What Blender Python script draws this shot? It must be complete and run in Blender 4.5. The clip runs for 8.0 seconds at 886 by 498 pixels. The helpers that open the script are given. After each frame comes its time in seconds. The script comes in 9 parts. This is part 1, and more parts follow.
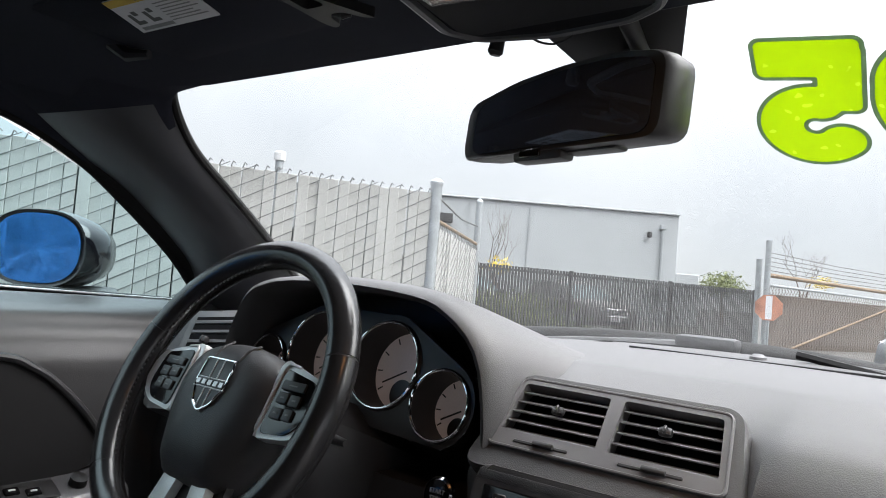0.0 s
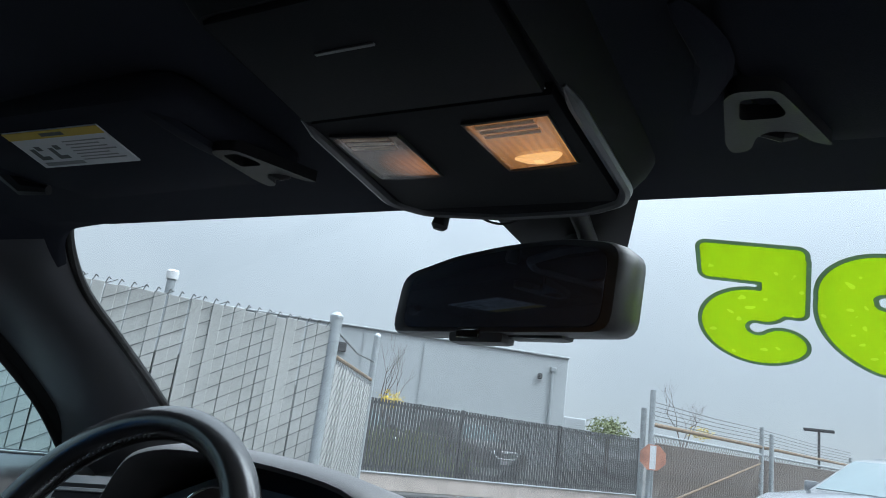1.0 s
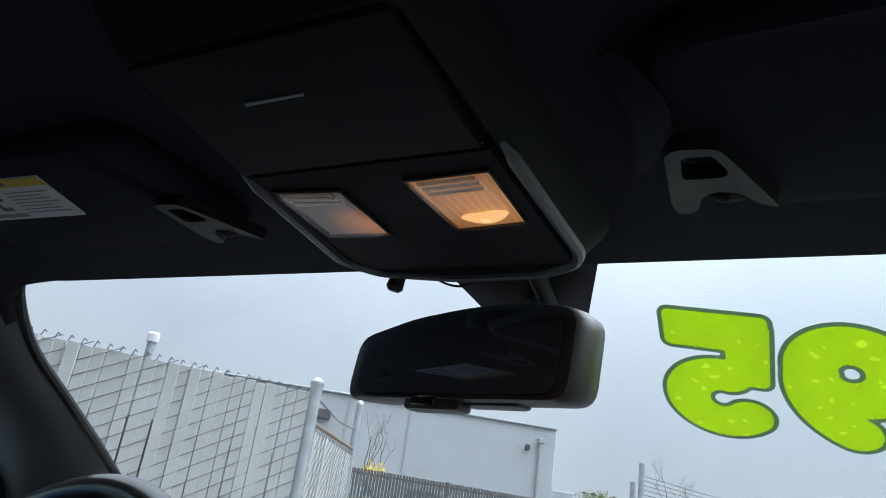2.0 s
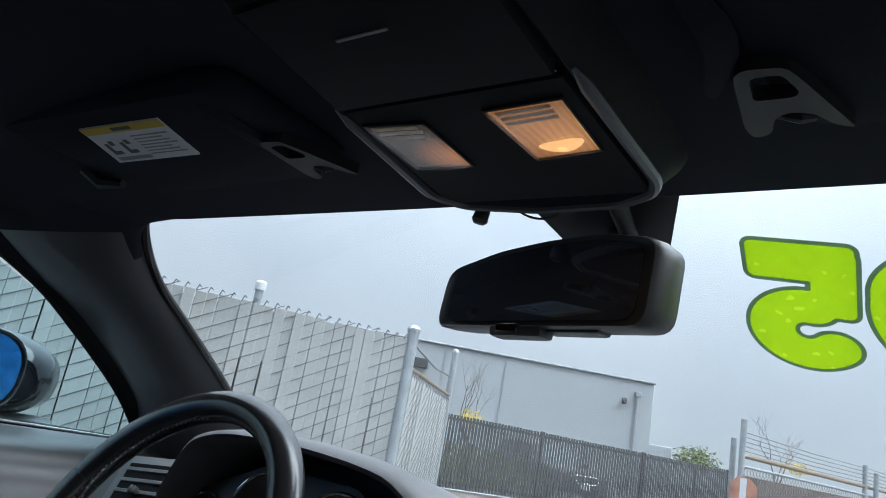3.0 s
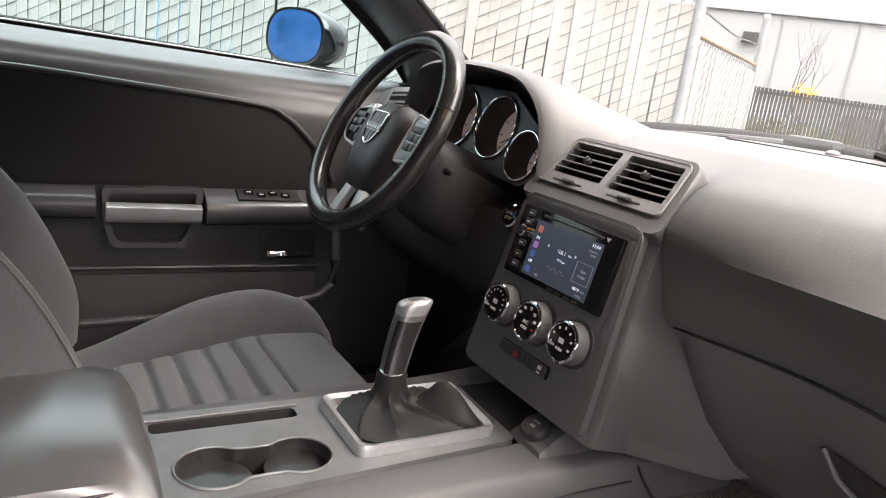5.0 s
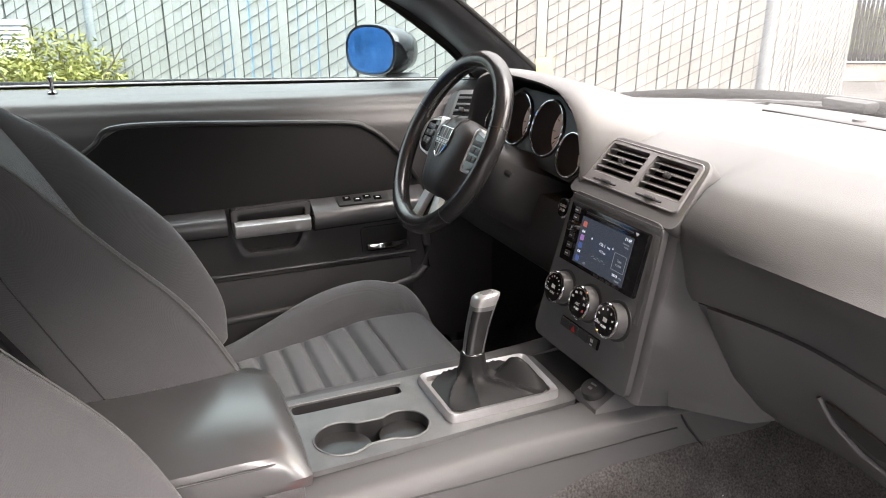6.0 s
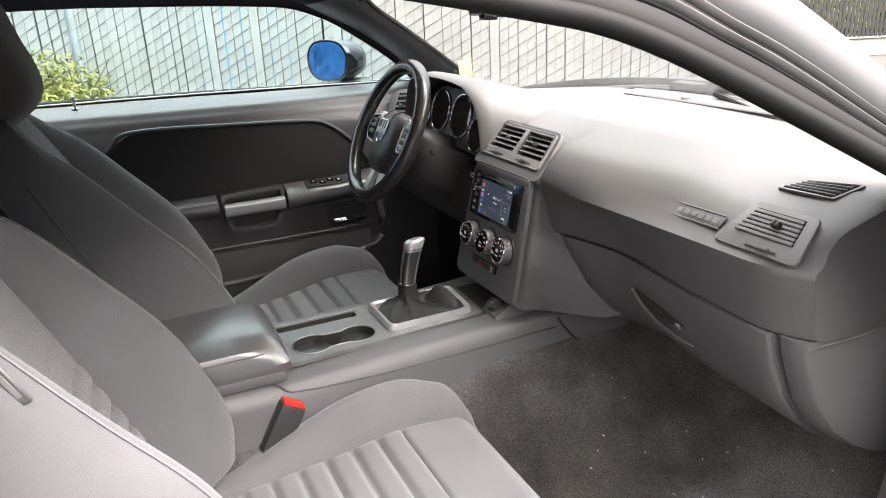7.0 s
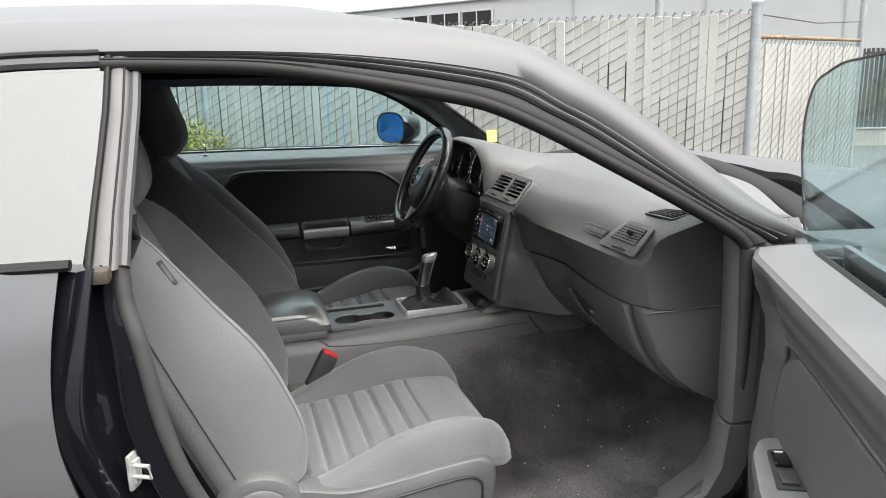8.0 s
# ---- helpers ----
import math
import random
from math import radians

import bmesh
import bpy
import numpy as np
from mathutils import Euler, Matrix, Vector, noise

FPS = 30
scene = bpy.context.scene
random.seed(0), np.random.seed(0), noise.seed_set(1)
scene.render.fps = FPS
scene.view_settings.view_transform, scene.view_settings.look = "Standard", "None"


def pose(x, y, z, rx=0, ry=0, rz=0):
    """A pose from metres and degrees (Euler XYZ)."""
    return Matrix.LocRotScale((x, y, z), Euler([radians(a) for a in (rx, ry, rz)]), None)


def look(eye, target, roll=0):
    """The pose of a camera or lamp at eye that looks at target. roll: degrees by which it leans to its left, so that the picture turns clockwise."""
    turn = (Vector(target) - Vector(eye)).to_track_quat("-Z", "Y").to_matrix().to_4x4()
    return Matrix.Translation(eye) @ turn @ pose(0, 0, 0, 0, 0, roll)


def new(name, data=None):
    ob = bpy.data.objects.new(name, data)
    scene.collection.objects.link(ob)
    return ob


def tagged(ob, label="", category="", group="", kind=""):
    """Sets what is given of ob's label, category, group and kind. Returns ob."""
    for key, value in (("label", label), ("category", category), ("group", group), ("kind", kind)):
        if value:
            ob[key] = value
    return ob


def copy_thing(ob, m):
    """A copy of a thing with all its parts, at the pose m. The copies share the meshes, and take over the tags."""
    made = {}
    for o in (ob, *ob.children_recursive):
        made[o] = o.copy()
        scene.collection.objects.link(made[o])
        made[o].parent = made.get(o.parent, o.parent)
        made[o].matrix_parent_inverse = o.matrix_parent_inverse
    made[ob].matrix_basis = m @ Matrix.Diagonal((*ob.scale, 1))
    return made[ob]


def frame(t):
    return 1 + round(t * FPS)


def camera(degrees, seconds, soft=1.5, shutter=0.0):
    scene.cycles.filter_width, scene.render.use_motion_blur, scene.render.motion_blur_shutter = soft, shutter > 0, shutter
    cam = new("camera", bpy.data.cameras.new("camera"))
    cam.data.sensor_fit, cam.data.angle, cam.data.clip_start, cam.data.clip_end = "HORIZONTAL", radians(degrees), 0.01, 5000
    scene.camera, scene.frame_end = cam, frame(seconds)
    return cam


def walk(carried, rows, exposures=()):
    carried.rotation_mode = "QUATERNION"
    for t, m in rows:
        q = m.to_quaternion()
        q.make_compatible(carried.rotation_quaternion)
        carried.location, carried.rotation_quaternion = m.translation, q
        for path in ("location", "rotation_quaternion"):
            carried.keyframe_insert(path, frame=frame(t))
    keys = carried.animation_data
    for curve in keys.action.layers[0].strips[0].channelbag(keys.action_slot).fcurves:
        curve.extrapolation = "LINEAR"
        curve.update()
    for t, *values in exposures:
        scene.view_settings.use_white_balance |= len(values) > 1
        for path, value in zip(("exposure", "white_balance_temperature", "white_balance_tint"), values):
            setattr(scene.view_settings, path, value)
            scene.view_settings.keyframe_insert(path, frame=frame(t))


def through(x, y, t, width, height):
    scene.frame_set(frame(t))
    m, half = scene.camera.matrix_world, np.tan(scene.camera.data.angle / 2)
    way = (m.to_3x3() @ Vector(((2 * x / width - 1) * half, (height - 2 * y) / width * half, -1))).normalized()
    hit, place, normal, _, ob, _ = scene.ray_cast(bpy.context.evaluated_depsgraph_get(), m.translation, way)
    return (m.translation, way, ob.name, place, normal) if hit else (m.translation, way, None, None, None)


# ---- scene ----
cam = camera(63.4, 8.0, 0.95)
PATH = [
    (0, (0.2786, 0.0093, 1.1643), (-0.9503, 1.5839, 1.2666), 4.69),
    (0.1, (0.2637, 0.0086, 1.1647), (-0.9335, 1.6040, 1.3104), 5.01),
    (0.2, (0.2497, 0.0081, 1.1654), (-0.9154, 1.6227, 1.3543), 5.34),
    (0.3, (0.2378, 0.0083, 1.1668), (-0.8958, 1.6396, 1.3985), 5.65),
    (0.4, (0.2283, 0.0092, 1.1693), (-0.8747, 1.6550, 1.4431), 5.96),
    (0.5, (0.2208, 0.0109, 1.1728), (-0.8527, 1.6686, 1.4881), 6.26),
    (0.6, (0.2185, 0.0145, 1.1806), (-0.8326, 1.6789, 1.5341), 6.54),
    (0.7, (0.2169, 0.0185, 1.1891), (-0.8144, 1.6871, 1.5792), 6.82),
    (0.8, (0.2160, 0.0226, 1.1976), (-0.7992, 1.6925, 1.6226), 7.08),
    (0.9, (0.2157, 0.0266, 1.2052), (-0.7871, 1.6953, 1.6633), 7.34),
    (1, (0.2161, 0.0304, 1.2116), (-0.7767, 1.6961, 1.7016), 7.61),
    (1.1, (0.2195, 0.0332, 1.2138), (-0.7657, 1.6943, 1.7335), 7.98),
    (1.2, (0.2230, 0.0359, 1.2153), (-0.7549, 1.6920, 1.7639), 8.34),
    (1.3, (0.2244, 0.0389, 1.2157), (-0.7494, 1.6896, 1.7876), 8.46),
    (1.4, (0.2254, 0.0420, 1.2161), (-0.7448, 1.6873, 1.8091), 8.53),
    (1.5, (0.2264, 0.0452, 1.2163), (-0.7409, 1.6854, 1.8281), 8.56),
    (1.6, (0.2274, 0.0484, 1.2164), (-0.7374, 1.6838, 1.8445), 8.56),
    (1.7, (0.2285, 0.0514, 1.2164), (-0.7343, 1.6826, 1.8583), 8.55),
    (1.8, (0.2297, 0.0543, 1.2163), (-0.7318, 1.6817, 1.8698), 8.53),
    (1.9, (0.2309, 0.0570, 1.2162), (-0.7298, 1.6810, 1.8791), 8.51),
    (2, (0.2322, 0.0593, 1.2161), (-0.7285, 1.6803, 1.8864), 8.50),
    (2.1, (0.2335, 0.0612, 1.2160), (-0.7283, 1.6794, 1.8916), 8.52),
    (2.2, (0.2346, 0.0626, 1.2160), (-0.7297, 1.6780, 1.8948), 8.55),
    (2.3, (0.2354, 0.0633, 1.2162), (-0.7336, 1.6756, 1.8958), 8.61),
    (2.4, (0.2342, 0.0612, 1.2167), (-0.7509, 1.6672, 1.8878), 8.75),
    (2.5, (0.2332, 0.0587, 1.2170), (-0.7703, 1.6576, 1.8776), 8.91),
    (2.6, (0.2353, 0.0560, 1.2148), (-0.7944, 1.6457, 1.8571), 9.14),
    (2.7, (0.2386, 0.0533, 1.2114), (-0.8223, 1.6318, 1.8302), 9.40),
    (2.8, (0.2432, 0.0504, 1.2065), (-0.8554, 1.6150, 1.7940), 9.72),
    (2.9, (0.2491, 0.0477, 1.2001), (-0.8926, 1.5954, 1.7487), 10.07),
    (3, (0.2563, 0.0454, 1.1924), (-0.9315, 1.5735, 1.6966), 10.45),
    (3.1, (0.2672, 0.0457, 1.1813), (-0.9687, 1.5528, 1.6300), 10.83),
    (3.2, (0.2792, 0.0466, 1.1697), (-1.0030, 1.5310, 1.5601), 11.19),
    (3.3, (0.2924, 0.0481, 1.1577), (-1.0337, 1.5085, 1.4875), 11.51),
    (3.4, (0.3066, 0.0498, 1.1459), (-1.0606, 1.4848, 1.4134), 11.78),
    (3.5, (0.3214, 0.0515, 1.1346), (-1.0841, 1.4596, 1.3387), 12.00),
    (3.6, (0.3371, 0.0517, 1.1263), (-1.1021, 1.4332, 1.2678), 12.04),
    (3.7, (0.3534, 0.0514, 1.1192), (-1.1167, 1.4052, 1.1990), 12.01),
    (3.8, (0.3703, 0.0506, 1.1136), (-1.1272, 1.3761, 1.1337), 11.91),
    (3.9, (0.3882, 0.0494, 1.1095), (-1.1337, 1.3466, 1.0723), 11.74),
    (4, (0.4069, 0.0480, 1.1066), (-1.1365, 1.3167, 1.0143), 11.52),
    (4.1, (0.4287, 0.0463, 1.1063), (-1.1319, 1.2892, 0.9658), 11.21),
    (4.2, (0.4517, 0.0442, 1.1064), (-1.1243, 1.2614, 0.9200), 10.90),
    (4.3, (0.4762, 0.0412, 1.1069), (-1.1133, 1.2330, 0.8770), 10.58),
    (4.4, (0.5023, 0.0372, 1.1076), (-1.0995, 1.2037, 0.8365), 10.27),
    (4.5, (0.5295, 0.0322, 1.1087), (-1.0834, 1.1732, 0.7980), 9.97),
    (4.6, (0.5590, 0.0238, 1.1116), (-1.0645, 1.1394, 0.7655), 9.70),
    (4.7, (0.5888, 0.0146, 1.1156), (-1.0443, 1.1049, 0.7356), 9.40),
    (4.8, (0.6186, 0.0046, 1.1213), (-1.0229, 1.0702, 0.7092), 9.05),
    (4.9, (0.6482, -0.0061, 1.1289), (-1.0005, 1.0359, 0.6863), 8.64),
    (5, (0.6777, -0.0170, 1.1382), (-0.9772, 1.0022, 0.6662), 8.18),
    (5.1, (0.7063, -0.0275, 1.1538), (-0.9533, 0.9704, 0.6539), 7.64),
    (5.2, (0.7337, -0.0375, 1.1700), (-0.9305, 0.9386, 0.6430), 7.07),
    (5.3, (0.7519, -0.0433, 1.1855), (-0.9201, 0.9067, 0.6362), 6.26),
    (5.4, (0.7679, -0.0477, 1.2009), (-0.9127, 0.8746, 0.6309), 5.39),
    (5.5, (0.7821, -0.0503, 1.2163), (-0.9081, 0.8422, 0.6276), 4.47),
    (5.6, (0.7952, -0.0514, 1.2317), (-0.9053, 0.8099, 0.6263), 3.53),
    (5.7, (0.8080, -0.0513, 1.2468), (-0.9031, 0.7780, 0.6268), 2.59),
    (5.8, (0.8213, -0.0508, 1.2615), (-0.9000, 0.7471, 0.6287), 1.67),
    (5.9, (0.8361, -0.0503, 1.2755), (-0.8947, 0.7177, 0.6318), 0.81),
    (6, (0.8533, -0.0507, 1.2885), (-0.8858, 0.6905, 0.6357), 0.02),
    (6.1, (0.8736, -0.0524, 1.3003), (-0.8721, 0.6662, 0.6398), -0.66),
    (6.2, (0.8975, -0.0561, 1.3106), (-0.8525, 0.6457, 0.6435), -1.24),
    (6.3, (0.9249, -0.0621, 1.3192), (-0.8268, 0.6295, 0.6460), -1.71),
    (6.4, (0.9653, -0.0778, 1.3213), (-0.7762, 0.6325, 0.6413), -1.86),
    (6.5, (1.0078, -0.0939, 1.3229), (-0.7226, 0.6372, 0.6366), -1.97),
    (6.6, (1.0551, -0.1027, 1.3265), (-0.6706, 0.6394, 0.6402), -2.14),
    (6.7, (1.1049, -0.1097, 1.3303), (-0.6176, 0.6421, 0.6463), -2.33),
    (6.8, (1.1580, -0.1150, 1.3341), (-0.5625, 0.6455, 0.6547), -2.52),
    (6.9, (1.2148, -0.1186, 1.3376), (-0.5053, 0.6491, 0.6654), -2.69),
    (7, (1.2744, -0.1209, 1.3409), (-0.4471, 0.6518, 0.6782), -2.84),
    (7.1, (1.3406, -0.1192, 1.3441), (-0.3919, 0.6454, 0.7005), -3.00),
    (7.2, (1.4078, -0.1168, 1.3471), (-0.3384, 0.6349, 0.7260), -3.15),
    (7.3, (1.4756, -0.1139, 1.3498), (-0.2873, 0.6194, 0.7543), -3.29),
    (7.4, (1.5432, -0.1112, 1.3521), (-0.2381, 0.5992, 0.7841), -3.39),
    (7.5, (1.6100, -0.1091, 1.3539), (-0.1897, 0.5758, 0.8137), -3.44),
    (7.6, (1.6724, -0.1108, 1.3542), (-0.1434, 0.5477, 0.8353), -3.22),
    (7.7, (1.7332, -0.1138, 1.3541), (-0.0971, 0.5184, 0.8539), -2.93),
    (7.8, (1.7924, -0.1180, 1.3538), (-0.0509, 0.4882, 0.8693), -2.55),
    (7.9, (1.8504, -0.1232, 1.3532), (-0.0046, 0.4573, 0.8822), -2.11),
    (8, (1.9078, -0.1290, 1.3526), (0.0419, 0.4260, 0.8938), -1.64),
]
EXPOSURES = [(0.0, 1.04, 6450, 14), (0.5, 0.58, 5560, 6), (1.0, 0.54, 5650, 6), (2.5, 0.56, 5700, 10), (3.0, 0.58, 5650, 8), (3.5, 0.52, 5560, 5), (4.0, 0.58, 5900, 9), (4.5, 1.18, 6750, 18), (5.0, 1.76, 7200, 20), (6.5, 1.96, 7150, 18), (7.0, 1.84, 7000, 16), (7.5, 1.54, 6750, 13), (8.0, 0.98, 6700, 9)]
walk(cam, [(t, look(eye, target, roll)) for t, eye, target, roll in PATH], EXPOSURES)

# ---- light: a bright overcast sky ----
world = bpy.data.worlds.new("overcast_sky")
scene.world = world
world.use_nodes = True
wt = world.node_tree
wt.nodes.clear()
w_out = wt.nodes.new("ShaderNodeOutputWorld")
w_bg = wt.nodes.new("ShaderNodeBackground")
w_sky = wt.nodes.new("ShaderNodeTexSky")
w_sky.sky_type = "NISHITA"
w_sky.sun_disc = False
w_sky.sun_elevation = radians(58)
w_sky.sun_rotation = radians(63)
w_mix = wt.nodes.new("ShaderNodeMix")
w_mix.data_type = "RGBA"
w_mix.inputs["Factor"].default_value = 0.9
w_noise = wt.nodes.new("ShaderNodeTexNoise")
w_noise.inputs["Scale"].default_value = 2.2
w_noise.inputs["Detail"].default_value = 4
w_ramp = wt.nodes.new("ShaderNodeValToRGB")
w_ramp.color_ramp.elements[0].position, w_ramp.color_ramp.elements[1].position = 0.35, 0.7
w_ramp.color_ramp.elements[0].color = (6.2, 6.45, 6.7, 1)
w_ramp.color_ramp.elements[1].color = (7.6, 7.7, 7.8, 1)
wt.links.new(w_noise.outputs["Fac"], w_ramp.inputs["Fac"])
wt.links.new(w_sky.outputs["Color"], w_mix.inputs["A"])
wt.links.new(w_ramp.outputs["Color"], w_mix.inputs["B"])
# an overcast sky is brighter overhead than at the horizon
w_co = wt.nodes.new("ShaderNodeTexCoord")
w_sep = wt.nodes.new("ShaderNodeSeparateXYZ")
w_up = wt.nodes.new("ShaderNodeMapRange")
w_up.inputs["From Min"].default_value, w_up.inputs["From Max"].default_value = 0.0, 1.0
w_up.inputs["To Min"].default_value, w_up.inputs["To Max"].default_value = 0.64, 5.2
w_mul = wt.nodes.new("ShaderNodeMix")
w_mul.data_type, w_mul.blend_type = "RGBA", "MULTIPLY"
w_mul.inputs["Factor"].default_value = 1
wt.links.new(w_co.outputs["Generated"], w_sep.inputs["Vector"])
w_pow = wt.nodes.new("ShaderNodeMath")
w_pow.operation, w_pow.use_clamp = "POWER", True
w_pow.inputs[1].default_value = 2.2
wt.links.new(w_sep.outputs["Z"], w_pow.inputs[0])
wt.links.new(w_pow.outputs["Value"], w_up.inputs["Value"])
wt.links.new(w_mix.outputs["Result"], w_mul.inputs["A"])
wt.links.new(w_up.outputs["Result"], w_mul.inputs["B"])
wt.links.new(w_mul.outputs["Result"], w_bg.inputs["Color"])
w_bg.inputs["Strength"].default_value = 0.11
wt.links.new(w_bg.outputs["Background"], w_out.inputs["Surface"])

sun_data = bpy.data.lights.new("sun", "SUN")
sun_data.energy, sun_data.angle, sun_data.color = 4.8, radians(70), (1.0, 0.97, 0.93)
sun = new("sun", sun_data)
sun.matrix_basis = look((4.1, 2.1, 7.3), (0, 0, 0))


# ---- materials ----
def mat(name, color, rough=0.5, metal=0.0, vary=0.12, scale=8.0, bump=0.0, grain=400.0, coat=0.0, spec=0.5, kind="noise", stain=0.0):
    """A surface with broad and fine variation of its colour, and fine relief."""
    m = bpy.data.materials.new(name)
    m.use_nodes = True
    nt = m.node_tree
    b = nt.nodes["Principled BSDF"]
    b.inputs["Roughness"].default_value, b.inputs["Metallic"].default_value = rough, metal
    b.inputs["Coat Weight"].default_value, b.inputs["Coat Roughness"].default_value = coat, 0.03
    b.inputs["Specular IOR Level"].default_value = spec
    co = nt.nodes.new("ShaderNodeTexCoord")
    broad = nt.nodes.new("ShaderNodeTexNoise")
    broad.inputs["Scale"].default_value, broad.inputs["Detail"].default_value = scale, 5
    nt.links.new(co.outputs["Object"], broad.inputs["Vector"])
    fine = nt.nodes.new("ShaderNodeTexVoronoi" if kind == "leather" else "ShaderNodeTexNoise")
    fine.inputs["Scale"].default_value = grain
    nt.links.new(co.outputs["Object"], fine.inputs["Vector"])
    fine_out = fine.outputs["Distance"] if kind == "leather" else fine.outputs["Fac"]
    ramp = nt.nodes.new("ShaderNodeValToRGB")
    lo, hi = [tuple(min(1, c * k) for c in color) + (1,) for k in (1 - vary, 1 + vary)]
    ramp.color_ramp.elements[0].color, ramp.color_ramp.elements[1].color = lo, hi
    ramp.color_ramp.elements[0].position, ramp.color_ramp.elements[1].position = 0.3, 0.7
    nt.links.new(broad.outputs["Fac"], ramp.inputs["Fac"])
    last = ramp.outputs["Color"]
    mix = nt.nodes.new("ShaderNodeMix")
    mix.data_type, mix.blend_type = "RGBA", "MULTIPLY"
    mix.inputs["Factor"].default_value = min(1.0, vary * 2.5)
    nt.links.new(last, mix.inputs["A"])
    nt.links.new(fine_out, mix.inputs["B"])
    last = mix.outputs["Result"]
    if stain:
        spot = nt.nodes.new("ShaderNodeTexNoise")
        spot.inputs["Scale"].default_value, spot.inputs["Detail"].default_value = scale * 0.35, 8
        nt.links.new(co.outputs["Object"], spot.inputs["Vector"])
        sr = nt.nodes.new("ShaderNodeValToRGB")
        sr.color_ramp.elements[0].position, sr.color_ramp.elements[1].position = 0.42, 0.62
        sr.color_ramp.elements[0].color, sr.color_ramp.elements[1].color = (1, 1, 1, 1), (1 - stain, 1 - stain * 1.02, 1 - stain * 1.06, 1)
        nt.links.new(spot.outputs["Fac"], sr.inputs["Fac"])
        sm = nt.nodes.new("ShaderNodeMix")
        sm.data_type, sm.blend_type = "RGBA", "MULTIPLY"
        sm.inputs["Factor"].default_value = 1
        nt.links.new(last, sm.inputs["A"])
        nt.links.new(sr.outputs["Color"], sm.inputs["B"])
        last = sm.outputs["Result"]
    nt.links.new(last, b.inputs["Base Color"])
    rr = nt.nodes.new("ShaderNodeMapRange")
    rr.inputs["To Min"].default_value, rr.inputs["To Max"].default_value = max(0.02, rough * 0.86), min(1, rough * 1.14)
    nt.links.new(broad.outputs["Fac"], rr.inputs["Value"])
    nt.links.new(rr.outputs["Result"], b.inputs["Roughness"])
    if bump:
        bp = nt.nodes.new("ShaderNodeBump")
        bp.inputs["Strength"].default_value, bp.inputs["Distance"].default_value = bump, 0.0006
        nt.links.new(fine_out, bp.inputs["Height"])
        nt.links.new(bp.outputs["Normal"], b.inputs["Normal"])
    return m


def weave(name, color, rough=0.9, pitch=900.0, bump=0.5, sheen=0.25, direction=(1, 0, 0)):
    """Cloth with fine parallel ribs."""
    m = mat(name, color, rough, 0, 0.1, 6.0, 0, 700, spec=0.2)
    nt = m.node_tree
    b = nt.nodes["Principled BSDF"]
    b.inputs["Sheen Weight"].default_value, b.inputs["Sheen Roughness"].default_value = sheen, 0.5
    co = nt.nodes.new("ShaderNodeTexCoord")
    mp = nt.nodes.new("ShaderNodeMapping")
    mp.inputs["Rotation"].default_value = (0.4, 0.3, 0.2)
    wv = nt.nodes.new("ShaderNodeTexWave")
    wv.inputs["Scale"].default_value, wv.inputs["Distortion"].default_value = pitch / 6.28, 1.5
    nt.links.new(co.outputs["Object"], mp.inputs["Vector"])
    nt.links.new(mp.outputs["Vector"], wv.inputs["Vector"])
    bp = nt.nodes.new("ShaderNodeBump")
    bp.inputs["Strength"].default_value, bp.inputs["Distance"].default_value = bump, 0.0005
    nt.links.new(wv.outputs["Fac"], bp.inputs["Height"])
    nt.links.new(bp.outputs["Normal"], b.inputs["Normal"])
    return m


def glass(name, tint=(0.9, 0.95, 0.93), gloss=0.02, least=0.035):
    """A thin pane: clear with a tint, and mirror-like at grazing angles."""
    m = bpy.data.materials.new(name)
    m.use_nodes = True
    nt = m.node_tree
    nt.nodes.clear()
    out = nt.nodes.new("ShaderNodeOutputMaterial")
    tr = nt.nodes.new("ShaderNodeBsdfTransparent")
    tr.inputs["Color"].default_value = (*tint, 1)
    gl = nt.nodes.new("ShaderNodeBsdfGlossy")
    gl.inputs["Roughness"].default_value = gloss
    lw = nt.nodes.new("ShaderNodeLayerWeight")
    lw.inputs["Blend"].default_value = 0.5
    pw = nt.nodes.new("ShaderNodeMath")
    pw.operation = "POWER"
    pw.inputs[1].default_value = 5.0
    nt.links.new(lw.outputs["Facing"], pw.inputs[0])
    fr = nt.nodes.new("ShaderNodeMapRange")
    fr.inputs["To Min"].default_value, fr.inputs["To Max"].default_value = least, 0.9
    nt.links.new(pw.outputs["Value"], fr.inputs["Value"])
    mx = nt.nodes.new("ShaderNodeMixShader")
    nt.links.new(fr.outputs["Result"], mx.inputs["Fac"])
    nt.links.new(tr.outputs["BSDF"], mx.inputs[1])
    nt.links.new(gl.outputs["BSDF"], mx.inputs[2])
    nt.links.new(mx.outputs["Shader"], out.inputs["Surface"])
    return m


def glow(name, color, strength):
    m = bpy.data.materials.new(name)
    m.use_nodes = True
    b = m.node_tree.nodes["Principled BSDF"]
    b.inputs["Base Color"].default_value = (0.02, 0.02, 0.02, 1)
    b.inputs["Roughness"].default_value = 0.25
    b.inputs["Emission Color"].default_value = (*color, 1)
    b.inputs["Emission Strength"].default_value = strength
    return m


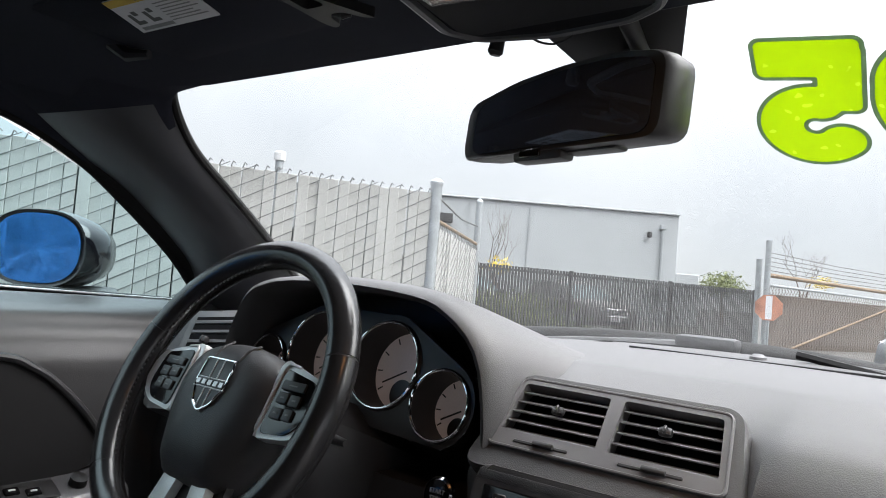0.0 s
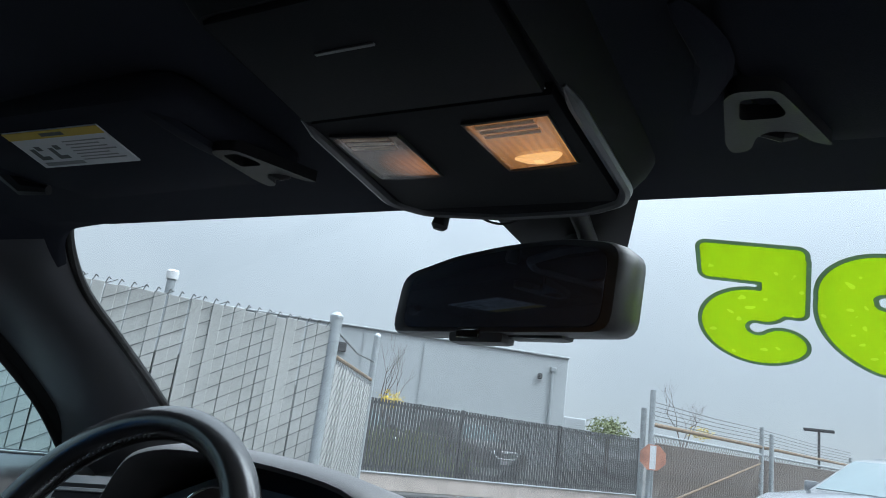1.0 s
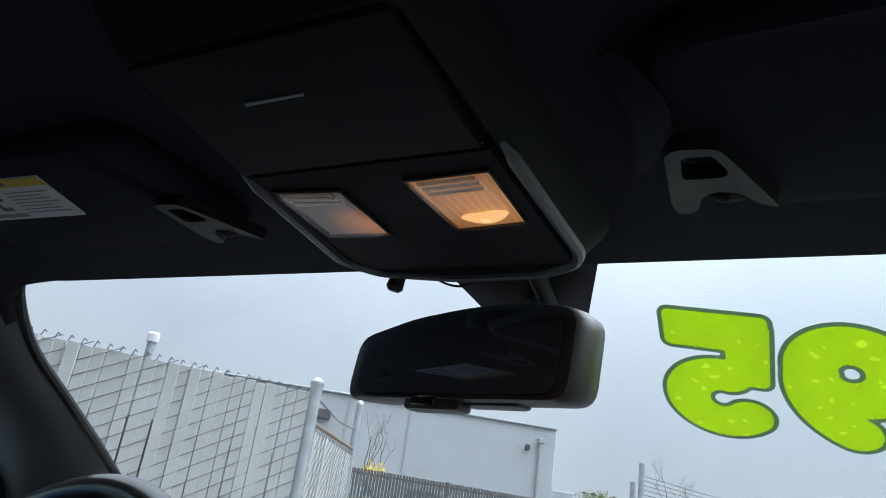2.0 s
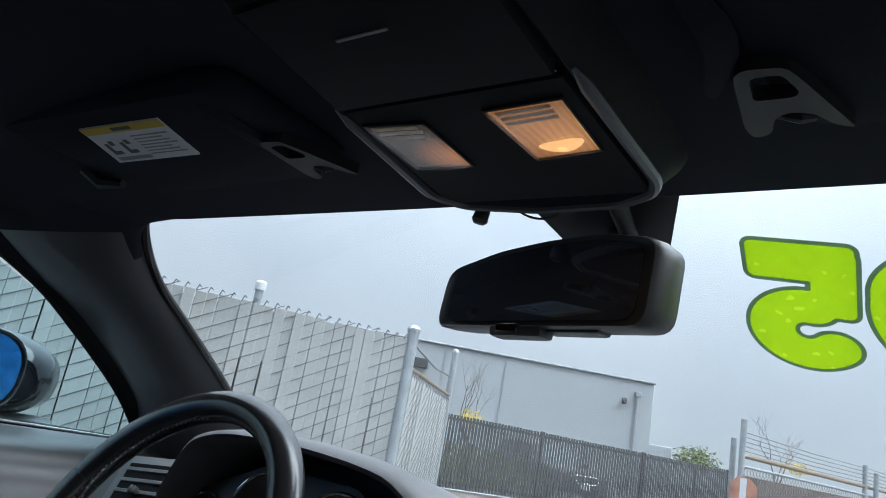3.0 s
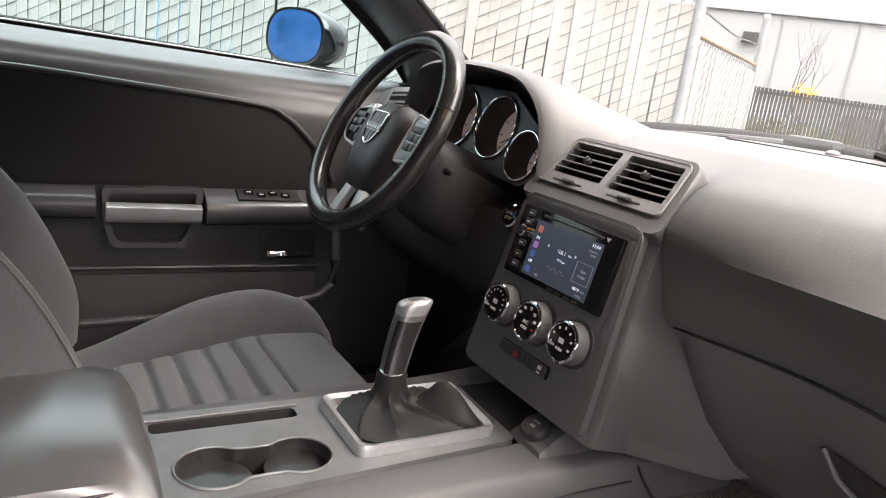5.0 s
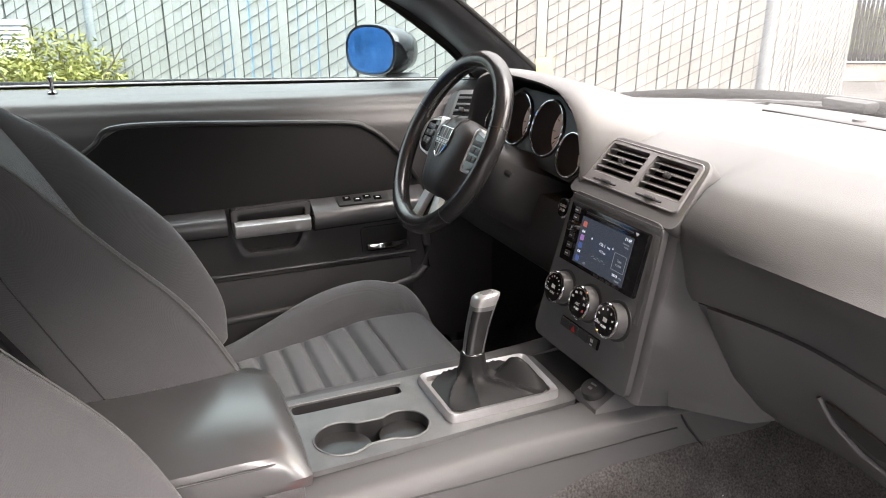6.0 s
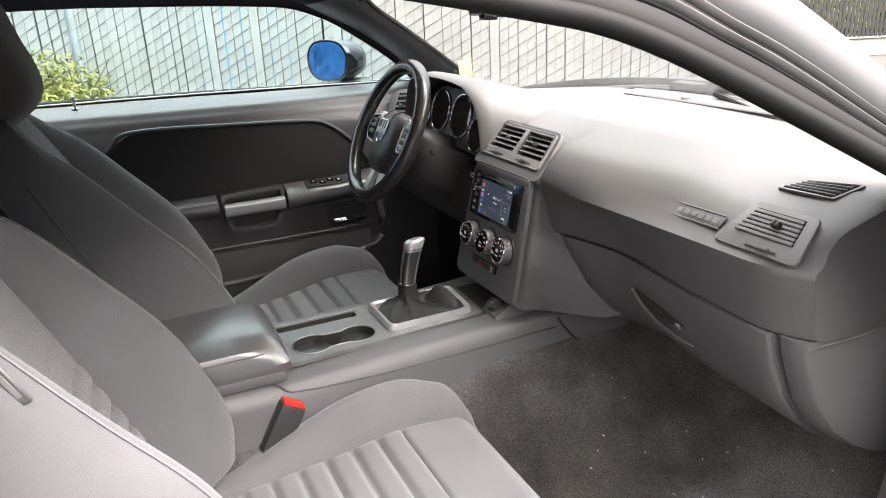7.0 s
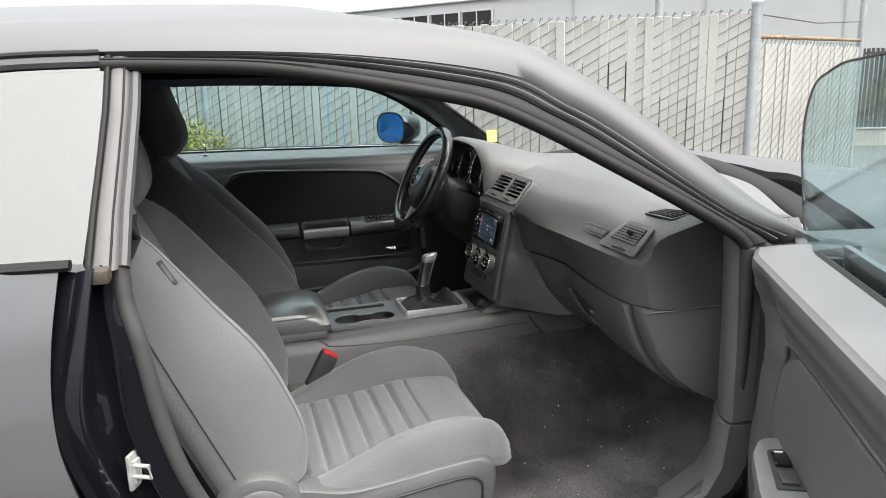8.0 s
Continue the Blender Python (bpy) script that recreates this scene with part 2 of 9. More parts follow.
def lamp_glow(name, cx, cy, r, inner, outer, strength):
    """A glow for a lamp bowl: bright round cx, cy and dimmer towards the rim."""
    m = glow(name, inner, strength)
    nt = m.node_tree
    co = nt.nodes.new("ShaderNodeTexCoord")
    mp = nt.nodes.new("ShaderNodeMapping")
    mp.inputs["Location"].default_value = (-cx / r, -cy / r, 0)
    mp.inputs["Scale"].default_value = (1 / r, 1 / r, 0)
    gr = nt.nodes.new("ShaderNodeTexGradient")
    gr.gradient_type = "SPHERICAL"
    wv = nt.nodes.new("ShaderNodeTexWave")
    wv.inputs["Scale"].default_value, wv.inputs["Distortion"].default_value = 55, 3
    rp = nt.nodes.new("ShaderNodeValToRGB")
    rp.color_ramp.elements[0].color, rp.color_ramp.elements[1].color = (*outer, 1), (*inner, 1)
    mx = nt.nodes.new("ShaderNodeMix")
    mx.data_type, mx.blend_type = "RGBA", "MULTIPLY"
    mx.inputs["Factor"].default_value = 0.25
    nt.links.new(co.outputs["Object"], mp.inputs["Vector"])
    nt.links.new(mp.outputs["Vector"], gr.inputs["Vector"])
    nt.links.new(co.outputs["Object"], wv.inputs["Vector"])
    nt.links.new(gr.outputs["Fac"], rp.inputs["Fac"])
    nt.links.new(rp.outputs["Color"], mx.inputs["A"])
    nt.links.new(wv.outputs["Color"], mx.inputs["B"])
    nt.links.new(mx.outputs["Result"], nt.nodes["Principled BSDF"].inputs["Emission Color"])
    return m


M_DASH = mat("grained_charcoal_vinyl", (0.086, 0.085, 0.087), 0.47, 0, 0.1, 5, 0.35, 900, kind="leather")
M_PLAS = mat("charcoal_plastic", (0.105, 0.104, 0.107), 0.44, 0, 0.1, 7, 0.3, 1100, kind="leather")
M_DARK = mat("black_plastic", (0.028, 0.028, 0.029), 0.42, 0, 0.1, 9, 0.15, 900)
M_GLOSS = mat("gloss_black_plastic", (0.008, 0.008, 0.009), 0.12, 0, 0.1, 9)
M_LEATHER = mat("black_leather", (0.024, 0.024, 0.025), 0.2, 0, 0.12, 9, 0.10, 900, kind="leather")
M_ARM = mat("armrest_leather", (0.105, 0.105, 0.108), 0.32, 0, 0.1, 9, 0.06, 900, coat=0.7, spec=0.9, kind="leather")
M_ARM.node_tree.nodes["Principled BSDF"].inputs["Coat Roughness"].default_value = 0.30
M_LEDGE = mat("satin_black_ledge_vinyl", (0.085, 0.085, 0.09), 0.24, 0, 0.1, 7, 0.15, 1100, spec=0.7, kind="leather")
M_KNEE = mat("black_knee_plastic", (0.036, 0.036, 0.038), 0.45, 0, 0.1, 7, 0.3, 1000, kind="leather")
M_BOOT = mat("matt_boot_leather", (0.022, 0.022, 0.023), 0.45, 0, 0.12, 9, 0.4, 700, kind="leather", spec=0.25)
M_HATCH = mat("dark_hatched_trim", (0.15, 0.15, 0.153), 0.36, 0.3, 0.25, 30, 0.9, 1600)
M_WELL = mat("dark_grey_rubber", (0.028, 0.028, 0.029), 0.32, 0, 0.12, 20, 0.2, 600)
M_LINER = mat("headliner_fabric", (0.022, 0.024, 0.034), 0.95, 0, 0.15, 10, 0.4, 1200, spec=0.15)
M_SEAT = weave("seat_cloth", (0.136, 0.135, 0.143), 0.85, 2200, 0.4)
# Driver's door trim: the common charcoal vinyl, darkened in colour to stand for shade.
M_DOOR = mat("charcoal_vinyl_shade_tone", (0.062, 0.061, 0.063), 0.36, 0, 0.1, 6, 0.3, 1000, kind="leather", spec=0.5)
# Open door trim: same vinyl again, its tone set for the direct sky.
M_OPEN = mat("charcoal_vinyl_sky_tone", (0.098, 0.097, 0.1), 0.55, 0, 0.1, 7, 0.3, 1100, kind="leather", spec=0.3)
# Charcoal plastic copied a little darker, for blocked light on the stack's flank.
M_STACK = mat("shade_toned_stack_plastic", (0.095, 0.094, 0.097), 0.42, 0, 0.1, 7, 0.3, 1100, kind="leather")
M_COWL = mat("matt_black_cowl", (0.009, 0.009, 0.009), 0.7, 0, 0.2, 12, 0.2, 400, spec=0.2)
M_PILLAR = mat("charcoal_pillar_plastic", (0.062, 0.063, 0.070), 0.32, 0, 0.08, 6, 0.15, 1200, kind="leather")
M_COVER = mat("dark_airbag_vinyl", (0.05, 0.05, 0.053), 0.42, 0, 0.1, 8, 0.35, 1000, kind="leather")
M_SPOKE = mat("satin_silver_paint", (0.74, 0.74, 0.74), 0.34, 0.25, 0.06, 20)
# Near-black that stands for the shade inside the air vents.
M_VOID = mat("cavity_shade_black", (0.008, 0.008, 0.009), 0.85, 0, 0.1, 20, spec=0.1)
# Seat cloth copied darker for the headrests, to stand for the shade on them.
M_SEATB = weave("shade_toned_seat_cloth", (0.075, 0.074, 0.077), 0.9, 2200, 0.35)
M_INSERT = mat("door_insert_cloth", (0.024, 0.024, 0.025), 0.8, 0, 0.12, 9, 0.5, 1200, spec=0.2)
M_CARPET = mat("carpet_pile", (0.17, 0.163, 0.163), 1.0, 0, 0.42, 7, 1.0, 300, spec=0.05, stain=0.5)
M_SILVER = mat("satin_silver", (0.62, 0.62, 0.63), 0.36, 0.7, 0.08, 20)
M_DSILV = mat("textured_dark_silver", (0.22, 0.222, 0.227), 0.40, 0.5, 0.12, 30, 0.5, 1500)
M_VFRAME = mat("vent_frame_grey", (0.155, 0.153, 0.156), 0.4, 0, 0.1, 20, 0.2, 1500)
M_GRIP = mat("satin_grey_metal", (0.30, 0.30, 0.31), 0.3, 0.75, 0.08, 20)
M_CHROME = mat("chrome", (0.8, 0.8, 0.82), 0.08, 1.0, 0.04, 20)
M_RUBBER = mat("black_rubber_seal", (0.0085, 0.008, 0.008), 0.6, 0, 0.15, 15, 0.2, 500, spec=0.2)
M_SEALG = mat("grey_rubber_seal", (0.045, 0.044, 0.045), 0.55, 0, 0.15, 15, 0.2, 500)
M_TRIMG = mat("satin_grey_post_trim", (0.07, 0.067, 0.066), 0.5, 0, 0.1, 12, 0.1, 500, spec=0.4)
M_JAMB = mat("black_jamb_paint", (0.006, 0.006, 0.008), 0.10, 0, 0.08, 3, coat=0.3, spec=0.35)
M_PAINT = mat("dark_metallic_car_paint", (0.21, 0.21, 0.218), 0.16, 0.9, 0.03, 3, coat=0.4)
# The same car paint, copied darker and duller so sky-facing panels look less bright.
M_ROOF = mat("dark_paint_sky_tone", (0.062, 0.062, 0.065), 0.45, 0.0, 0.04, 3, spec=0.4)
M_MIRROR = mat("mirror_glass", (0.75, 0.77, 0.8), 0.01, 1.0, 0.01, 5)
M_DIMMIR = mat("dimming_mirror_glass", (0.20, 0.24, 0.31), 0.03, 0.82, 0.10, 240)
M_WS = glass("windscreen_glass", (0.95, 0.97, 0.965), 0.03, 0.075)
M_SIDE = glass("tinted_side_glass", (0.80, 0.91, 0.92))
M_PRIV = glass("dark_privacy_glass", (0.10, 0.12, 0.13), 0.05, 0.066)
M_LENS = glass("clear_lens", (0.95, 0.9, 0.85), 0.15)
M_RED = mat("red_plastic", (0.5, 0.02, 0.015), 0.35, 0, 0.05, 20)
M_WHITEP = mat("white_print", (0.6, 0.6, 0.6), 0.6, 0, 0.03, 20)
M_DIAL = mat("grey_dial_face", (0.74, 0.69, 0.67), 0.6, 0, 0.05, 30)
dial_b = M_DIAL.node_tree.nodes["Principled BSDF"]   # faint emission added to the dial faces in place of reflected light
dial_b.inputs["Emission Color"].default_value, dial_b.inputs["Emission Strength"].default_value = (0.8, 0.66, 0.6, 1), 0.03
M_SCREEN = glow("lit_display", (0.05, 0.07, 0.10), 0.18)
M_OHC = mat("black_roof_plastic", (0.010, 0.0105, 0.013), 0.42, 0, 0.1, 8, 0.2, 900, spec=0.3)
M_OHD = mat("matt_black_roof_plastic", (0.010, 0.0105, 0.013), 0.75, 0, 0.1, 8, 0.2, 900, spec=0.2)
M_CLIP = mat("dark_grey_clip_plastic", (0.017, 0.017, 0.019), 0.5, 0, 0.1, 8, 0.2, 900, spec=0.35)
M_STITCH = mat("pale_stitching", (0.2, 0.2, 0.2), 0.8, 0, 0.05, 20)


# ---- mesh helpers ----

def rbox(c, s, bevel=0.004, seg=2, m=None):
    bm = bmesh.new()
    bmesh.ops.create_cube(bm, size=1.0)
    bmesh.ops.scale(bm, vec=s, verts=bm.verts)
    if bevel:
        bmesh.ops.bevel(bm, geom=bm.edges[:], offset=min(bevel, 0.45 * min(s)), segments=seg, profile=0.6, affect="EDGES")
    bmesh.ops.translate(bm, vec=c, verts=bm.verts)
    if m is not None:
        bm.transform(m)
        if m.determinant() < 0:
            bmesh.ops.reverse_faces(bm, faces=bm.faces)
    return bm


def prism(pts, h, m=None, bevel=0.0, seg=2, taper=0.0):
    """A flat outline raised by h along z; bevel rounds the upper edges."""
    bm = bmesh.new()
    n = len(pts)
    cx, cy = sum(p[0] for p in pts) / n, sum(p[1] for p in pts) / n
    lo = [bm.verts.new((x, y, 0)) for x, y in pts]
    hi = [bm.verts.new((cx + (x - cx) * (1 - taper), cy + (y - cy) * (1 - taper), h)) for x, y in pts]
    bm.faces.new(lo[::-1])
    top = bm.faces.new(hi)
    for i in range(n):
        bm.faces.new((lo[i], lo[(i + 1) % n], hi[(i + 1) % n], hi[i]))
    if bevel:
        bmesh.ops.bevel(bm, geom=list(top.edges), offset=bevel, segments=seg, profile=0.6, affect="EDGES")
    bmesh.ops.recalc_face_normals(bm, faces=bm.faces)
    if m is not None:
        bm.transform(m)
    return bm


def holed(outer, holes, h, m=None):
    """A plate of thickness h with holes right through it."""
    bm = bmesh.new()
    edges = []
    for loop in (outer, *holes):
        vs = [bm.verts.new((x, y, h)) for x, y in loop]
        edges += [bm.edges.new((vs[i], vs[(i + 1) % len(vs)])) for i in range(len(vs))]
    bmesh.ops.triangle_fill(bm, edges=edges, use_beauty=True)
    geo = bmesh.ops.extrude_face_region(bm, geom=bm.faces[:])
    bmesh.ops.translate(bm, vec=(0, 0, -h), verts=[v for v in geo["geom"] if isinstance(v, bmesh.types.BMVert)])
    bmesh.ops.recalc_face_normals(bm, faces=bm.faces)
    if m is not None:
        bm.transform(m)
    return bm


def ring2(cx, cy, r, n=28):
    return [(cx + r * math.cos(2 * math.pi * k / n), cy + r * math.sin(2 * math.pi * k / n)) for k in range(n)]


def rounded(pts, r, n=4):
    """The outline with its corners rounded by r."""
    out = []
    for i, p in enumerate(pts):
        p, a, b = Vector(p), Vector(pts[i - 1]), Vector(pts[(i + 1) % len(pts)])
        da, db = (a - p), (b - p)
        ra, rb = min(r, da.length * 0.45), min(r, db.length * 0.45)
        s, e = p + da.normalized() * ra, p + db.normalized() * rb
        for k in range(n + 1):
            t = k / n
            out.append(tuple((1 - t) ** 2 * s + 2 * t * (1 - t) * p + t * t * e))
    return out


def quad(w, h):
    return [(-w / 2, -h / 2), (w / 2, -h / 2), (w / 2, h / 2), (-w / 2, h / 2)]


def loft(rings, cap=True, closed=True):
    bm = bmesh.new()
    vs = [[bm.verts.new(p) for p in ring] for ring in rings]
    n = len(rings[0])
    for a, b in zip(vs, vs[1:]):
        for i in range(n if closed else n - 1):
            j = (i + 1) % n
            bm.faces.new((a[i], a[j], b[j], b[i]))
    if cap and closed:
        bm.faces.new(vs[0][::-1])
        bm.faces.new(vs[-1])
    bmesh.ops.recalc_face_normals(bm, faces=bm.faces)
    return bm


def smooth_path(pts, n=6):
    """Points along a smooth curve through pts."""
    pts = [Vector(p) for p in pts]
    out = []
    for i in range(len(pts) - 1):
        p0, p1, p2, p3 = pts[max(i - 1, 0)], pts[i], pts[i + 1], pts[min(i + 2, len(pts) - 1)]
        for k in range(n):
            t = k / n
            out.append(0.5 * ((2 * p1) + (p2 - p0) * t + (2 * p0 - 5 * p1 + 4 * p2 - p3) * t * t + (3 * p1 - p0 - 3 * p2 + p3) * t ** 3))
    out.append(pts[-1])
    return out


def tube(pts, r, n=8, closed=False, flat=1.0, up=(0, 0, 1)):
    """A round bar along pts; r may be a list; flat squeezes it along up."""
    pts = [Vector(p) for p in pts]
    rings = []
    for i, p in enumerate(pts):
        a = pts[i - 1] if (closed or i) else pts[i]
        b = pts[(i + 1) % len(pts)] if (closed or i < len(pts) - 1) else pts[i]
        d = (b - a).normalized()
        u = Vector(up)
        s = d.cross(u)
        if s.length < 1e-4:
            s = d.cross(Vector((0, 1, 0)))
        s.normalize()
        w = s.cross(d)
        rad = r[i] if isinstance(r, (list, tuple)) else r
        rings.append([p + rad * (math.cos(2 * math.pi * k / n) * s + flat * math.sin(2 * math.pi * k / n) * w) for k in range(n)])
    if closed:
        rings.append(rings[0])
        bm = loft(rings, cap=False)
        bmesh.ops.remove_doubles(bm, verts=bm.verts, dist=1e-6)
        return bm
    return loft(rings)


def lathe(profile, n=24, m=None):
    bm = loft([[(r * math.cos(2 * math.pi * k / n), r * math.sin(2 * math.pi * k / n), z) for k in range(n)] for r, z in profile])
    if m is not None:
        bm.transform(m)
    return bm


def sheet(f, nu, nv, th=0.004):
    """A surface f(u, v), u and v from 0 to 1, given a thickness on its under side."""
    top = [[Vector(f(i / nu, j / nv)) for j in range(nv + 1)] for i in range(nu + 1)]
    nor = []
    for i in range(nu + 1):
        row = []
        for j in range(nv + 1):
            du = top[min(i + 1, nu)][j] - top[max(i - 1, 0)][j]
            dv = top[i][min(j + 1, nv)] - top[i][max(j - 1, 0)]
            row.append(du.cross(dv).normalized())
        nor.append(row)
    bm = bmesh.new()
    a = [[bm.verts.new(top[i][j]) for j in range(nv + 1)] for i in range(nu + 1)]
    b = [[bm.verts.new(top[i][j] - th * nor[i][j]) for j in range(nv + 1)] for i in range(nu + 1)]
    for i in range(nu):
        for j in range(nv):
            bm.faces.new((a[i][j], a[i + 1][j], a[i + 1][j + 1], a[i][j + 1]))
            bm.faces.new((b[i][j], b[i][j + 1], b[i + 1][j + 1], b[i + 1][j]))
    for i in range(nu):
        bm.faces.new((a[i][0], b[i][0], b[i + 1][0], a[i + 1][0]))
        bm.faces.new((a[i][nv], a[i + 1][nv], b[i + 1][nv], b[i][nv]))
    for j in range(nv):
        bm.faces.new((a[0][j], a[0][j + 1], b[0][j + 1], b[0][j]))
        bm.faces.new((a[nu][j], b[nu][j], b[nu][j + 1], a[nu][j + 1]))
    bmesh.ops.recalc_face_normals(bm, faces=bm.faces)
    return bm


def joined(*bms):
    """Several pieces of one part in one mesh."""
    out = bmesh.new()
    for bm in bms:
        me = bpy.data.meshes.new("tmp")
        bm.to_mesh(me)
        out.from_mesh(me)
        bpy.data.meshes.remove(me)
        bm.free()
    return out


def thing(name, at, label, category, group="", kind=""):
    ob = new(name)
    ob.location = at
    ob.empty_display_size = 0.05
    return tagged(ob, label, category, group, kind)


def part(name, bm, material, parent=None, label="", angle=38, category="", kind="", group=""):
    """Links a bmesh as one mesh object, under a thing or a part."""
    me = bpy.data.meshes.new(name)
    for f in bm.faces:
        f.smooth = True
    bm.to_mesh(me)
    bm.free()
    me.materials.append(material)
    me.set_sharp_from_angle(angle=radians(angle))
    ob = new(name, me)
    if parent is not None:
        ob.parent = parent
        if parent.type == "EMPTY":
            ob.matrix_parent_inverse = parent.matrix_basis.inverted()
    return tagged(ob, label, category, group, kind)


def frame_at(o, x, y):
    """A pose from its origin and two axes; z is their cross product."""
    x, y = Vector(x).normalized(), Vector(y)
    z = x.cross(y).normalized()
    y = z.cross(x)
    return Matrix(((x.x, y.x, z.x, o[0]), (x.y, y.y, z.y, o[1]), (x.z, y.z, z.z, o[2]), (0, 0, 0, 1)))


def lerp_list(table, v):
    """A row interpolated from rows of (key, values...)."""
    for a, b in zip(table, table[1:]):
        if v <= b[0]:
            t = max(0.0, min(1.0, (v - a[0]) / (b[0] - a[0])))
            t = t * t * (3 - 2 * t) if len(table) > 2 else t
            return [p + (q - p) * t for p, q in zip(a[1:], b[1:])]
    return list(table[-1][1:])


def bump(x, c, w):
    """A smooth rise of 1 at c that ends at w."""
    d = abs(x - c) / w
    return 0.0 if d >= 1 else (1 - d * d) ** 2


def text_part(name, words, size, m, material, parent, bold=0.0, mirrored=False, align="CENTER", raise_by=0.0004, contour=0.0):
    cu = bpy.data.curves.new(name, "FONT")
    cu.body, cu.size, cu.align_x, cu.align_y = words, size, align, "CENTER"
    cu.extrude, cu.offset = raise_by, bold
    cu.resolution_u = 3
    if contour:
        cu.fill_mode, cu.extrude, cu.bevel_depth, cu.bevel_resolution, cu.resolution_u = "NONE", 0, contour, 1, 5
    cu.materials.append(material)
    tmp = bpy.data.objects.new("tmp", cu)
    me = bpy.data.meshes.new_from_object(tmp)
    bpy.data.objects.remove(tmp)
    bpy.data.curves.remove(cu)
    me.transform(m @ (Matrix.Diagonal((-1, 1, 1, 1)) if mirrored else Matrix.Identity(4)))
    if mirrored:
        me.flip_normals()
    me.materials.clear()
    me.materials.append(material)
    ob = new(name, me)
    if parent is not None:
        ob.parent = parent
        if parent.type == "EMPTY":
            ob.matrix_parent_inverse = parent.matrix_basis.inverted()
    return ob


def field_mesh(f, x0, y0, x1, y1, step, lo, hi, m, h):
    """A flat plate where lo <= f(x, y) <= hi, with smooth edges, h thick."""
    bm = bmesh.new()
    nx, ny = int((x1 - x0) / step), int((y1 - y0) / step)
    val = [[f(x0 + i * step, y0 + j * step) for j in range(ny + 1)] for i in range(nx + 1)]
    known = {}

    def at(p):
        key = (round(p[0], 6), round(p[1], 6))
        if key not in known:
            known[key] = bm.verts.new((p[0], p[1], h))
        return known[key]

    def clip(poly, level, sign):
        out = []
        for a, b in zip(poly, poly[1:] + poly[:1]):
            da, db = sign * (a[2] - level), sign * (b[2] - level)
            if da >= 0:
                out.append(a)
            if (da > 0 > db) or (da < 0 < db):
                t = da / (da - db)
                out.append(tuple(a[k] + (b[k] - a[k]) * t for k in range(3)))
        return out

    for i in range(nx):
        for j in range(ny):
            poly = [(x0 + (i + a) * step, y0 + (j + b) * step, val[i + a][j + b]) for a, b in ((0, 0), (1, 0), (1, 1), (0, 1))]
            poly = clip(poly, lo, 1)
            if len(poly) > 2:
                poly = clip(poly, hi, -1)
            vs = []
            for p in poly:
                v = at(p)
                if v not in vs:
                    vs.append(v)
            if len(vs) > 2:
                try:
                    bm.faces.new(vs)
                except ValueError:
                    pass
    geo = bmesh.ops.extrude_face_region(bm, geom=bm.faces[:])
    bmesh.ops.translate(bm, vec=(0, 0, -h), verts=[v for v in geo["geom"] if isinstance(v, bmesh.types.BMVert)])
    bmesh.ops.recalc_face_normals(bm, faces=bm.faces)
    bm.transform(m)
    return bm


def spline(table, v):
    """Smooth values of a table [(v, value), ...]."""
    for i in range(len(table) - 1):
        (a, p), (b, q) = table[i], table[i + 1]
        if v <= b or i == len(table) - 2:
            t = max(0.0, min(1.0, (v - a) / (b - a)))
            p0 = table[max(i - 1, 0)]
            q1 = table[min(i + 2, len(table) - 1)]
            ma = (q - p0[1]) / max(1e-6, b - p0[0]) * (b - a)
            mb = (q1[1] - p) / max(1e-6, q1[0] - a) * (b - a)
            return (2 * t ** 3 - 3 * t * t + 1) * p + (t ** 3 - 2 * t * t + t) * ma + (3 * t * t - 2 * t ** 3) * q + (t ** 3 - t * t) * mb


def resample(pts, n):
    """n + 1 points at even steps along a smooth path."""
    path = smooth_path(pts, 10)
    far = [0.0]
    for a, b in zip(path, path[1:]):
        far.append(far[-1] + (b - a).length)
    out, i = [], 0
    for k in range(n + 1):
        s = far[-1] * k / n
        while i < len(path) - 2 and far[i + 1] < s:
            i += 1
        out.append(path[i] + (path[i + 1] - path[i]) * ((s - far[i]) / max(1e-9, far[i + 1] - far[i])))
    return out


# ---- the car's shell ----
def ws_z(x, y):
    return 1.402 - 0.632 * (y - 0.651) - 0.40 * x * x


def ws_point(u, v, lift=0.0):
    x = (2 * u - 1) * (0.60 + 0.14 * v)
    y0, y1 = 0.602 - 0.38 * x * x, 1.16 - 0.35 * x * x
    y = y0 + (y1 - y0) * v
    return Vector((x, y, ws_z(x, y) + lift))


def liner_z(x, y):
    back = max(0.0, -0.35 - y)
    return 1.434 - 0.15 * x * x - 0.10 * back * back - max(0, y - 0.45) * 0.02


car_at = (0, 0, 0)
car = thing("car", car_at, "dark grey two-door coupe with its passenger door open", "car")

# windscreen
wsg = part("windscreen", sheet(ws_point, 24, 14, 0.004), M_WS, car, "clear raked windscreen with a painted band")
wsg.visible_shadow = False
part("glass_border", sheet(lambda u, v: ws_point(u, 0.955 + 0.045 * v, -0.0055), 24, 2, 0.001), M_DARK, car, "black painted lower border of the windscreen")

GUT = [(0.80, -1.10, 1.20), (0.70, -0.80, 1.345), (0.662, -0.50, 1.40), (0.654, -0.29, 1.41), (0.66, 0.07, 1.40), (0.680, 0.36, 1.361), (0.717, 0.463, 1.308), (0.7495, 0.549, 1.255), (0.849, 0.732, 1.109), (0.878, 0.83, 1.065), (0.90, 0.90, 1.03)]
SIL = [(0.66, -1.10, 1.33), (0.62, -0.80, 1.42), (0.60, -0.50, 1.455), (0.59, -0.29, 1.465), (0.58, 0.083, 1.472), (0.623, 0.36, 1.430), (0.662, 0.47, 1.382), (0.703, 0.56, 1.322), (0.809, 0.750, 1.157), (0.862, 0.838, 1.080), (0.888, 0.915, 1.034)]
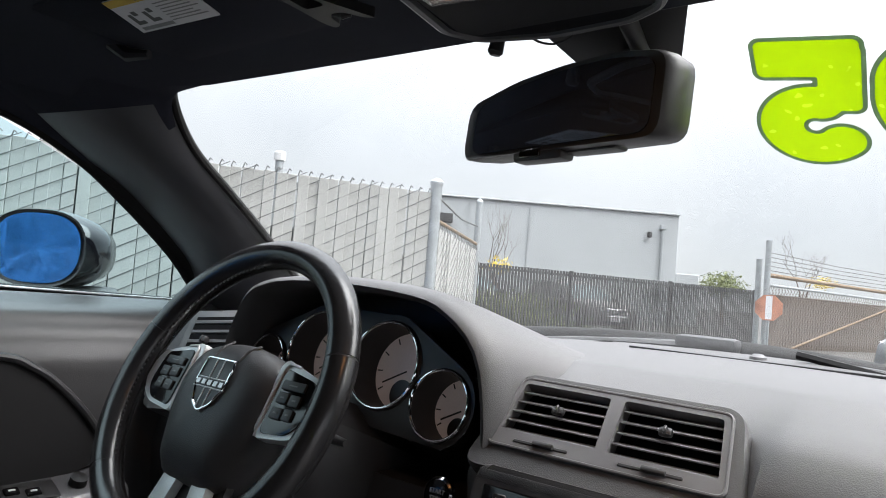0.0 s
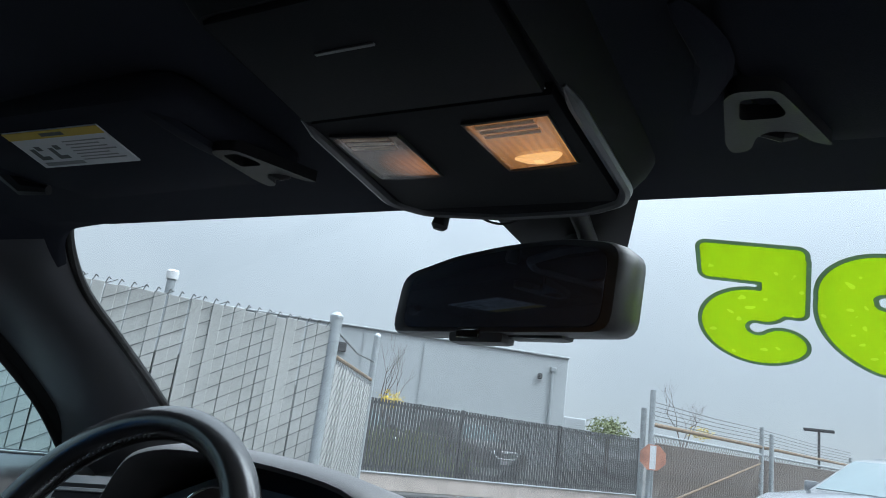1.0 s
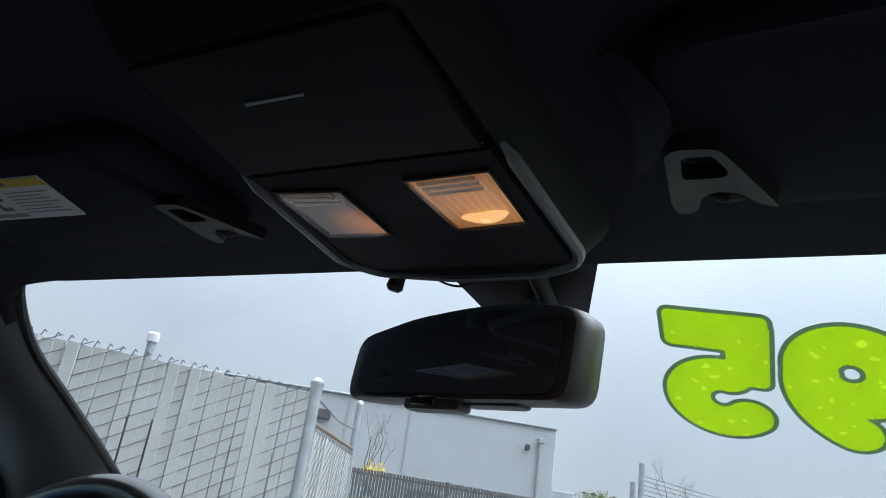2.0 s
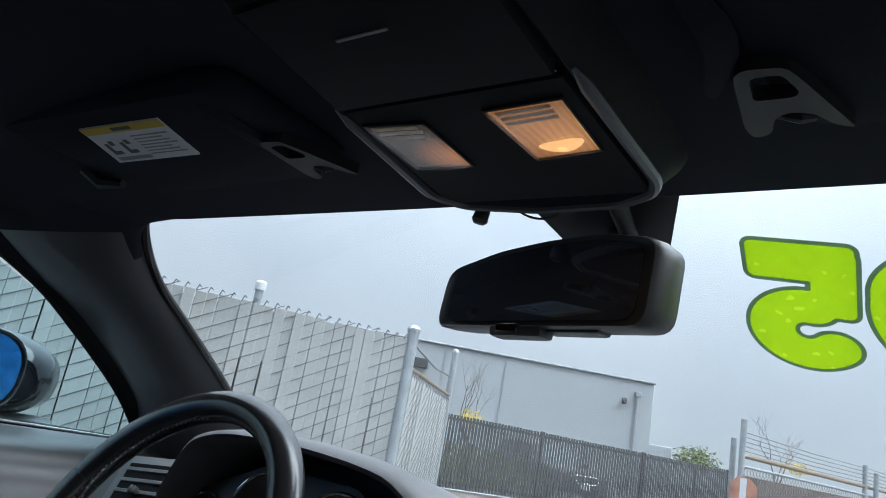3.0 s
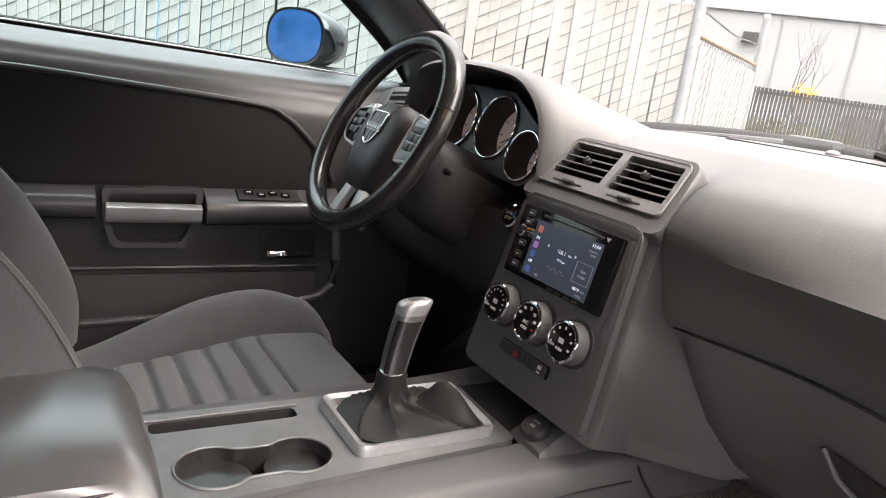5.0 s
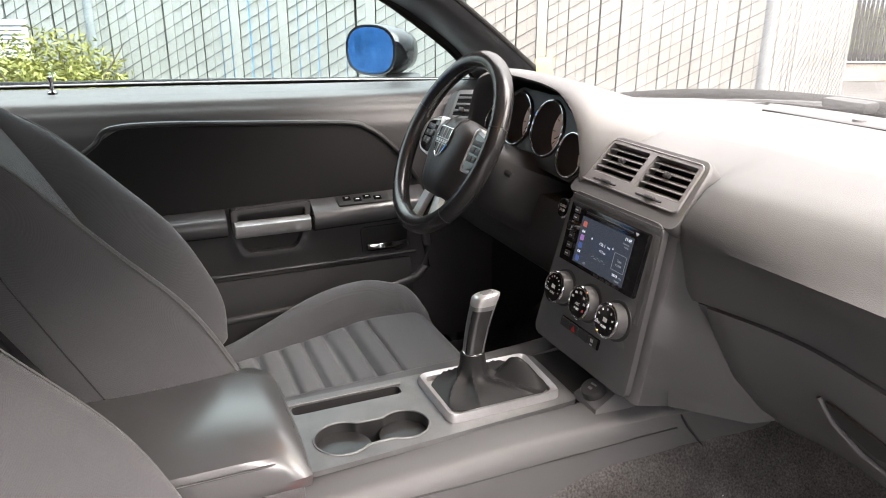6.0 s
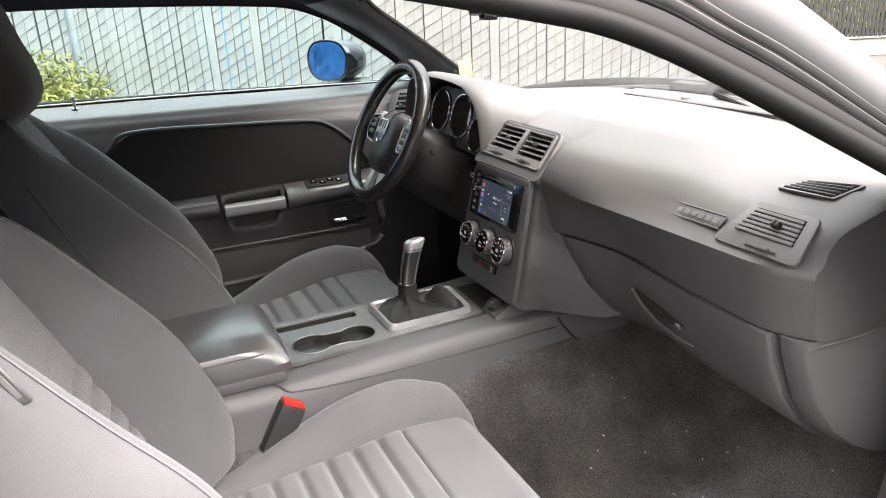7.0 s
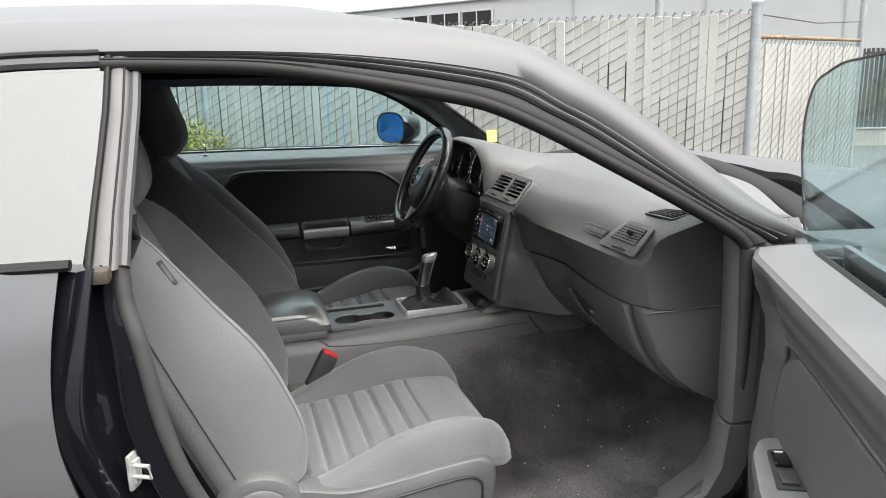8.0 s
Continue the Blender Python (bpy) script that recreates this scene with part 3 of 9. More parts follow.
OPEN = [(0.669, -0.30, 1.388), (0.669, -0.20, 1.386), (0.677, -0.028, 1.375), (0.705, 0.213, 1.332), (0.729, 0.347, 1.294), (0.796, 0.533, 1.191), (0.863, 0.699, 1.088), (0.880, 0.739, 1.05)]


def side(pts, s):
    return [(s * x, y, z) for x, y, z in pts]


LOPEN = [(0.672, -0.34, 1.372), (0.684, -0.25, 1.364), (0.690, 0.08, 1.354), (0.696, 0.25, 1.346), (0.703, 0.36, 1.335), (0.728, 0.463, 1.300), (0.755, 0.545, 1.256), (0.805, 0.67, 1.178), (0.845, 0.755, 1.108)]


def at_y(path, y):
    """The point of a path at y."""
    for a, b in zip(path, path[1:]):
        if (a.y - y) * (b.y - y) <= 0 and a.y != b.y:
            return a + (b - a) * ((y - a.y) / (b.y - a.y))
    return path[0] if abs(path[0].y - y) < abs(path[-1].y - y) else path[-1]


# painted roof, running into the rails and down to the windscreen's top
SILS = smooth_path(SIL, 8)


def roof_point(u, v):
    e = at_y(SILS, 0.462 - 1.56 * v)
    a = 2 * u - 1
    yc = 0.606 - 1.74 * v
    zc = 1.526 - 0.090 * bump(v, 0.0, 0.36) - 0.05 * max(0, -0.2 - yc) ** 2
    k = abs(a) ** (2.0 + min(0.6, 3 * v))
    return Vector((a * (e.x - 0.012), yc + (e.y - yc) * a * a, zc + (e.z - 0.001 - zc) * k))


part("roof", sheet(lambda u, v: roof_point(1 - u, v), 36, 30, 0.014), M_ROOF, car, "smooth dark grey roof reflecting the pale sky")

for s, word in ((1, "right"), (-1, "left")):
    g, t, o = smooth_path(side(GUT, s), 8), smooth_path(side(SIL, s), 8), smooth_path(side(OPEN if s > 0 else LOPEN, s), 8)
    if s < 0:
        g = [p + Vector((-0.010, 0, 0.022)) for p in o]
        t = [p + Vector((0.010, 0.01, 0.034)) for p in o]
    rings = []
    for a, b in zip(t, g):
        q1 = (a * 0.7 + b * 0.3) + Vector((0.005 * s, 0, 0.009))
        q3 = (a * 0.3 + b * 0.7) + Vector((0.007 * s, 0, 0.008))
        inn = Vector((-0.03, -0.02, -0.02)) if s > 0 else Vector((0.003, 0.0, -0.004))
        rings.append([a + Vector((-0.02 * s, 0, 0.002)), a, q1, q3, b, b + inn, a + inn])
    part("roof_rail", loft(rings), M_ROOF if s > 0 else M_RUBBER, car, "reflective dark grey rail and pillar", angle=60)
    # parallel rubber and trim strips between the painted rail and the door seal
    if s > 0:
        ga, oa = resample(GUT[3:10], 60), resample(OPEN, 60)
        for f0, f1, lift, mt, nm in ((0.0, 0.08, 0.002, M_RUBBER, "drip_seal"), (0.08, 0.23, 0.008, M_SEALG, "moulding"), (0.23, 0.30, 0.003, M_RUBBER, "drip_seal"), (0.30, 0.46, 0.008, M_SEALG, "moulding"), (0.46, 0.52, 0.003, M_RUBBER, "drip_seal"), (0.52, 1.02, 0.012, M_RUBBER, "inner_seal")):
            rr = []
            for i, (a, b) in enumerate(zip(ga, oa)):
                a = a + Vector((0.002, 0, -0.002))
                d = ga[min(i + 1, 60)] - ga[max(i - 1, 0)]
                nn = d.cross(b - a).normalized()
                if nn.x < 0:
                    nn = -nn
                w = b - a
                rr.append([a + w * f0 - nn * 0.008, a + w * f0, a + w * (f0 + 0.25 * (f1 - f0)) + nn * lift * 0.8, a + w * (f0 + 0.55 * (f1 - f0)) + nn * lift, a + w * (f0 + 0.85 * (f1 - f0)) + nn * lift * 0.7, a + w * f1, a + w * f1 - nn * 0.008])
            part(nm, loft(rr), mt, car, angle=50)
    part("door_seal", tube(o, 0.012 if s > 0 else 0.006, 10), M_RUBBER, car)
    fill = []
    for i, p in enumerate(o):
        q = at_y(g, p.y)
        if s > 0:
            p, q = p + Vector((-0.014, 0, 0)), q + Vector((-0.014, 0, 0))
        fill.append([p + Vector((0.003 * s, 0, -0.004)), p * 0.5 + q * 0.5, q + Vector((-0.004 * s, 0, -0.004)), q + Vector((-0.03 * s, 0, 0.0)), p + Vector((-0.035 * s, 0, 0.02))])
    part("pillar_web", loft(fill), M_RUBBER, car, angle=60)

# headliner
def liner_point(u, v):
    x = (2 * u - 1) * 0.615
    yf = 0.598 - 0.38 * x * x - 0.25 * max(0, abs(x) - 0.5)
    y = yf + (-1.05 - yf) * v
    z = liner_z(x, y) - 0.012 * bump(abs(x), 0.615, 0.06)
    return Vector((x, y, z))


part("headliner", sheet(lambda u, v: liner_point(1 - u, v), 30, 26, 0.012), M_LINER, car, "black cloth headliner")
# rolled front edge of the headliner over the glass
lip = [liner_point(i / 30, 0.0) + Vector((0, -0.004, 0.002)) for i in range(3, 28)]
part("header_trim", tube(lip, 0.007, 10), M_LINER, car)
# rounded trim in the windscreen's upper corners
ARC = [(0.580, 0.521), (0.563, 0.503), (0.548, 0.496), (0.528, 0.497), (0.492, 0.5075), (0.40, 0.535), (0.30, 0.566)]
for s in (1, -1):
    arc = [(p.x, p.y) for p in smooth_path([(s * x, y, 0) for x, y in ARC], 5)]
    rows = []
    for x, y in arc:
        xo, yo = x + s * 0.035, y - 0.06
        rows.append([Vector((x, y, ws_z(x, y) - 0.006)), Vector((x + s * 0.004, y - 0.006, ws_z(x, y) - 0.012)), Vector((xo, yo, ws_z(x, y) - 0.012)), Vector((xo, yo, ws_z(x, y) + 0.004)), Vector((x, y - 0.002, ws_z(x, y) - 0.003))])
    part("corner_trim", loft(rows), M_LINER, car, angle=60)
# roof side trim above the doors, between headliner and seal
for s in (1, -1):
    o = smooth_path(side(OPEN if s > 0 else LOPEN, s), 8)
    rings = []
    for p in o[: 33 if s > 0 else 42]:
        x0 = 0.60
        a = Vector((s * x0, p.y, liner_z(x0, p.y) - 0.004))
        rings.append([p + Vector((-s * 0.008, 0, 0.0)), (p + a) / 2 + Vector((-s * 0.004, 0, 0.004)), a, a + Vector((0, 0, 0.02)), p + Vector((-s * 0.034, 0, 0.022))])
    part("side_trim", loft(rings), M_LINER, car, angle=60)

# windscreen pillars inside
E1 = [(-0.500, 0.470, 1.402), (-0.556, 0.494, 1.376), (-0.590, 0.549, 1.324), (-0.604, 0.624, 1.273), (-0.616, 0.71, 1.213), (-0.66, 0.88, 1.095), (-0.69, 0.96, 1.04)]
E2 = [(-0.680, 0.30, 1.362), (-0.697, 0.374, 1.343), (-0.722, 0.463, 1.305), (-0.748, 0.555, 1.262), (-0.805, 0.69, 1.177), (-0.845, 0.755, 1.108), (-0.87, 0.83, 1.05)]
for s in (-1, 1):
    a, b = smooth_path(side(E1, -s)), smooth_path(side(E2, -s))
    if s > 0:
        b = [p + Vector((-0.040, 0.0, -0.004)) for p in b]
    rings = []
    for p, q in zip(a, b):
        inn = Vector((-s * 0.020, -0.012, -0.006))
        out = Vector((s * 0.035, 0.03, 0.02)) if s < 0 else Vector((0.006, 0.010, 0.004))
        rings.append([p, p * 0.85 + q * 0.15 + inn * 0.7, p * 0.6 + q * 0.4 + inn * 1.25, p * 0.35 + q * 0.65 + inn * 1.15, p * 0.12 + q * 0.88 + inn * 0.6, q, q + out * 0.6, p * 0.5 + q * 0.5 + out, p + out * 0.3])
    part("pillar_trim", loft(rings[7:]), M_PILLAR, car, "charcoal windscreen pillar trim")
    part("pillar_cap", loft(rings[:8]), M_LINER, car, "black cloth end of the headliner")
    part("glass_seal", tube([p + Vector((0.0, 0.004, 0.002)) for p in a], 0.006, 8), M_RUBBER, car)

# rear of the cabin: shelf, rear seat, rear glass and pillars
part("rear_shelf", rbox((0, -1.32, 0.98), (1.30, 0.55, 0.03), 0.01), M_DARK, car)
part("rear_seat_back", rbox((0, -1.02, 0.76), (1.26, 0.16, 0.52), 0.05, 3, Matrix.Translation((0, -1.02, 0.76)) @ pose(0, 0, 0, -14) @ Matrix.Translation((0, 1.02, -0.76))), M_SEAT, car, "charcoal cloth rear bench")
part("rear_seat_cushion", rbox((0, -0.72, 0.50), (1.26, 0.50, 0.14), 0.05, 3), M_SEAT, car)
rg = part("rear_window", sheet(lambda u, v: Vector(((2 * u - 1) * (0.50 + 0.1 * v), -1.06 - 0.62 * v - 0.1 * (1 - (2 * u - 1) ** 2), 1.385 - 0.36 * v - 0.05 * (2 * u - 1) ** 2)), 12, 8, 0.004), M_PRIV, car, "dark tinted rear window")
for s in (1, -1):
    part("rear_pillar", loft([[(s * 0.70, -0.80, 1.34), (s * 0.52, -1.05, 1.385), (s * 0.52, -1.12, 1.39), (s * 0.72, -0.86, 1.36)], [(s * 0.84, -1.05, 1.08), (s * 0.63, -1.72, 1.02), (s * 0.66, -1.82, 1.02), (s * 0.90, -1.10, 1.08)]]), M_LINER, car)
    part("rear_side_trim", rbox((s * 0.79, -0.80, 0.80), (0.10, 0.86, 0.62), 0.02), M_DARK, car)
    part("door_post_trim", loft([[(s * 0.62, -0.44, 1.37), (s * 0.62, -0.36, 1.37), (s * 0.67, -0.33, 1.37), (s * 0.67, -0.44, 1.37)], [(s * 0.76, -0.48, 1.12), (s * 0.76, -0.40, 1.12), (s * 0.82, -0.37, 1.12), (s * 0.82, -0.48, 1.12)], [(s * 0.76, -0.50, 0.50), (s * 0.76, -0.36, 0.50), (s * 0.82, -0.34, 0.50), (s * 0.82, -0.50, 0.50)]]), M_DARK, car)
    qg = part("quarter_window", sheet(lambda u, v: Vector((s * (0.855 - 0.195 * v), -0.33 - (0.75 - 0.25 * v) * u + 0.045 * v, 1.115 + 0.285 * v)) if s > 0 else Vector((s * (0.855 - 0.195 * v), -0.40 - (0.68 - 0.25 * v) * u + 0.045 * v, 1.115 + 0.285 * v)), 10, 6, 0.004), M_PRIV, car, "dark tinted quarter window")

# quarter panel with its shoulder, seen beside the open doorway
def quarter(u, v):
    y = -0.345 - 1.6 * u
    prof = [(0.0, 0.895, 1.125), (0.2, 0.922, 1.04), (0.4, 0.944, 0.95), (0.55, 0.958, 0.87), (0.68, 0.967, 0.79), (0.76, 0.971, 0.745), (0.79, 0.968, 0.72), (0.85, 0.952, 0.62), (1.0, 0.92, 0.30)]
    for a, b in zip(prof, prof[1:]):
        if v <= b[0]:
            t = (v - a[0]) / (b[0] - a[0])
            x, z = a[1] + (b[1] - a[1]) * t, a[2] + (b[2] - a[2]) * t
            break
    edge = 0.012 * bump(u, 0, 0.03)
    y += -0.03 * bump(z, 0.95, 0.25) + 0.10 * max(0, 0.9 - z) * (1 - u)
    return Vector((x - edge + 0.02 * u, y, z))


part("quarter_panel", sheet(lambda u, v: quarter(u, 1 - v), 24, 24, 0.02), M_PAINT, car, "dark reflective rear quarter panel")
part("window_moulding", tube([(0.905 - 0.02 * k / 8, -0.335 - 0.1 * k, 1.132 + 0.002 * k) for k in range(9)], 0.013, 8, flat=0.6), M_RUBBER, car)
for dz, r, mt in ((0.0, 0.005, M_RUBBER), (-0.013, 0.010, M_SEALG), (-0.026, 0.006, M_RUBBER)):
    part("quarter_upper_moulding", tube([p + Vector((0.004, 0, dz)) for p in smooth_path([(0.665, -0.30, 1.408), (0.672, -0.50, 1.398), (0.712, -0.80, 1.343), (0.80, -1.08, 1.21)], 6)], r, 8), mt, car)
# pillar between doorway and quarter window
POST = [(0.667, -0.284, 1.402, 0.028), (0.720, -0.291, 1.322, 0.029), (0.770, -0.301, 1.249, 0.030), (0.822, -0.310, 1.183, 0.031), (0.873, -0.318, 1.112, 0.033)]
part("door_post", loft([[Vector((x - 0.03, y, z)), Vector((x - 0.004, y, z)), Vector((x, y + 0.004, z)), Vector((x + 0.001, y + 0.5 * w, z)), Vector((x - 0.002, y + w - 0.005, z)), Vector((x - 0.008, y + w, z)), Vector((x - 0.045, y + w + 0.004, z))] for x, y, z, w in POST]), M_TRIMG, car, "grey rubber-edged door post", angle=60)
part("post_seal", tube([(x + 0.0005, y + 0.72 * w, z) for x, y, z, w in POST], 0.0016, 8), M_RUBBER, car)
part("post_seal", tube([(x - 0.002, y - 0.004, z) for x, y, z, w in POST], 0.005, 8), M_RUBBER, car)
part("post_inner_seal", tube([(x - 0.016, y + w + 0.006, z) for x, y, z, w in POST], 0.009, 8), M_SEALG, car)
# door jamb: gloss black step between seal and outer skin
SEALB = [(0.846, -0.284, 1.120), (0.852, -0.284, 1.06), (0.858, -0.272, 1.0), (0.855, -0.253, 0.859), (0.848, -0.219, 0.739), (0.835, -0.15, 0.60), (0.815, -0.06, 0.51), (0.805, 0.05, 0.475), (0.80, 0.35, 0.465), (0.80, 0.60, 0.475), (0.812, 0.70, 0.52), (0.835, 0.752, 0.60), (0.85, 0.765, 0.75), (0.865, 0.755, 0.95), (0.880, 0.739, 1.05)]
SKIN = [(0.91, -0.328, 1.123), (0.93, -0.345, 1.05), (0.948, -0.372, 0.93), (0.94, -0.345, 0.80), (0.93, -0.29, 0.66), (0.925, -0.20, 0.54), (0.92, -0.06, 0.44), (0.92, 0.10, 0.40)]
sp = smooth_path(SEALB)
part("doorway_seal", tube(sp, 0.013, 10), M_SEALG, car, "grey rubber doorway seal")
kp, sj = resample(SKIN, 40), resample(SEALB[:9], 40)
rings = []
for p, q in zip(sj, kp):
    p = p + Vector((0.008, -0.010, 0))
    d = q - p
    rings.append([p, p + d * 0.16 + Vector((-0.004, -0.004, 0)), p + d * 0.30 + Vector((0.004, 0.002, 0)), p + d * 0.36 + Vector((-0.012, -0.004, 0)), p + d * 0.52 + Vector((-0.026, -0.008, 0)), p + d * 0.70 + Vector((-0.022, -0.002, 0)), p + d * 0.78 + Vector((-0.002, 0.012, 0)), p + d * 0.86 + Vector((0.002, 0.013, 0)), p + d * 0.92 + Vector((-0.006, 0.002, 0)), q, q + Vector((-0.06, -0.06, 0)), p + Vector((-0.06, -0.06, 0))])
part("door_jamb", loft(rings), M_JAMB, car, "gloss black door jamb", angle=60)
jr = mat("rusty_jamb_tape", (0.055, 0.043, 0.034), 0.8, 0, 0.35, 40, 0.3, 200, stain=0.4)
part("jamb_cap", rbox((0.884, -0.312, 1.110), (0.032, 0.040, 0.020), 0.006, 2), jr, car, "worn brownish foam cap")
M_STRK = mat("dull_white_zinc", (0.42, 0.42, 0.41), 0.45, 0.3, 0.2, 60, 0.3, 200)
stk = part("striker", joined(rbox((0, 0, 0), (0.034, 0.008, 0.075), 0.003), rbox((0, 0.006, 0.0), (0.022, 0.012, 0.05), 0.004), tube([(0.008, 0.0, 0.016), (0.010, 0.04, 0.016), (0.010, 0.042, -0.008), (0.008, 0.0, -0.008)], 0.0045, 8)), M_STRK, car, "white metal door striker")
stk.data.transform(frame_at((0.895, -0.296, 0.825), (1, -0.45, 0), (0.45, 1, 0)) @ Matrix.Scale(0.72, 4))
# sill
part("sill_panel", loft([[(0.72, y, 0.40), (0.74, y, 0.445), (0.79, y, 0.465), (0.86, y, 0.455), (0.91, y, 0.42), (0.92, y, 0.25), (0.72, y, 0.25)] for y in (-0.45, 0.0, 0.4, 0.85)]), M_JAMB, car)
part("sill_plate", sheet(lambda u, v: Vector((0.69 + 0.11 * v, -0.30 + 1.06 * u, 0.43 + 0.045 * math.sin(v * 1.6) + 0.10 * max(0, u - 0.86) * 6 * (u - 0.86))), 20, 8, 0.01), M_PLAS, car, "charcoal sill plate")
# hinge pillar trim beside the dashboard
KT = [(0.750, 0.800), (0.815, 0.752), (0.848, 0.742), (0.862, 0.748), (0.866, 0.80), (0.750, 0.85)]
part("kick_trim", loft([[(x, y + dy, z) for x, y in KT] for z, dy in ((1.075, -0.012), (1.0, -0.008), (0.85, -0.002), (0.70, 0.0))]), M_PLAS, car, "charcoal hinge pillar trim", angle=50)
part("kick_panel", loft([[(x + dx, y + dy, z) for x, y in KT] for z, dx, dy in ((0.694, 0.001, -0.006), (0.60, -0.008, -0.010), (0.54, -0.022, -0.03), (0.48, -0.045, -0.10))]), M_PLAS, car, "charcoal kick panel", angle=50)
# hinge post in the open shut line, its black standing for the void's shade too
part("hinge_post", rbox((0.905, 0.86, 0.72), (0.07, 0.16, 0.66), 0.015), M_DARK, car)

# floor carpet with the tunnel and the toe board
def carpet_point(u, v):
    x = -0.76 + 1.50 * u
    y = -1.0 + 2.25 * v
    near = max(0.0, min(1.0, (y - 0.30) / 0.28))
    tun = (0.215 + 0.060 * near * near * (3 - 2 * near)) / (1 + (abs(x + 0.02) / 0.205) ** 6)
    toe = 0.62 * max(0, y - 0.78) ** 1.15
    wave = 0.006 * noise.noise(Vector((x * 7, y * 7, 0)))
    return Vector((x, y, 0.40 + tun + toe * 1.25 + wave + 0.02 * bump(y, 0.75, 0.2)))


part("carpet", sheet(carpet_point, 50, 60, 0.01), M_CARPET, car, "worn dark grey carpet with dust and lint")
lint = []
rl = random.Random(11)
for _ in range(34):
    u, v = rl.uniform(0.62, 0.98), rl.uniform(0.62, 0.88)
    p = carpet_point(u, v)
    lint.append(rbox((0, 0, 0), (rl.uniform(0.0015, 0.005), rl.uniform(0.0012, 0.0025), 0.0012), 0, 1, Matrix.Translation(p + Vector((0, 0, 0.003))) @ pose(0, 0, 0, rl.uniform(-30, 30), rl.uniform(-30, 30), rl.uniform(0, 180))))
part("lint", joined(*lint), M_SILVER, car, "pale lint specks on the carpet", kind="stuff")
part("floor_pan", rbox((0, 0.0, 0.30), (1.70, 3.2, 0.06), 0.01), M_DARK, car)
part("fire_wall", rbox((0, 1.28, 0.65), (1.66, 0.06, 0.56), 0.01), M_DARK, car)

# bonnet, cowl and front wings
def bonnet(u, v):
    x = (2 * u - 1) * (0.80 + 0.02 * v)
    y = 1.36 + 1.55 * v - 0.22 * x * x * (1 - v) - 0.05 * x * x
    z = 1.030 - 0.10 * v - 0.10 * v * v - 0.05 * x * x + 0.018 * bump(abs(x), 0.36, 0.16) - 0.02 * bump(v, 0, 0.04)
    z += 0.068 * (1 - v) ** 1.5 * max(0.0, 1 - (x / 0.85) ** 2)
    return Vector((x, y, z))


part("bonnet", sheet(bonnet, 36, 30, 0.02), M_ROOF, car, "dark reflective bonnet")
for s in (1, -1):
    part("front_wing", sheet(lambda u, v: Vector((s * (0.825 + 0.12 * math.sin(v * 1.4)), 0.90 + 2.0 * u, 1.04 - 0.0 * u - 0.07 * u * u - 0.10 * u - 0.62 * v * v - 0.02 * v)) if s > 0 else Vector((s * (0.825 + 0.12 * math.sin(v * 1.4)), 2.9 - 2.0 * u, 0.995 - 0.07 * (1 - u) ** 2 - 0.10 * (1 - u) - 0.62 * v * v - 0.02 * v)), 20, 14, 0.015), M_ROOF, car, "dark reflective front wing")
part("cowl", sheet(lambda u, v: Vector(((2 * u - 1) * 0.80, 1.10 - 0.33 * (2 * u - 1) ** 2 * 0.64 + 0.20 * v, 1.072 - 0.09 * (2 * u - 1) ** 2 - 0.05 * math.sin(v * 3.1))), 30, 8, 0.01), M_COWL, car, "black cowl grille panel")
for i in range(46):
    u = 0.52 + 0.44 * i / 45
    x = (2 * u - 1) * 0.80
    y = 1.10 - 0.33 * (2 * u - 1) ** 2 * 0.64
    part("cowl_slat", rbox((x, y + 0.17, 1.048 - 0.09 * (2 * u - 1) ** 2), (0.006, 0.065, 0.022), 0), M_DARK, car)
rings = []
for k in range(41):
    x = -0.78 + 1.56 * k / 40
    y, z = 1.205 - 0.21 * x * x, 1.116 - 0.15 * (x + 0.12) ** 2
    rings.append([Vector((x, y - 0.040, z - 0.060)), Vector((x, y - 0.034, z - 0.016)), Vector((x, y - 0.022, z - 0.004)), Vector((x, y, z)), Vector((x, y + 0.05, z - 0.006)), Vector((x, y + 0.09, z - 0.035)), Vector((x, y + 0.09, z - 0.060))])
part("cowl_lip", loft(rings), M_COWL, car, "raised black lip of the cowl", angle=60)


def wiper(x0, y0, x1, y1, dz):
    p, q = Vector((x0, y0, ws_z(x0, y0) + dz)), Vector((x1, y1, ws_z(x1, y1) + dz))
    arm = tube([p + (q - p) * t + Vector((0, 0.015, 0.018 * math.sin(3.1 * t))) for t in [k / 10 for k in range(11)]], [0.014, 0.013, 0.011, 0.009, 0.008, 0.008, 0.007, 0.007, 0.006, 0.006, 0.005], 8, flat=0.6)
    w = part("wiper", arm, M_DARK, car)
    part("blade", tube([p + (q - p) * t + Vector((0, -0.02, 0.008)) for t in [0.25, 0.5, 0.75, 1.0]], 0.006, 6), M_RUBBER, w)
    part("spindle_cover", rbox((x0, y0 + 0.01, p.z + 0.006), (0.095, 0.040, 0.022), 0.009), M_KNEE, w)


wiper(-0.08, 1.150, -0.60, 1.03, 0.018)
wiper(0.60, 1.02, 0.06, 1.125, 0.0)
for s in (1, -1):
    part("foot_side_trim", rbox((s * 0.80, 1.08 if s > 0 else 0.98, 0.68), (0.10, 0.42 if s > 0 else 0.62, 0.56), 0.02), M_DARK, car)
# side windows and left door skin
for s in (-1,):
    sg = part("side_window", sheet(lambda u, v: Vector((-(0.850 - 0.165 * v), -0.36 + (1.14 - 0.62 * v ** 1.6) * u + 0.045 * v, 1.095 + 0.285 * v)), 12, 8, 0.004), M_SIDE, car, "green-tinted side window")
    sg.visible_shadow = False
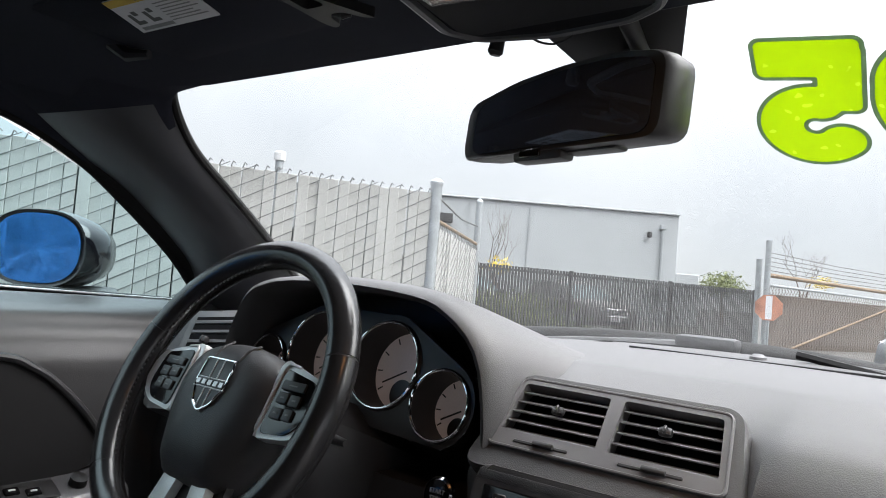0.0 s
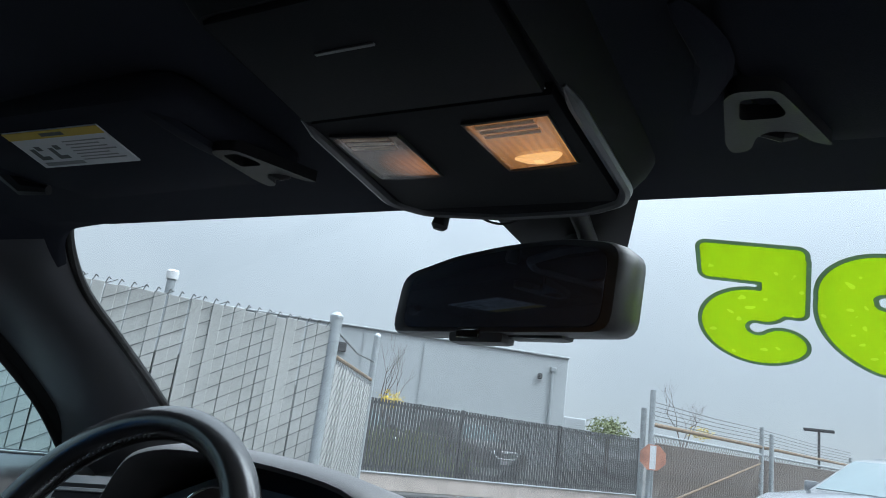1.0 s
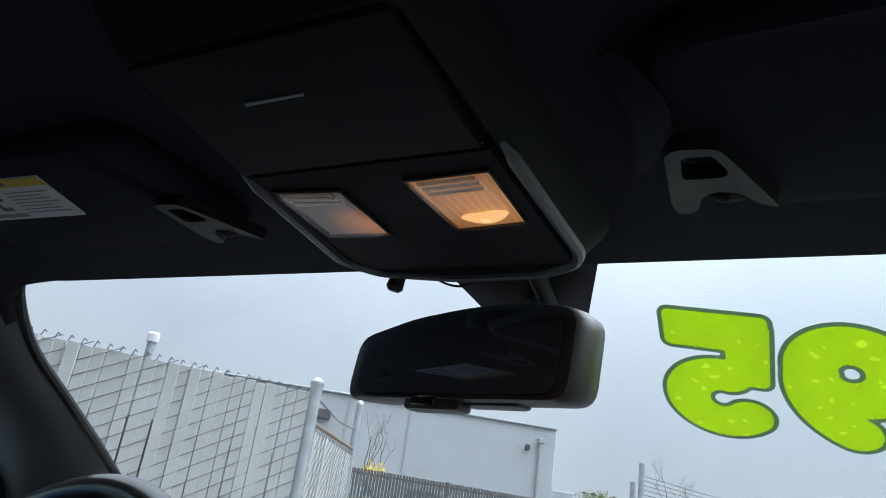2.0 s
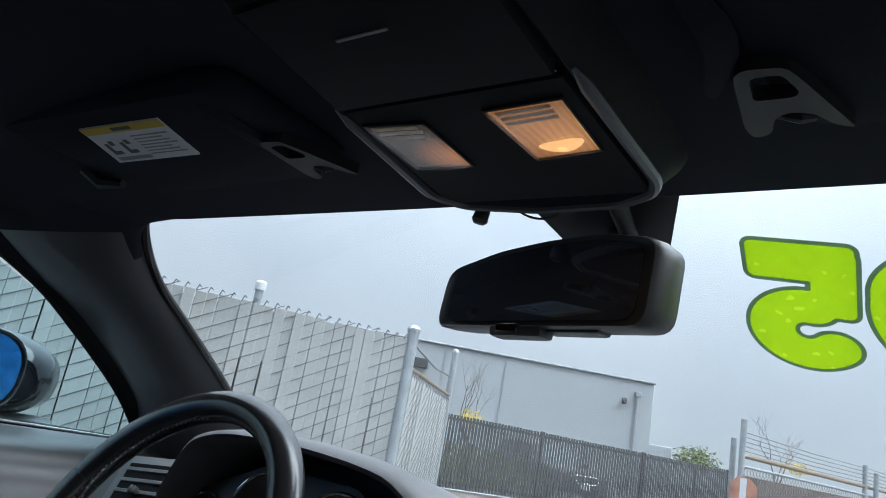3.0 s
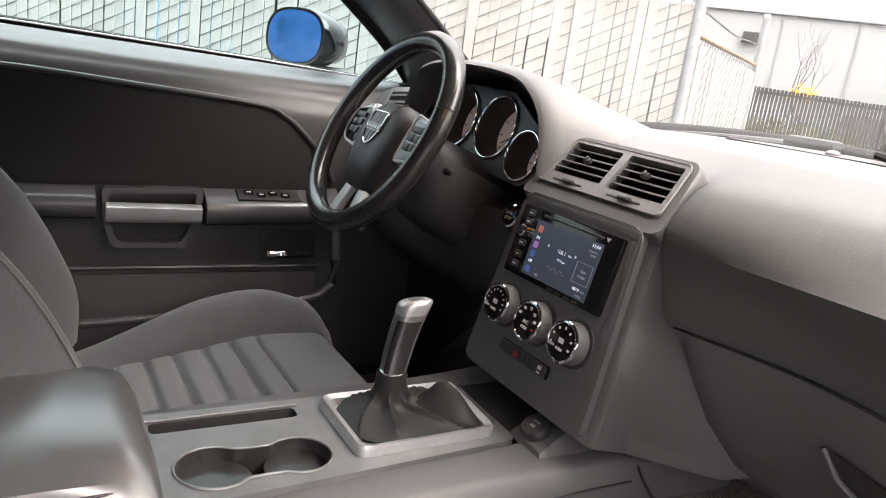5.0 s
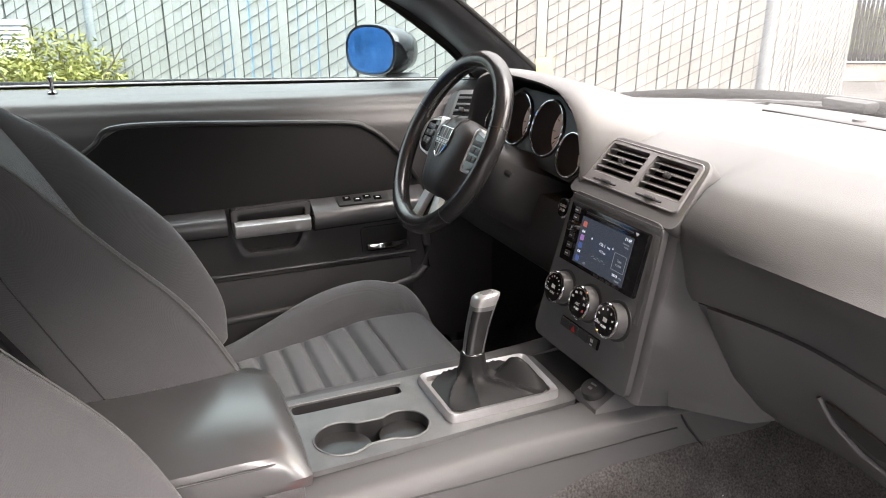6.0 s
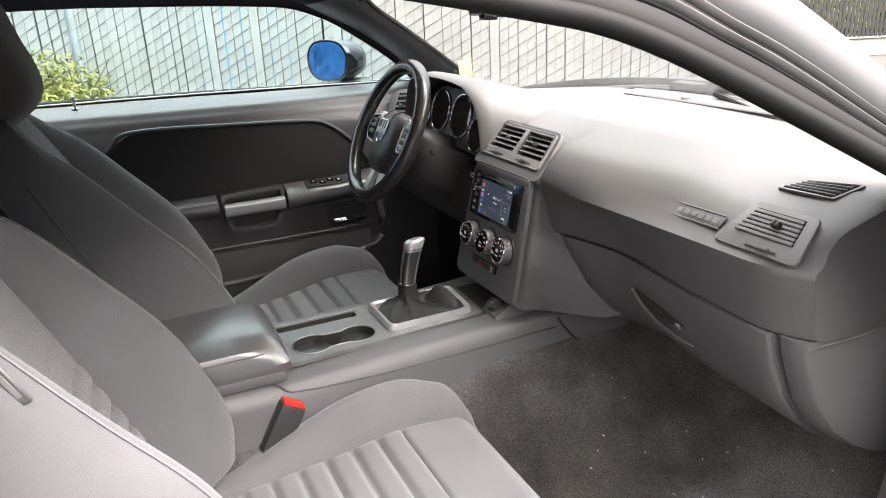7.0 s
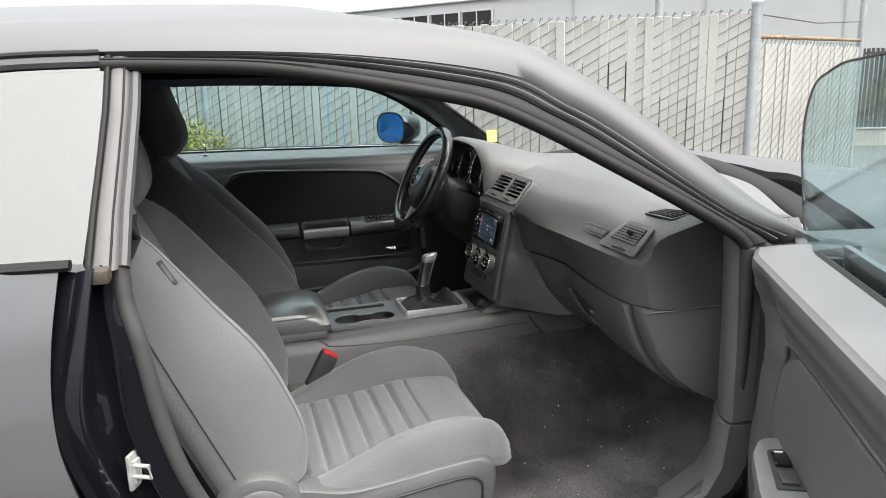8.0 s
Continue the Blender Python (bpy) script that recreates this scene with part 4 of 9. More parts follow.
part("window_frame_seal", tube([(-0.86, 0.80, 1.095), (-0.852, 0.50, 1.108), (-0.845, 0.1, 1.12), (-0.838, -0.45, 1.132)], 0.007, 8), M_RUBBER, car)

# the rest of the body: left side, tail, nose and wheels
part("quarter_panel", sheet(lambda u, v: Vector((-1, 1, 1)) * 0 + Vector((-quarter(u, v).x, quarter(u, v).y, quarter(u, v).z)), 24, 24, 0.02), M_PAINT, car, "dark reflective rear quarter panel")
part("door_outer_skin", sheet(lambda u, v: Vector((-0.905 - 0.045 * math.sin(3.0 * v), -0.36 + 1.28 * u, 0.34 + 0.75 * v)), 16, 14, 0.012), M_PAINT, car, "dark reflective outer door skin")
part("sill_outer", loft([[(-0.84, y, 0.42), (-0.92, y, 0.40), (-0.92, y, 0.25), (-0.84, y, 0.25)] for y in (-0.5, 1.0)]), M_PAINT, car)
part("boot_lid", sheet(lambda u, v: Vector(((1 - 2 * u) * (0.70 - 0.02 * v), -1.66 - 0.82 * v, 1.03 - 0.01 * v - 0.05 * (2 * u - 1) ** 2 + 0.03 * bump(v, 1.0, 0.15))), 20, 12, 0.015), M_PAINT, car, "dark reflective boot lid")
for s in (1, -1):
    part("rear_shoulder", sheet(lambda u, v: Vector((s * (0.69 + 0.22 * (u if s > 0 else 1 - u)), -1.0 - 1.48 * v, 1.10 - 0.09 * v - 0.03 * (u if s > 0 else 1 - u))), 8, 10, 0.012), M_PAINT, car)
    part("rear_corner", loft([[(s * 0.90, -1.90, z), (s * 0.93, -2.0, z), (s * 0.90, -2.42, z), (s * 0.80, -2.50, z), (s * 0.70, -2.46, z), (s * 0.70, -1.9, z)] for z in (0.34, 0.70, 0.98)]), M_PAINT, car, angle=50)
    part("tail_lamp", rbox((s * 0.45, -2.495, 0.86), (0.62, 0.03, 0.13), 0.012), M_RED, car, "wide red tail lamp")
    part("headlamp", lathe([(0.09, 0), (0.085, 0.03), (0.05, 0.045), (0, 0.05)], 24, frame_at((s * 0.60, 2.90, 0.70), (-1, 0, 0), (0, 0, 1))), M_LENS, car, "round headlamp")
    for y in (1.62, -1.42):
        side_m = frame_at((s * 0.80, y, 0.355), (0, s, 0), (0, 0, 1))
        w = part("wheel", lathe([(0.24, -0.115), (0.34, -0.11), (0.355, -0.07), (0.355, 0.07), (0.34, 0.11), (0.245, 0.118), (0.235, 0.09), (0.0, 0.07)], 36, side_m), M_RUBBER, car, "black tyre")
        part("rim", lathe([(0.240, 0.085), (0.236, 0.112), (0.225, 0.112), (0.21, 0.075), (0.05, 0.095), (0.0, 0.098)], 36, side_m), M_DSILV, w, "grey alloy rim")
part("rear_bumper", loft([[(-0.86, y0, z), (-0.5, y0 - 0.05, z), (0.5, y0 - 0.05, z), (0.86, y0, z), (0.86, -2.2, z), (-0.86, -2.2, z)] for z, y0 in ((0.34, -2.42), (0.50, -2.52), (0.70, -2.50), (0.78, -2.46))]), M_PAINT, car, "dark reflective rear bumper", angle=50)
part("rear_panel", rbox((0, -2.46, 0.87), (1.5, 0.06, 0.26), 0.02), M_DARK, car)
part("front_bumper", loft([[(-0.92, y0 - 0.22, z), (-0.6, y0, z), (0.6, y0, z), (0.92, y0 - 0.22, z), (0.92, 2.4, z), (-0.92, 2.4, z)] for z, y0 in ((0.26, 2.90), (0.42, 3.0), (0.58, 3.0), (0.62, 2.96))]), M_PAINT, car, "dark reflective front bumper", angle=50)
part("grille_panel", rbox((0, 2.88, 0.70), (1.62, 0.05, 0.17), 0.02), M_DARK, car, "dark front grille")


# ---- dashboard ----
dash = thing("dashboard", (0, 0.70, 0.90), "charcoal grained dashboard with a pale-lit top and four air vents", "dashboard")
PROFILE = [(1.120, 1.101), (1.00, 1.0975), (0.86, 1.092), (0.795, 1.0905), (0.778, 1.0895), (0.771, 1.0878), (0.745, 1.0790), (0.715, 1.0690), (0.692, 1.0605), (0.675, 1.0505), (0.655, 1.029), (0.636, 1.006), (0.622, 0.996), (0.613, 0.990), (0.609, 0.980), (0.611, 0.95), (0.616, 0.91), (0.622, 0.893), (0.65, 0.885), (0.80, 0.88)]


SWELL = [(0.60, 1.0), (0.69, 1.0), (0.72, 0.7), (0.76, 0.25), (0.80, 0.0), (1.2, 0.0)]


FALL = [(0.0, 0.0), (0.12, 0.008), (0.165, 0.020), (0.25, 0.040), (0.314, 0.045), (0.405, 0.033), (0.50, 0.020), (0.66, 0.009), (0.80, 0.006)]


def fall_back(x):
    """How far the lower dashboard lies ahead of its outer end."""
    return spline(FALL, max(0.0, min(0.8, x)))


def dash_row(x):
    """The dashboard's section at x."""
    ax = abs(x)
    rows = []
    for y, z in PROFILE:
        rear = max(0, (y - 0.80) / 0.325)
        yy = y - 0.42 * max(0, ax - 0.25) ** 2 * rear
        zz = z - 0.10 * ax * ax * rear
        # the upper face swells towards the centre outlets; the lower one falls back beside the stack
        near = max(0.0, min(1.0, (x - 0.112) / 0.010)) * math.exp(-(max(0, x - 0.12) / 0.24) ** 2)
        out = max(0.0, min(1.0, (x - 0.42) / 0.20))
        zz -= 0.026 * out * out * (3 - 2 * out) * max(0.0, min(1.0, (z - 0.99) / 0.095))
        if z > 0.985:
            yy -= 0.034 * near * lerp_list(SWELL, y)[0] * min(1.0, (z - 0.985) / 0.022)
        elif x > 0.1:
            yy += fall_back(x) * min(1.0, (0.985 - z) / 0.022)
        # the nose rounds back at the outer end
        tip = max(0.0, min(1.0, (x - 0.62) / 0.085))
        yy += 0.030 * tip * tip * max(0.0, min(1.0, (1.035 - z) / 0.045)) * (y < 0.70)
        rows.append(Vector((x, yy, zz)))
    return rows


xs = [-0.135 + (0.703 + 0.135) * i / 44 for i in range(45)]
end_ring = [p * 0.985 + Vector((0.709, 0.80, 0.985)) * 0.015 + Vector((0.006, 0, 0)) for p in dash_row(0.703) + [Vector((0.703, 1.10, 0.88))]]
part("pad", loft([dash_row(x) + [Vector((x, 1.10, 0.88))] for x in xs] + [end_ring]), M_DASH, dash, "grained charcoal pad", angle=50)
xs = [-0.76 + (0.76 - 0.135) * i / 24 for i in range(25)]
part("driver_pad", loft([[p for p in dash_row(x) if p.y > 0.72] + [Vector((x, 0.76, 1.0)), Vector((x, 0.80, 0.75)), Vector((x, 1.10, 0.75))] for x in xs]), M_DASH, dash, "grained charcoal pad", angle=50)
part("airbag_mark", joined(*[rbox((0.405 + 0.008 * i, 0.785 + 0.001 * i, 1.0862), (0.005, 0.010, 0.0008), 0) for i in range(5)]), M_PLAS, dash)
part("defroster_slot", rbox((0.10, 1.03, 1.0975), (0.50, 0.018, 0.004), 0.001), M_DARK, dash)
part("sensor_dome", lathe([(0.012, 0), (0.011, 0.005), (0.006, 0.009), (0.0, 0.0095)], 14, Matrix.Translation((0.02, 1.06, 1.0975))), M_PLAS, dash)

# glove box under the pad, with its curved end
GL = [(0.6165, 0.8905), (0.624, 0.86), (0.634, 0.835), (0.655, 0.785), (0.690, 0.735), (0.740, 0.695), (0.80, 0.664), (0.86, 0.650), (0.86, 0.8905)]
def glove_left(z):
    """The lid's curved edge beside the centre stack."""
    return 0.163 + 0.055 * max(0.0, (0.884 - z) / 0.22) ** 1.3


def lid_row(k, inset=0.0):
    row = []
    for y, z in GL:
        x = glove_left(z) + (0.658 - glove_left(z)) * k
        row.append(Vector((x, y + fall_back(x) * (y < 0.82) + inset * 0.004 * (z < 0.883), z)))
    return row


glove = part("glove_box", loft([lid_row(0.0, 1)] + [lid_row(0.010 + 0.98 * k / 16) for k in range(17)] + [lid_row(1.0, 1)]), M_PLAS, dash, "charcoal glove box lid", angle=50)
part("dash_end", loft([[Vector((x, y + d + fall_back(x) * (y < 0.82), z)) for y, z in GL] for x, d in ((0.668, 0.016), (0.673, 0.014), (0.700, 0.022), (0.706, 0.028))]), M_PLAS, dash, "charcoal end panel", angle=50)
part("glove_lining", loft([[Vector((x, y + 0.012 + fall_back(x) * (y < 0.82), z - 0.002)) for y, z in GL] for x in (0.12, 0.25, 0.4, 0.55, 0.66)]), M_PLAS, dash)
part("end_seam", tube([(0.708, 0.648, 0.883), (0.710, 0.72, 0.882), (0.710, 0.84, 0.881)], 0.0014, 6), M_DSILV, dash)
part("end_filler", rbox((0.70, 0.93, 0.86), (0.10, 0.14, 0.36), 0.01), M_PLAS, dash)
# finger recess with its lock
gm = frame_at((0.405, 0.648 + fall_back(0.405), 0.806), (1, -0.11, 0), (0, -0.46, 0.89))
part("finger_recess", prism(rounded([(-0.075, 0.030), (0.068, 0.012), (0.066, -0.026), (0.02, -0.026), (-0.05, -0.004)], 0.012), 0.003, gm, 0.001), M_DARK, glove, "dark finger recess")
part("recess_lip", tube([gm @ Vector(p) for p in ((-0.078, 0.030, 0.003), (-0.062, 0.0, 0.006), (-0.02, -0.022, 0.008), (0.03, -0.031, 0.007), (0.066, -0.030, 0.004))], 0.0035, 8), M_PLAS, glove)
part("lock", lathe([(0.0075, 0), (0.0075, 0.005), (0.005, 0.006), (0, 0.006)], 16, gm @ Matrix.Translation((0.042, 0.0, 0.002))), M_DSILV, glove, "small metal key lock")


def vent(name, m, w, h, skew, slats, knob_x, lever=True, mframe=M_VFRAME, bottom=0.028, mlouvre=None, cover=0.62):
    """An air outlet: sloping frame, louvres, a thumb knob and a shut-off lever, in the plane of m."""
    v = part(name, prism(rounded([(-w / 2 - skew, -h / 2 - bottom), (w / 2 + skew, -h / 2 - bottom), (w / 2, h / 2), (-w / 2, h / 2)], 0.010), 0.004, m, 0.002), mframe, dash, "satin grey vent frame")
    iw, ih, b = w - 0.030, h - 0.024, 0
    # No hollow here: a flat black slab stands for the shade behind the louvres.
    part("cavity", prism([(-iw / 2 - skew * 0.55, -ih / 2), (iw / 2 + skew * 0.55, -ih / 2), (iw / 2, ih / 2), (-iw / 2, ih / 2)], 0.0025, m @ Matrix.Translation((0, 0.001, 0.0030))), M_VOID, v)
    for i in range(slats):
        t = (i + 0.5) / slats
        yy = -ih / 2 + ih * t
        ww = iw + 2 * skew * 0.55 * (1 - t)
        part("louvre", rbox((0, yy, 0.0048), (ww, ih / slats * cover, 0.0050), 0.001, 1, m), mlouvre or M_PLAS, v)
    part("thumb_knob", joined(rbox((knob_x, 0, 0.012), (0.012, 0.010, 0.010), 0.003, 2, m), rbox((knob_x, 0, 0.016), (0.003, 0.009, 0.006), 0.001, 1, m)), M_DARK, v)
    if lever:
        part("lever_slot", rbox((knob_x, -h / 2 - bottom * 0.42, 0.005), (0.050, 0.004, 0.003), 0.001, 1, m), M_DARK, v)
        part("lever", rbox((knob_x + 0.004, -h / 2 - bottom * 0.42, 0.0075), (0.022, 0.006, 0.007), 0.002, 2, m), M_PLAS, v)
    return v


# centre outlets: a sloping pod of two grilles
vy, vz = (0.665 - 0.600), (1.07 - 1.0)
cm = frame_at((0, 0.6335, 1.0365), (1, 0, 0), (0, vy, vz))
pod_o = rounded([(-0.1165, -0.0315), (0.1125, -0.0325), (0.1015, 0.0475), (-0.1085, 0.0500)], 0.009)
pod_h1 = rounded([(-0.1095, -0.0125), (-0.0065, -0.0145), (-0.0105, 0.0425), (-0.1040, 0.0435)], 0.003, 2)
pod_h2 = rounded([(0.0045, -0.0150), (0.1040, -0.0175), (0.0950, 0.0410), (0.0040, 0.0425)], 0.003, 2)
pod = part("vent_pod", holed(pod_o, [pod_h1, pod_h2], 0.018, cm @ Matrix.Translation((0, 0, -0.014))), M_VFRAME, dash, "satin grey housing of the centre vents")
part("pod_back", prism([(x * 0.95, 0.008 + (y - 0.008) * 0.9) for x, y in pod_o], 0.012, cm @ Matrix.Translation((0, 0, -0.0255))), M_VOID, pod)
PS = rounded([(-0.134, -0.056), (0.130, -0.056), (0.108, 0.056), (-0.115, 0.058)], 0.018, 6)
PS_HOLE = [(-0.002 + (x + 0.002) * 1.008, 0.009 + (y - 0.009) * 1.02) for x, y in pod_o]
part("pod_surround", joined(holed(PS, [PS_HOLE], 0.006, cm @ Matrix.Translation((0, 0, -0.0055))), loft([[cm @ Vector((-0.002 + (x + 0.002) * k, y * k, z)) for x, y in PS] for k, z in ((1.0, 0.0004), (1.012, -0.002), (1.02, -0.008), (1.02, -0.045))], cap=False)), M_DASH, pod, "grained pad round the vents", angle=60)
part("pod_edge", tube([cm @ Vector((x, y, 0.0035)) for x, y in pod_o], 0.0016, 6, True), M_VFRAME, pod)
for hole, kx in ((pod_h1, -0.057), (pod_h2, 0.050)):
    x0, x1 = min(p[0] for p in hole), max(p[0] for p in hole)
    y0, y1 = min(p[1] for p in hole), max(p[1] for p in hole)
    mm = cm @ Matrix.Translation((0, 0, 0.001))
    for i in range(5):
        t = (i + 0.5) / 5
        part("louvre", rbox((0, 0, 0), (x1 - x0 - 0.002, 0.0017, 0.013), 0.0005, 1, mm @ Matrix.Translation(((x0 + x1) / 2, y0 + (y1 - y0) * t, -0.0055)) @ pose(0, 0, 0, 40)), M_VFRAME, pod)
    mm = cm @ Matrix.Translation((kx, 0.014, 0.001))
    part("thumb_knob", joined(rbox((0.0, 0.003, 0.003), (0.013, 0.008, 0.007), 0.003, 2, mm), rbox((0, 0.003, 0.007), (0.003, 0.008, 0.005), 0.001, 1, mm)), M_DARK, pod)
    mm = cm @ Matrix.Translation((kx, -0.0245, 0.001))
    part("lever_slot", rbox((-0.002, 0, 0.0030), (0.058, 0.0036, 0.002), 0.0008, 1, mm), M_DARK, pod)
    part("lever", rbox((0.002, 0, 0.005), (0.022, 0.005, 0.006), 0.002, 2, mm), M_DARK, pod)

# passenger outlet, side window outlet and badge on the passenger face
pm = frame_at((0.622, 0.6612, 1.0252), (1, 0, 0), (0, 0.056, 0.045))
vent("passenger_vent", pm, 0.108, 0.066, 0.016, 6, 0.010, bottom=0.012, mlouvre=M_VFRAME, cover=0.80)
dm = frame_at((0.610, 0.763, 1.0600), (1, 0, -0.06), (0, 1, 0.20))
DF = [(-0.046, -0.033), (0.034, -0.018), (0.038, 0.042), (-0.029, 0.010)]
dv = part("side_defroster", prism(rounded(DF, 0.004), 0.004, dm, 0.001), M_PLAS, dash, "slanted four-sided window vent")
# Black slab on the frame, painted for the shaded opening under the louvres.
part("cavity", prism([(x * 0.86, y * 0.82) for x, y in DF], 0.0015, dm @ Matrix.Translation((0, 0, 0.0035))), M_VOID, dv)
for i in range(5):
    t = (i + 0.5) / 5
    a, b = [(Vector(p) * (1 - t) + Vector(q) * t) * 0.88 for p, q in ((DF[0], DF[3]), (DF[1], DF[2]))]
    part("louvre", tube([dm @ Vector((a.x, a.y, 0.0055)), dm @ Vector((b.x, b.y, 0.0055))], 0.0015, 6), M_PLAS, dv)
bmx = frame_at((0.473, 0.6458, 1.0150), (1, 0.012, 0.0), (0, 0.039, 0.047))
bd = part("badge", prism(rounded([(-0.078, -0.011), (0.076, -0.011), (0.080, 0.011), (-0.074, 0.011)], 0.005), 0.004, bmx, 0.001), M_HATCH, dash, "narrow satin badge drawn as plain bars")
part("badge_rim", joined(*[tube([bmx @ Vector(p) for p in ((-0.076, s * 0.0105, 0.004), (0.077, s * 0.0105, 0.004))], 0.0013, 6) for s in (1, -1)]), M_DSILV, bd)
for i in range(10):
    part("bar", rbox((-0.064 + 0.0143 * i, 0, 0.0045), (0.0105, 0.0085, 0.0006), 0.0003, 1, bmx), M_DSILV, bd)

# ---- instrument hood on the driver's side ----
HOOD = [(p.x, p.y) for p in smooth_path([(-0.113, 0.895, 0), (-0.113, 0.98, 0), (-0.116, 1.045, 0), (-0.132, 1.103, 0), (-0.173, 1.139, 0), (-0.221, 1.154, 0), (-0.326, 1.161, 0), (-0.427, 1.159, 0), (-0.482, 1.150, 0), (-0.515, 1.134, 0), (-0.537, 1.10, 0), (-0.553, 1.06, 0), (-0.565, 1.0, 0), (-0.57, 0.90, 0)], 3)]


def hood_ring(y, grow, fall):
    out = []
    for x, z in HOOD:
        cx, cz = -0.335, 1.0
        zz = cz + (z - cz) * (1 + grow)
        zz = zz - fall * max(0, zz - 1.02)
        xx = cx + (x - cx) * (1 + grow + 0.9 * fall * 0.35)
        out.append(Vector((xx, y, zz)))
    return out


outer = [hood_ring(0.612, -0.055, 0), hood_ring(0.606, -0.02, 0), hood_ring(0.612, 0.01, 0), hood_ring(0.64, 0.03, 0.0), hood_ring(0.70, 0.035, 0.10), hood_ring(0.80, 0.04, 0.30), hood_ring(0.92, 0.04, 0.52), hood_ring(1.03, 0.03, 0.72)]
inner = [hood_ring(0.635, -0.07, 0), hood_ring(0.722, -0.11, 0)]
part("hood", loft(inner[::-1] + outer, closed=False), M_DASH, dash, "arched instrument hood", angle=60)
# dark lining, cluster plate and dials
part("cluster_plate", prism([(-0.335 + (x + 0.335) * 0.90, 1.0 + (z - 1.0) * 0.88) for x, z in HOOD], 0.004, frame_at((0, 0.720, 0.0), (1, 0, 0), (0, 0.02, 1))), M_DARK, dash, "matt black instrument panel")
tilt_m = lambda x, y, z: frame_at((x, y, z), (1, 0, 0), (0, 0.26, 0.97))
for gx, gy, gz, r, start in ((-0.203, 0.640, 1.034, 0.039, 0), (-0.296, 0.648, 1.066, 0.052, 1), (-0.412, 0.648, 1.068, 0.052, 1), (-0.505, 0.642, 1.046, 0.034, 0)):
    g = tilt_m(gx, gy, gz)
    d = part("dial", lathe([(r * 1.10, -0.05), (r * 1.10, -0.010), (r * 1.06, -0.002), (r * 0.99, 0.0), (r * 0.98, -0.006), (r * 0.95, -0.048), (0.0, -0.048)], 36, g), M_DARK, dash, "deep round dial")
    part("chrome_ring", tube([g @ Vector((r * 1.0 * math.cos(2 * math.pi * k / 36), r * 1.0 * math.sin(2 * math.pi * k / 36), 0.0)) for k in range(36)], 0.0017, 8, True), M_CHROME, d)
    part("dial_face", lathe([(r * 0.945, -0.0475), (r * 0.945, -0.0462), (0, -0.0462)], 36, g), M_DIAL, d, "grey dial face")
    part("dial_centre", lathe([(r * 0.34, -0.0462), (r * 0.34, -0.0455), (0, -0.0455)], 30, g @ Matrix.Translation((0, -r * 0.52, 0))), M_DARK, d)
    for k in range(9):
        a = radians(215 - 31 * k)
        part("tick", rbox((0, r * 0.82, -0.0458), (0.0016, r * 0.16, 0.0006), 0, 1, g @ pose(0, 0, 0, 0, 0, math.degrees(a) - 90)), M_DARK, d)
    part("needle", rbox((0, r * 0.33, -0.0440), (0.0018, r * 0.75, 0.001), 0, 1, g @ pose(0, 0, 0, 0, 0, 118)), M_DARK, d)
# shroud that ties the four dials together
pts = []
for gx, gz, r, a0, a1 in ((-0.203, 1.034, 0.047, -70, 60), (-0.296, 1.066, 0.060, 70, 100), (-0.412, 1.068, 0.060, 80, 110), (-0.505, 1.046, 0.042, 120, 250)):
    for k in range(7):
        a = radians(a0 + (a1 - a0) * k / 6)
        pts.append((gx + r * math.cos(a), gz + r * math.sin(a)))
sm0 = frame_at((0, 0.6438, 1.05), (1, 0, 0), (0, 0.26, 0.97))
flat_pts = [(x, (z - 1.05) / 0.966) for x, z in pts]
rounds = [[(gx + r * math.cos(2 * math.pi * k / 32), (gz - 1.05) / 0.966 + r * math.sin(2 * math.pi * k / 32)) for k in range(32)] for gx, gz, r in ((-0.203, 1.034, 0.040), (-0.296, 1.066, 0.0535), (-0.412, 1.068, 0.0535), (-0.505, 1.046, 0.035))]
part("dial_shroud", holed(flat_pts, rounds, 0.012, sm0 @ Matrix.Translation((0, 0, -0.015))), M_DARK, dash, "black dial surround")

# lower driver panel, column shroud, start button
part("driver_lower", loft([[Vector((x, 0.632, 0.945)), Vector((x, 0.618, 0.90)), Vector((x, 0.622, 0.84)), Vector((x, 0.64, 0.80)), Vector((x, 0.72, 0.74)), Vector((x, 0.80, 0.74)), Vector((x, 0.80, 0.945))] for x in (-0.74, -0.64, -0.40, -0.13, -0.118)]), M_KNEE, dash, "black knee panel", angle=50)
part("column_shroud", loft([[Vector((-0.384 + a * w, y + 0.016, z + b * h)) for a, b in ((-1, -0.6), (-0.6, -1), (0.6, -1), (1, -0.6), (1, 0.6), (0.6, 1), (-0.6, 1), (-1, 0.6))] for y, z, w, h in ((0.515, 0.985, 0.055, 0.055), (0.55, 0.965, 0.085, 0.075), (0.62, 0.93, 0.105, 0.085), (0.70, 0.90, 0.105, 0.08))]), M_KNEE, dash, "black steering column shroud", angle=50)
stm = frame_at((-0.178, 0.622, 0.946), (1, 0, 0), (0, 0.25, 0.97))
sb = part("start_button", lathe([(0.0185, -0.004), (0.0185, 0.003), (0.016, 0.005), (0.0155, 0.003), (0.0, 0.0035)], 28, stm), M_CHROME, dash, "round start-stop button with a chrome rim")
part("button_face", lathe([(0.0152, 0.0), (0.0150, 0.0045), (0.013, 0.005), (0, 0.005)], 28, stm), M_GLOSS, sb)
for k, wd in enumerate(("START", "STOP")):
    text_part("button_word", wd, 0.0068, stm @ Matrix.Translation((0, 0.003 - 0.0075 * k, 0.0052)), M_WHITEP, sb)
# driver's outer vent
ov = frame_at((-0.616, 0.630, 1.055), (0.98, 0.12, 0.10), (0.18, 0.45, 0.90))
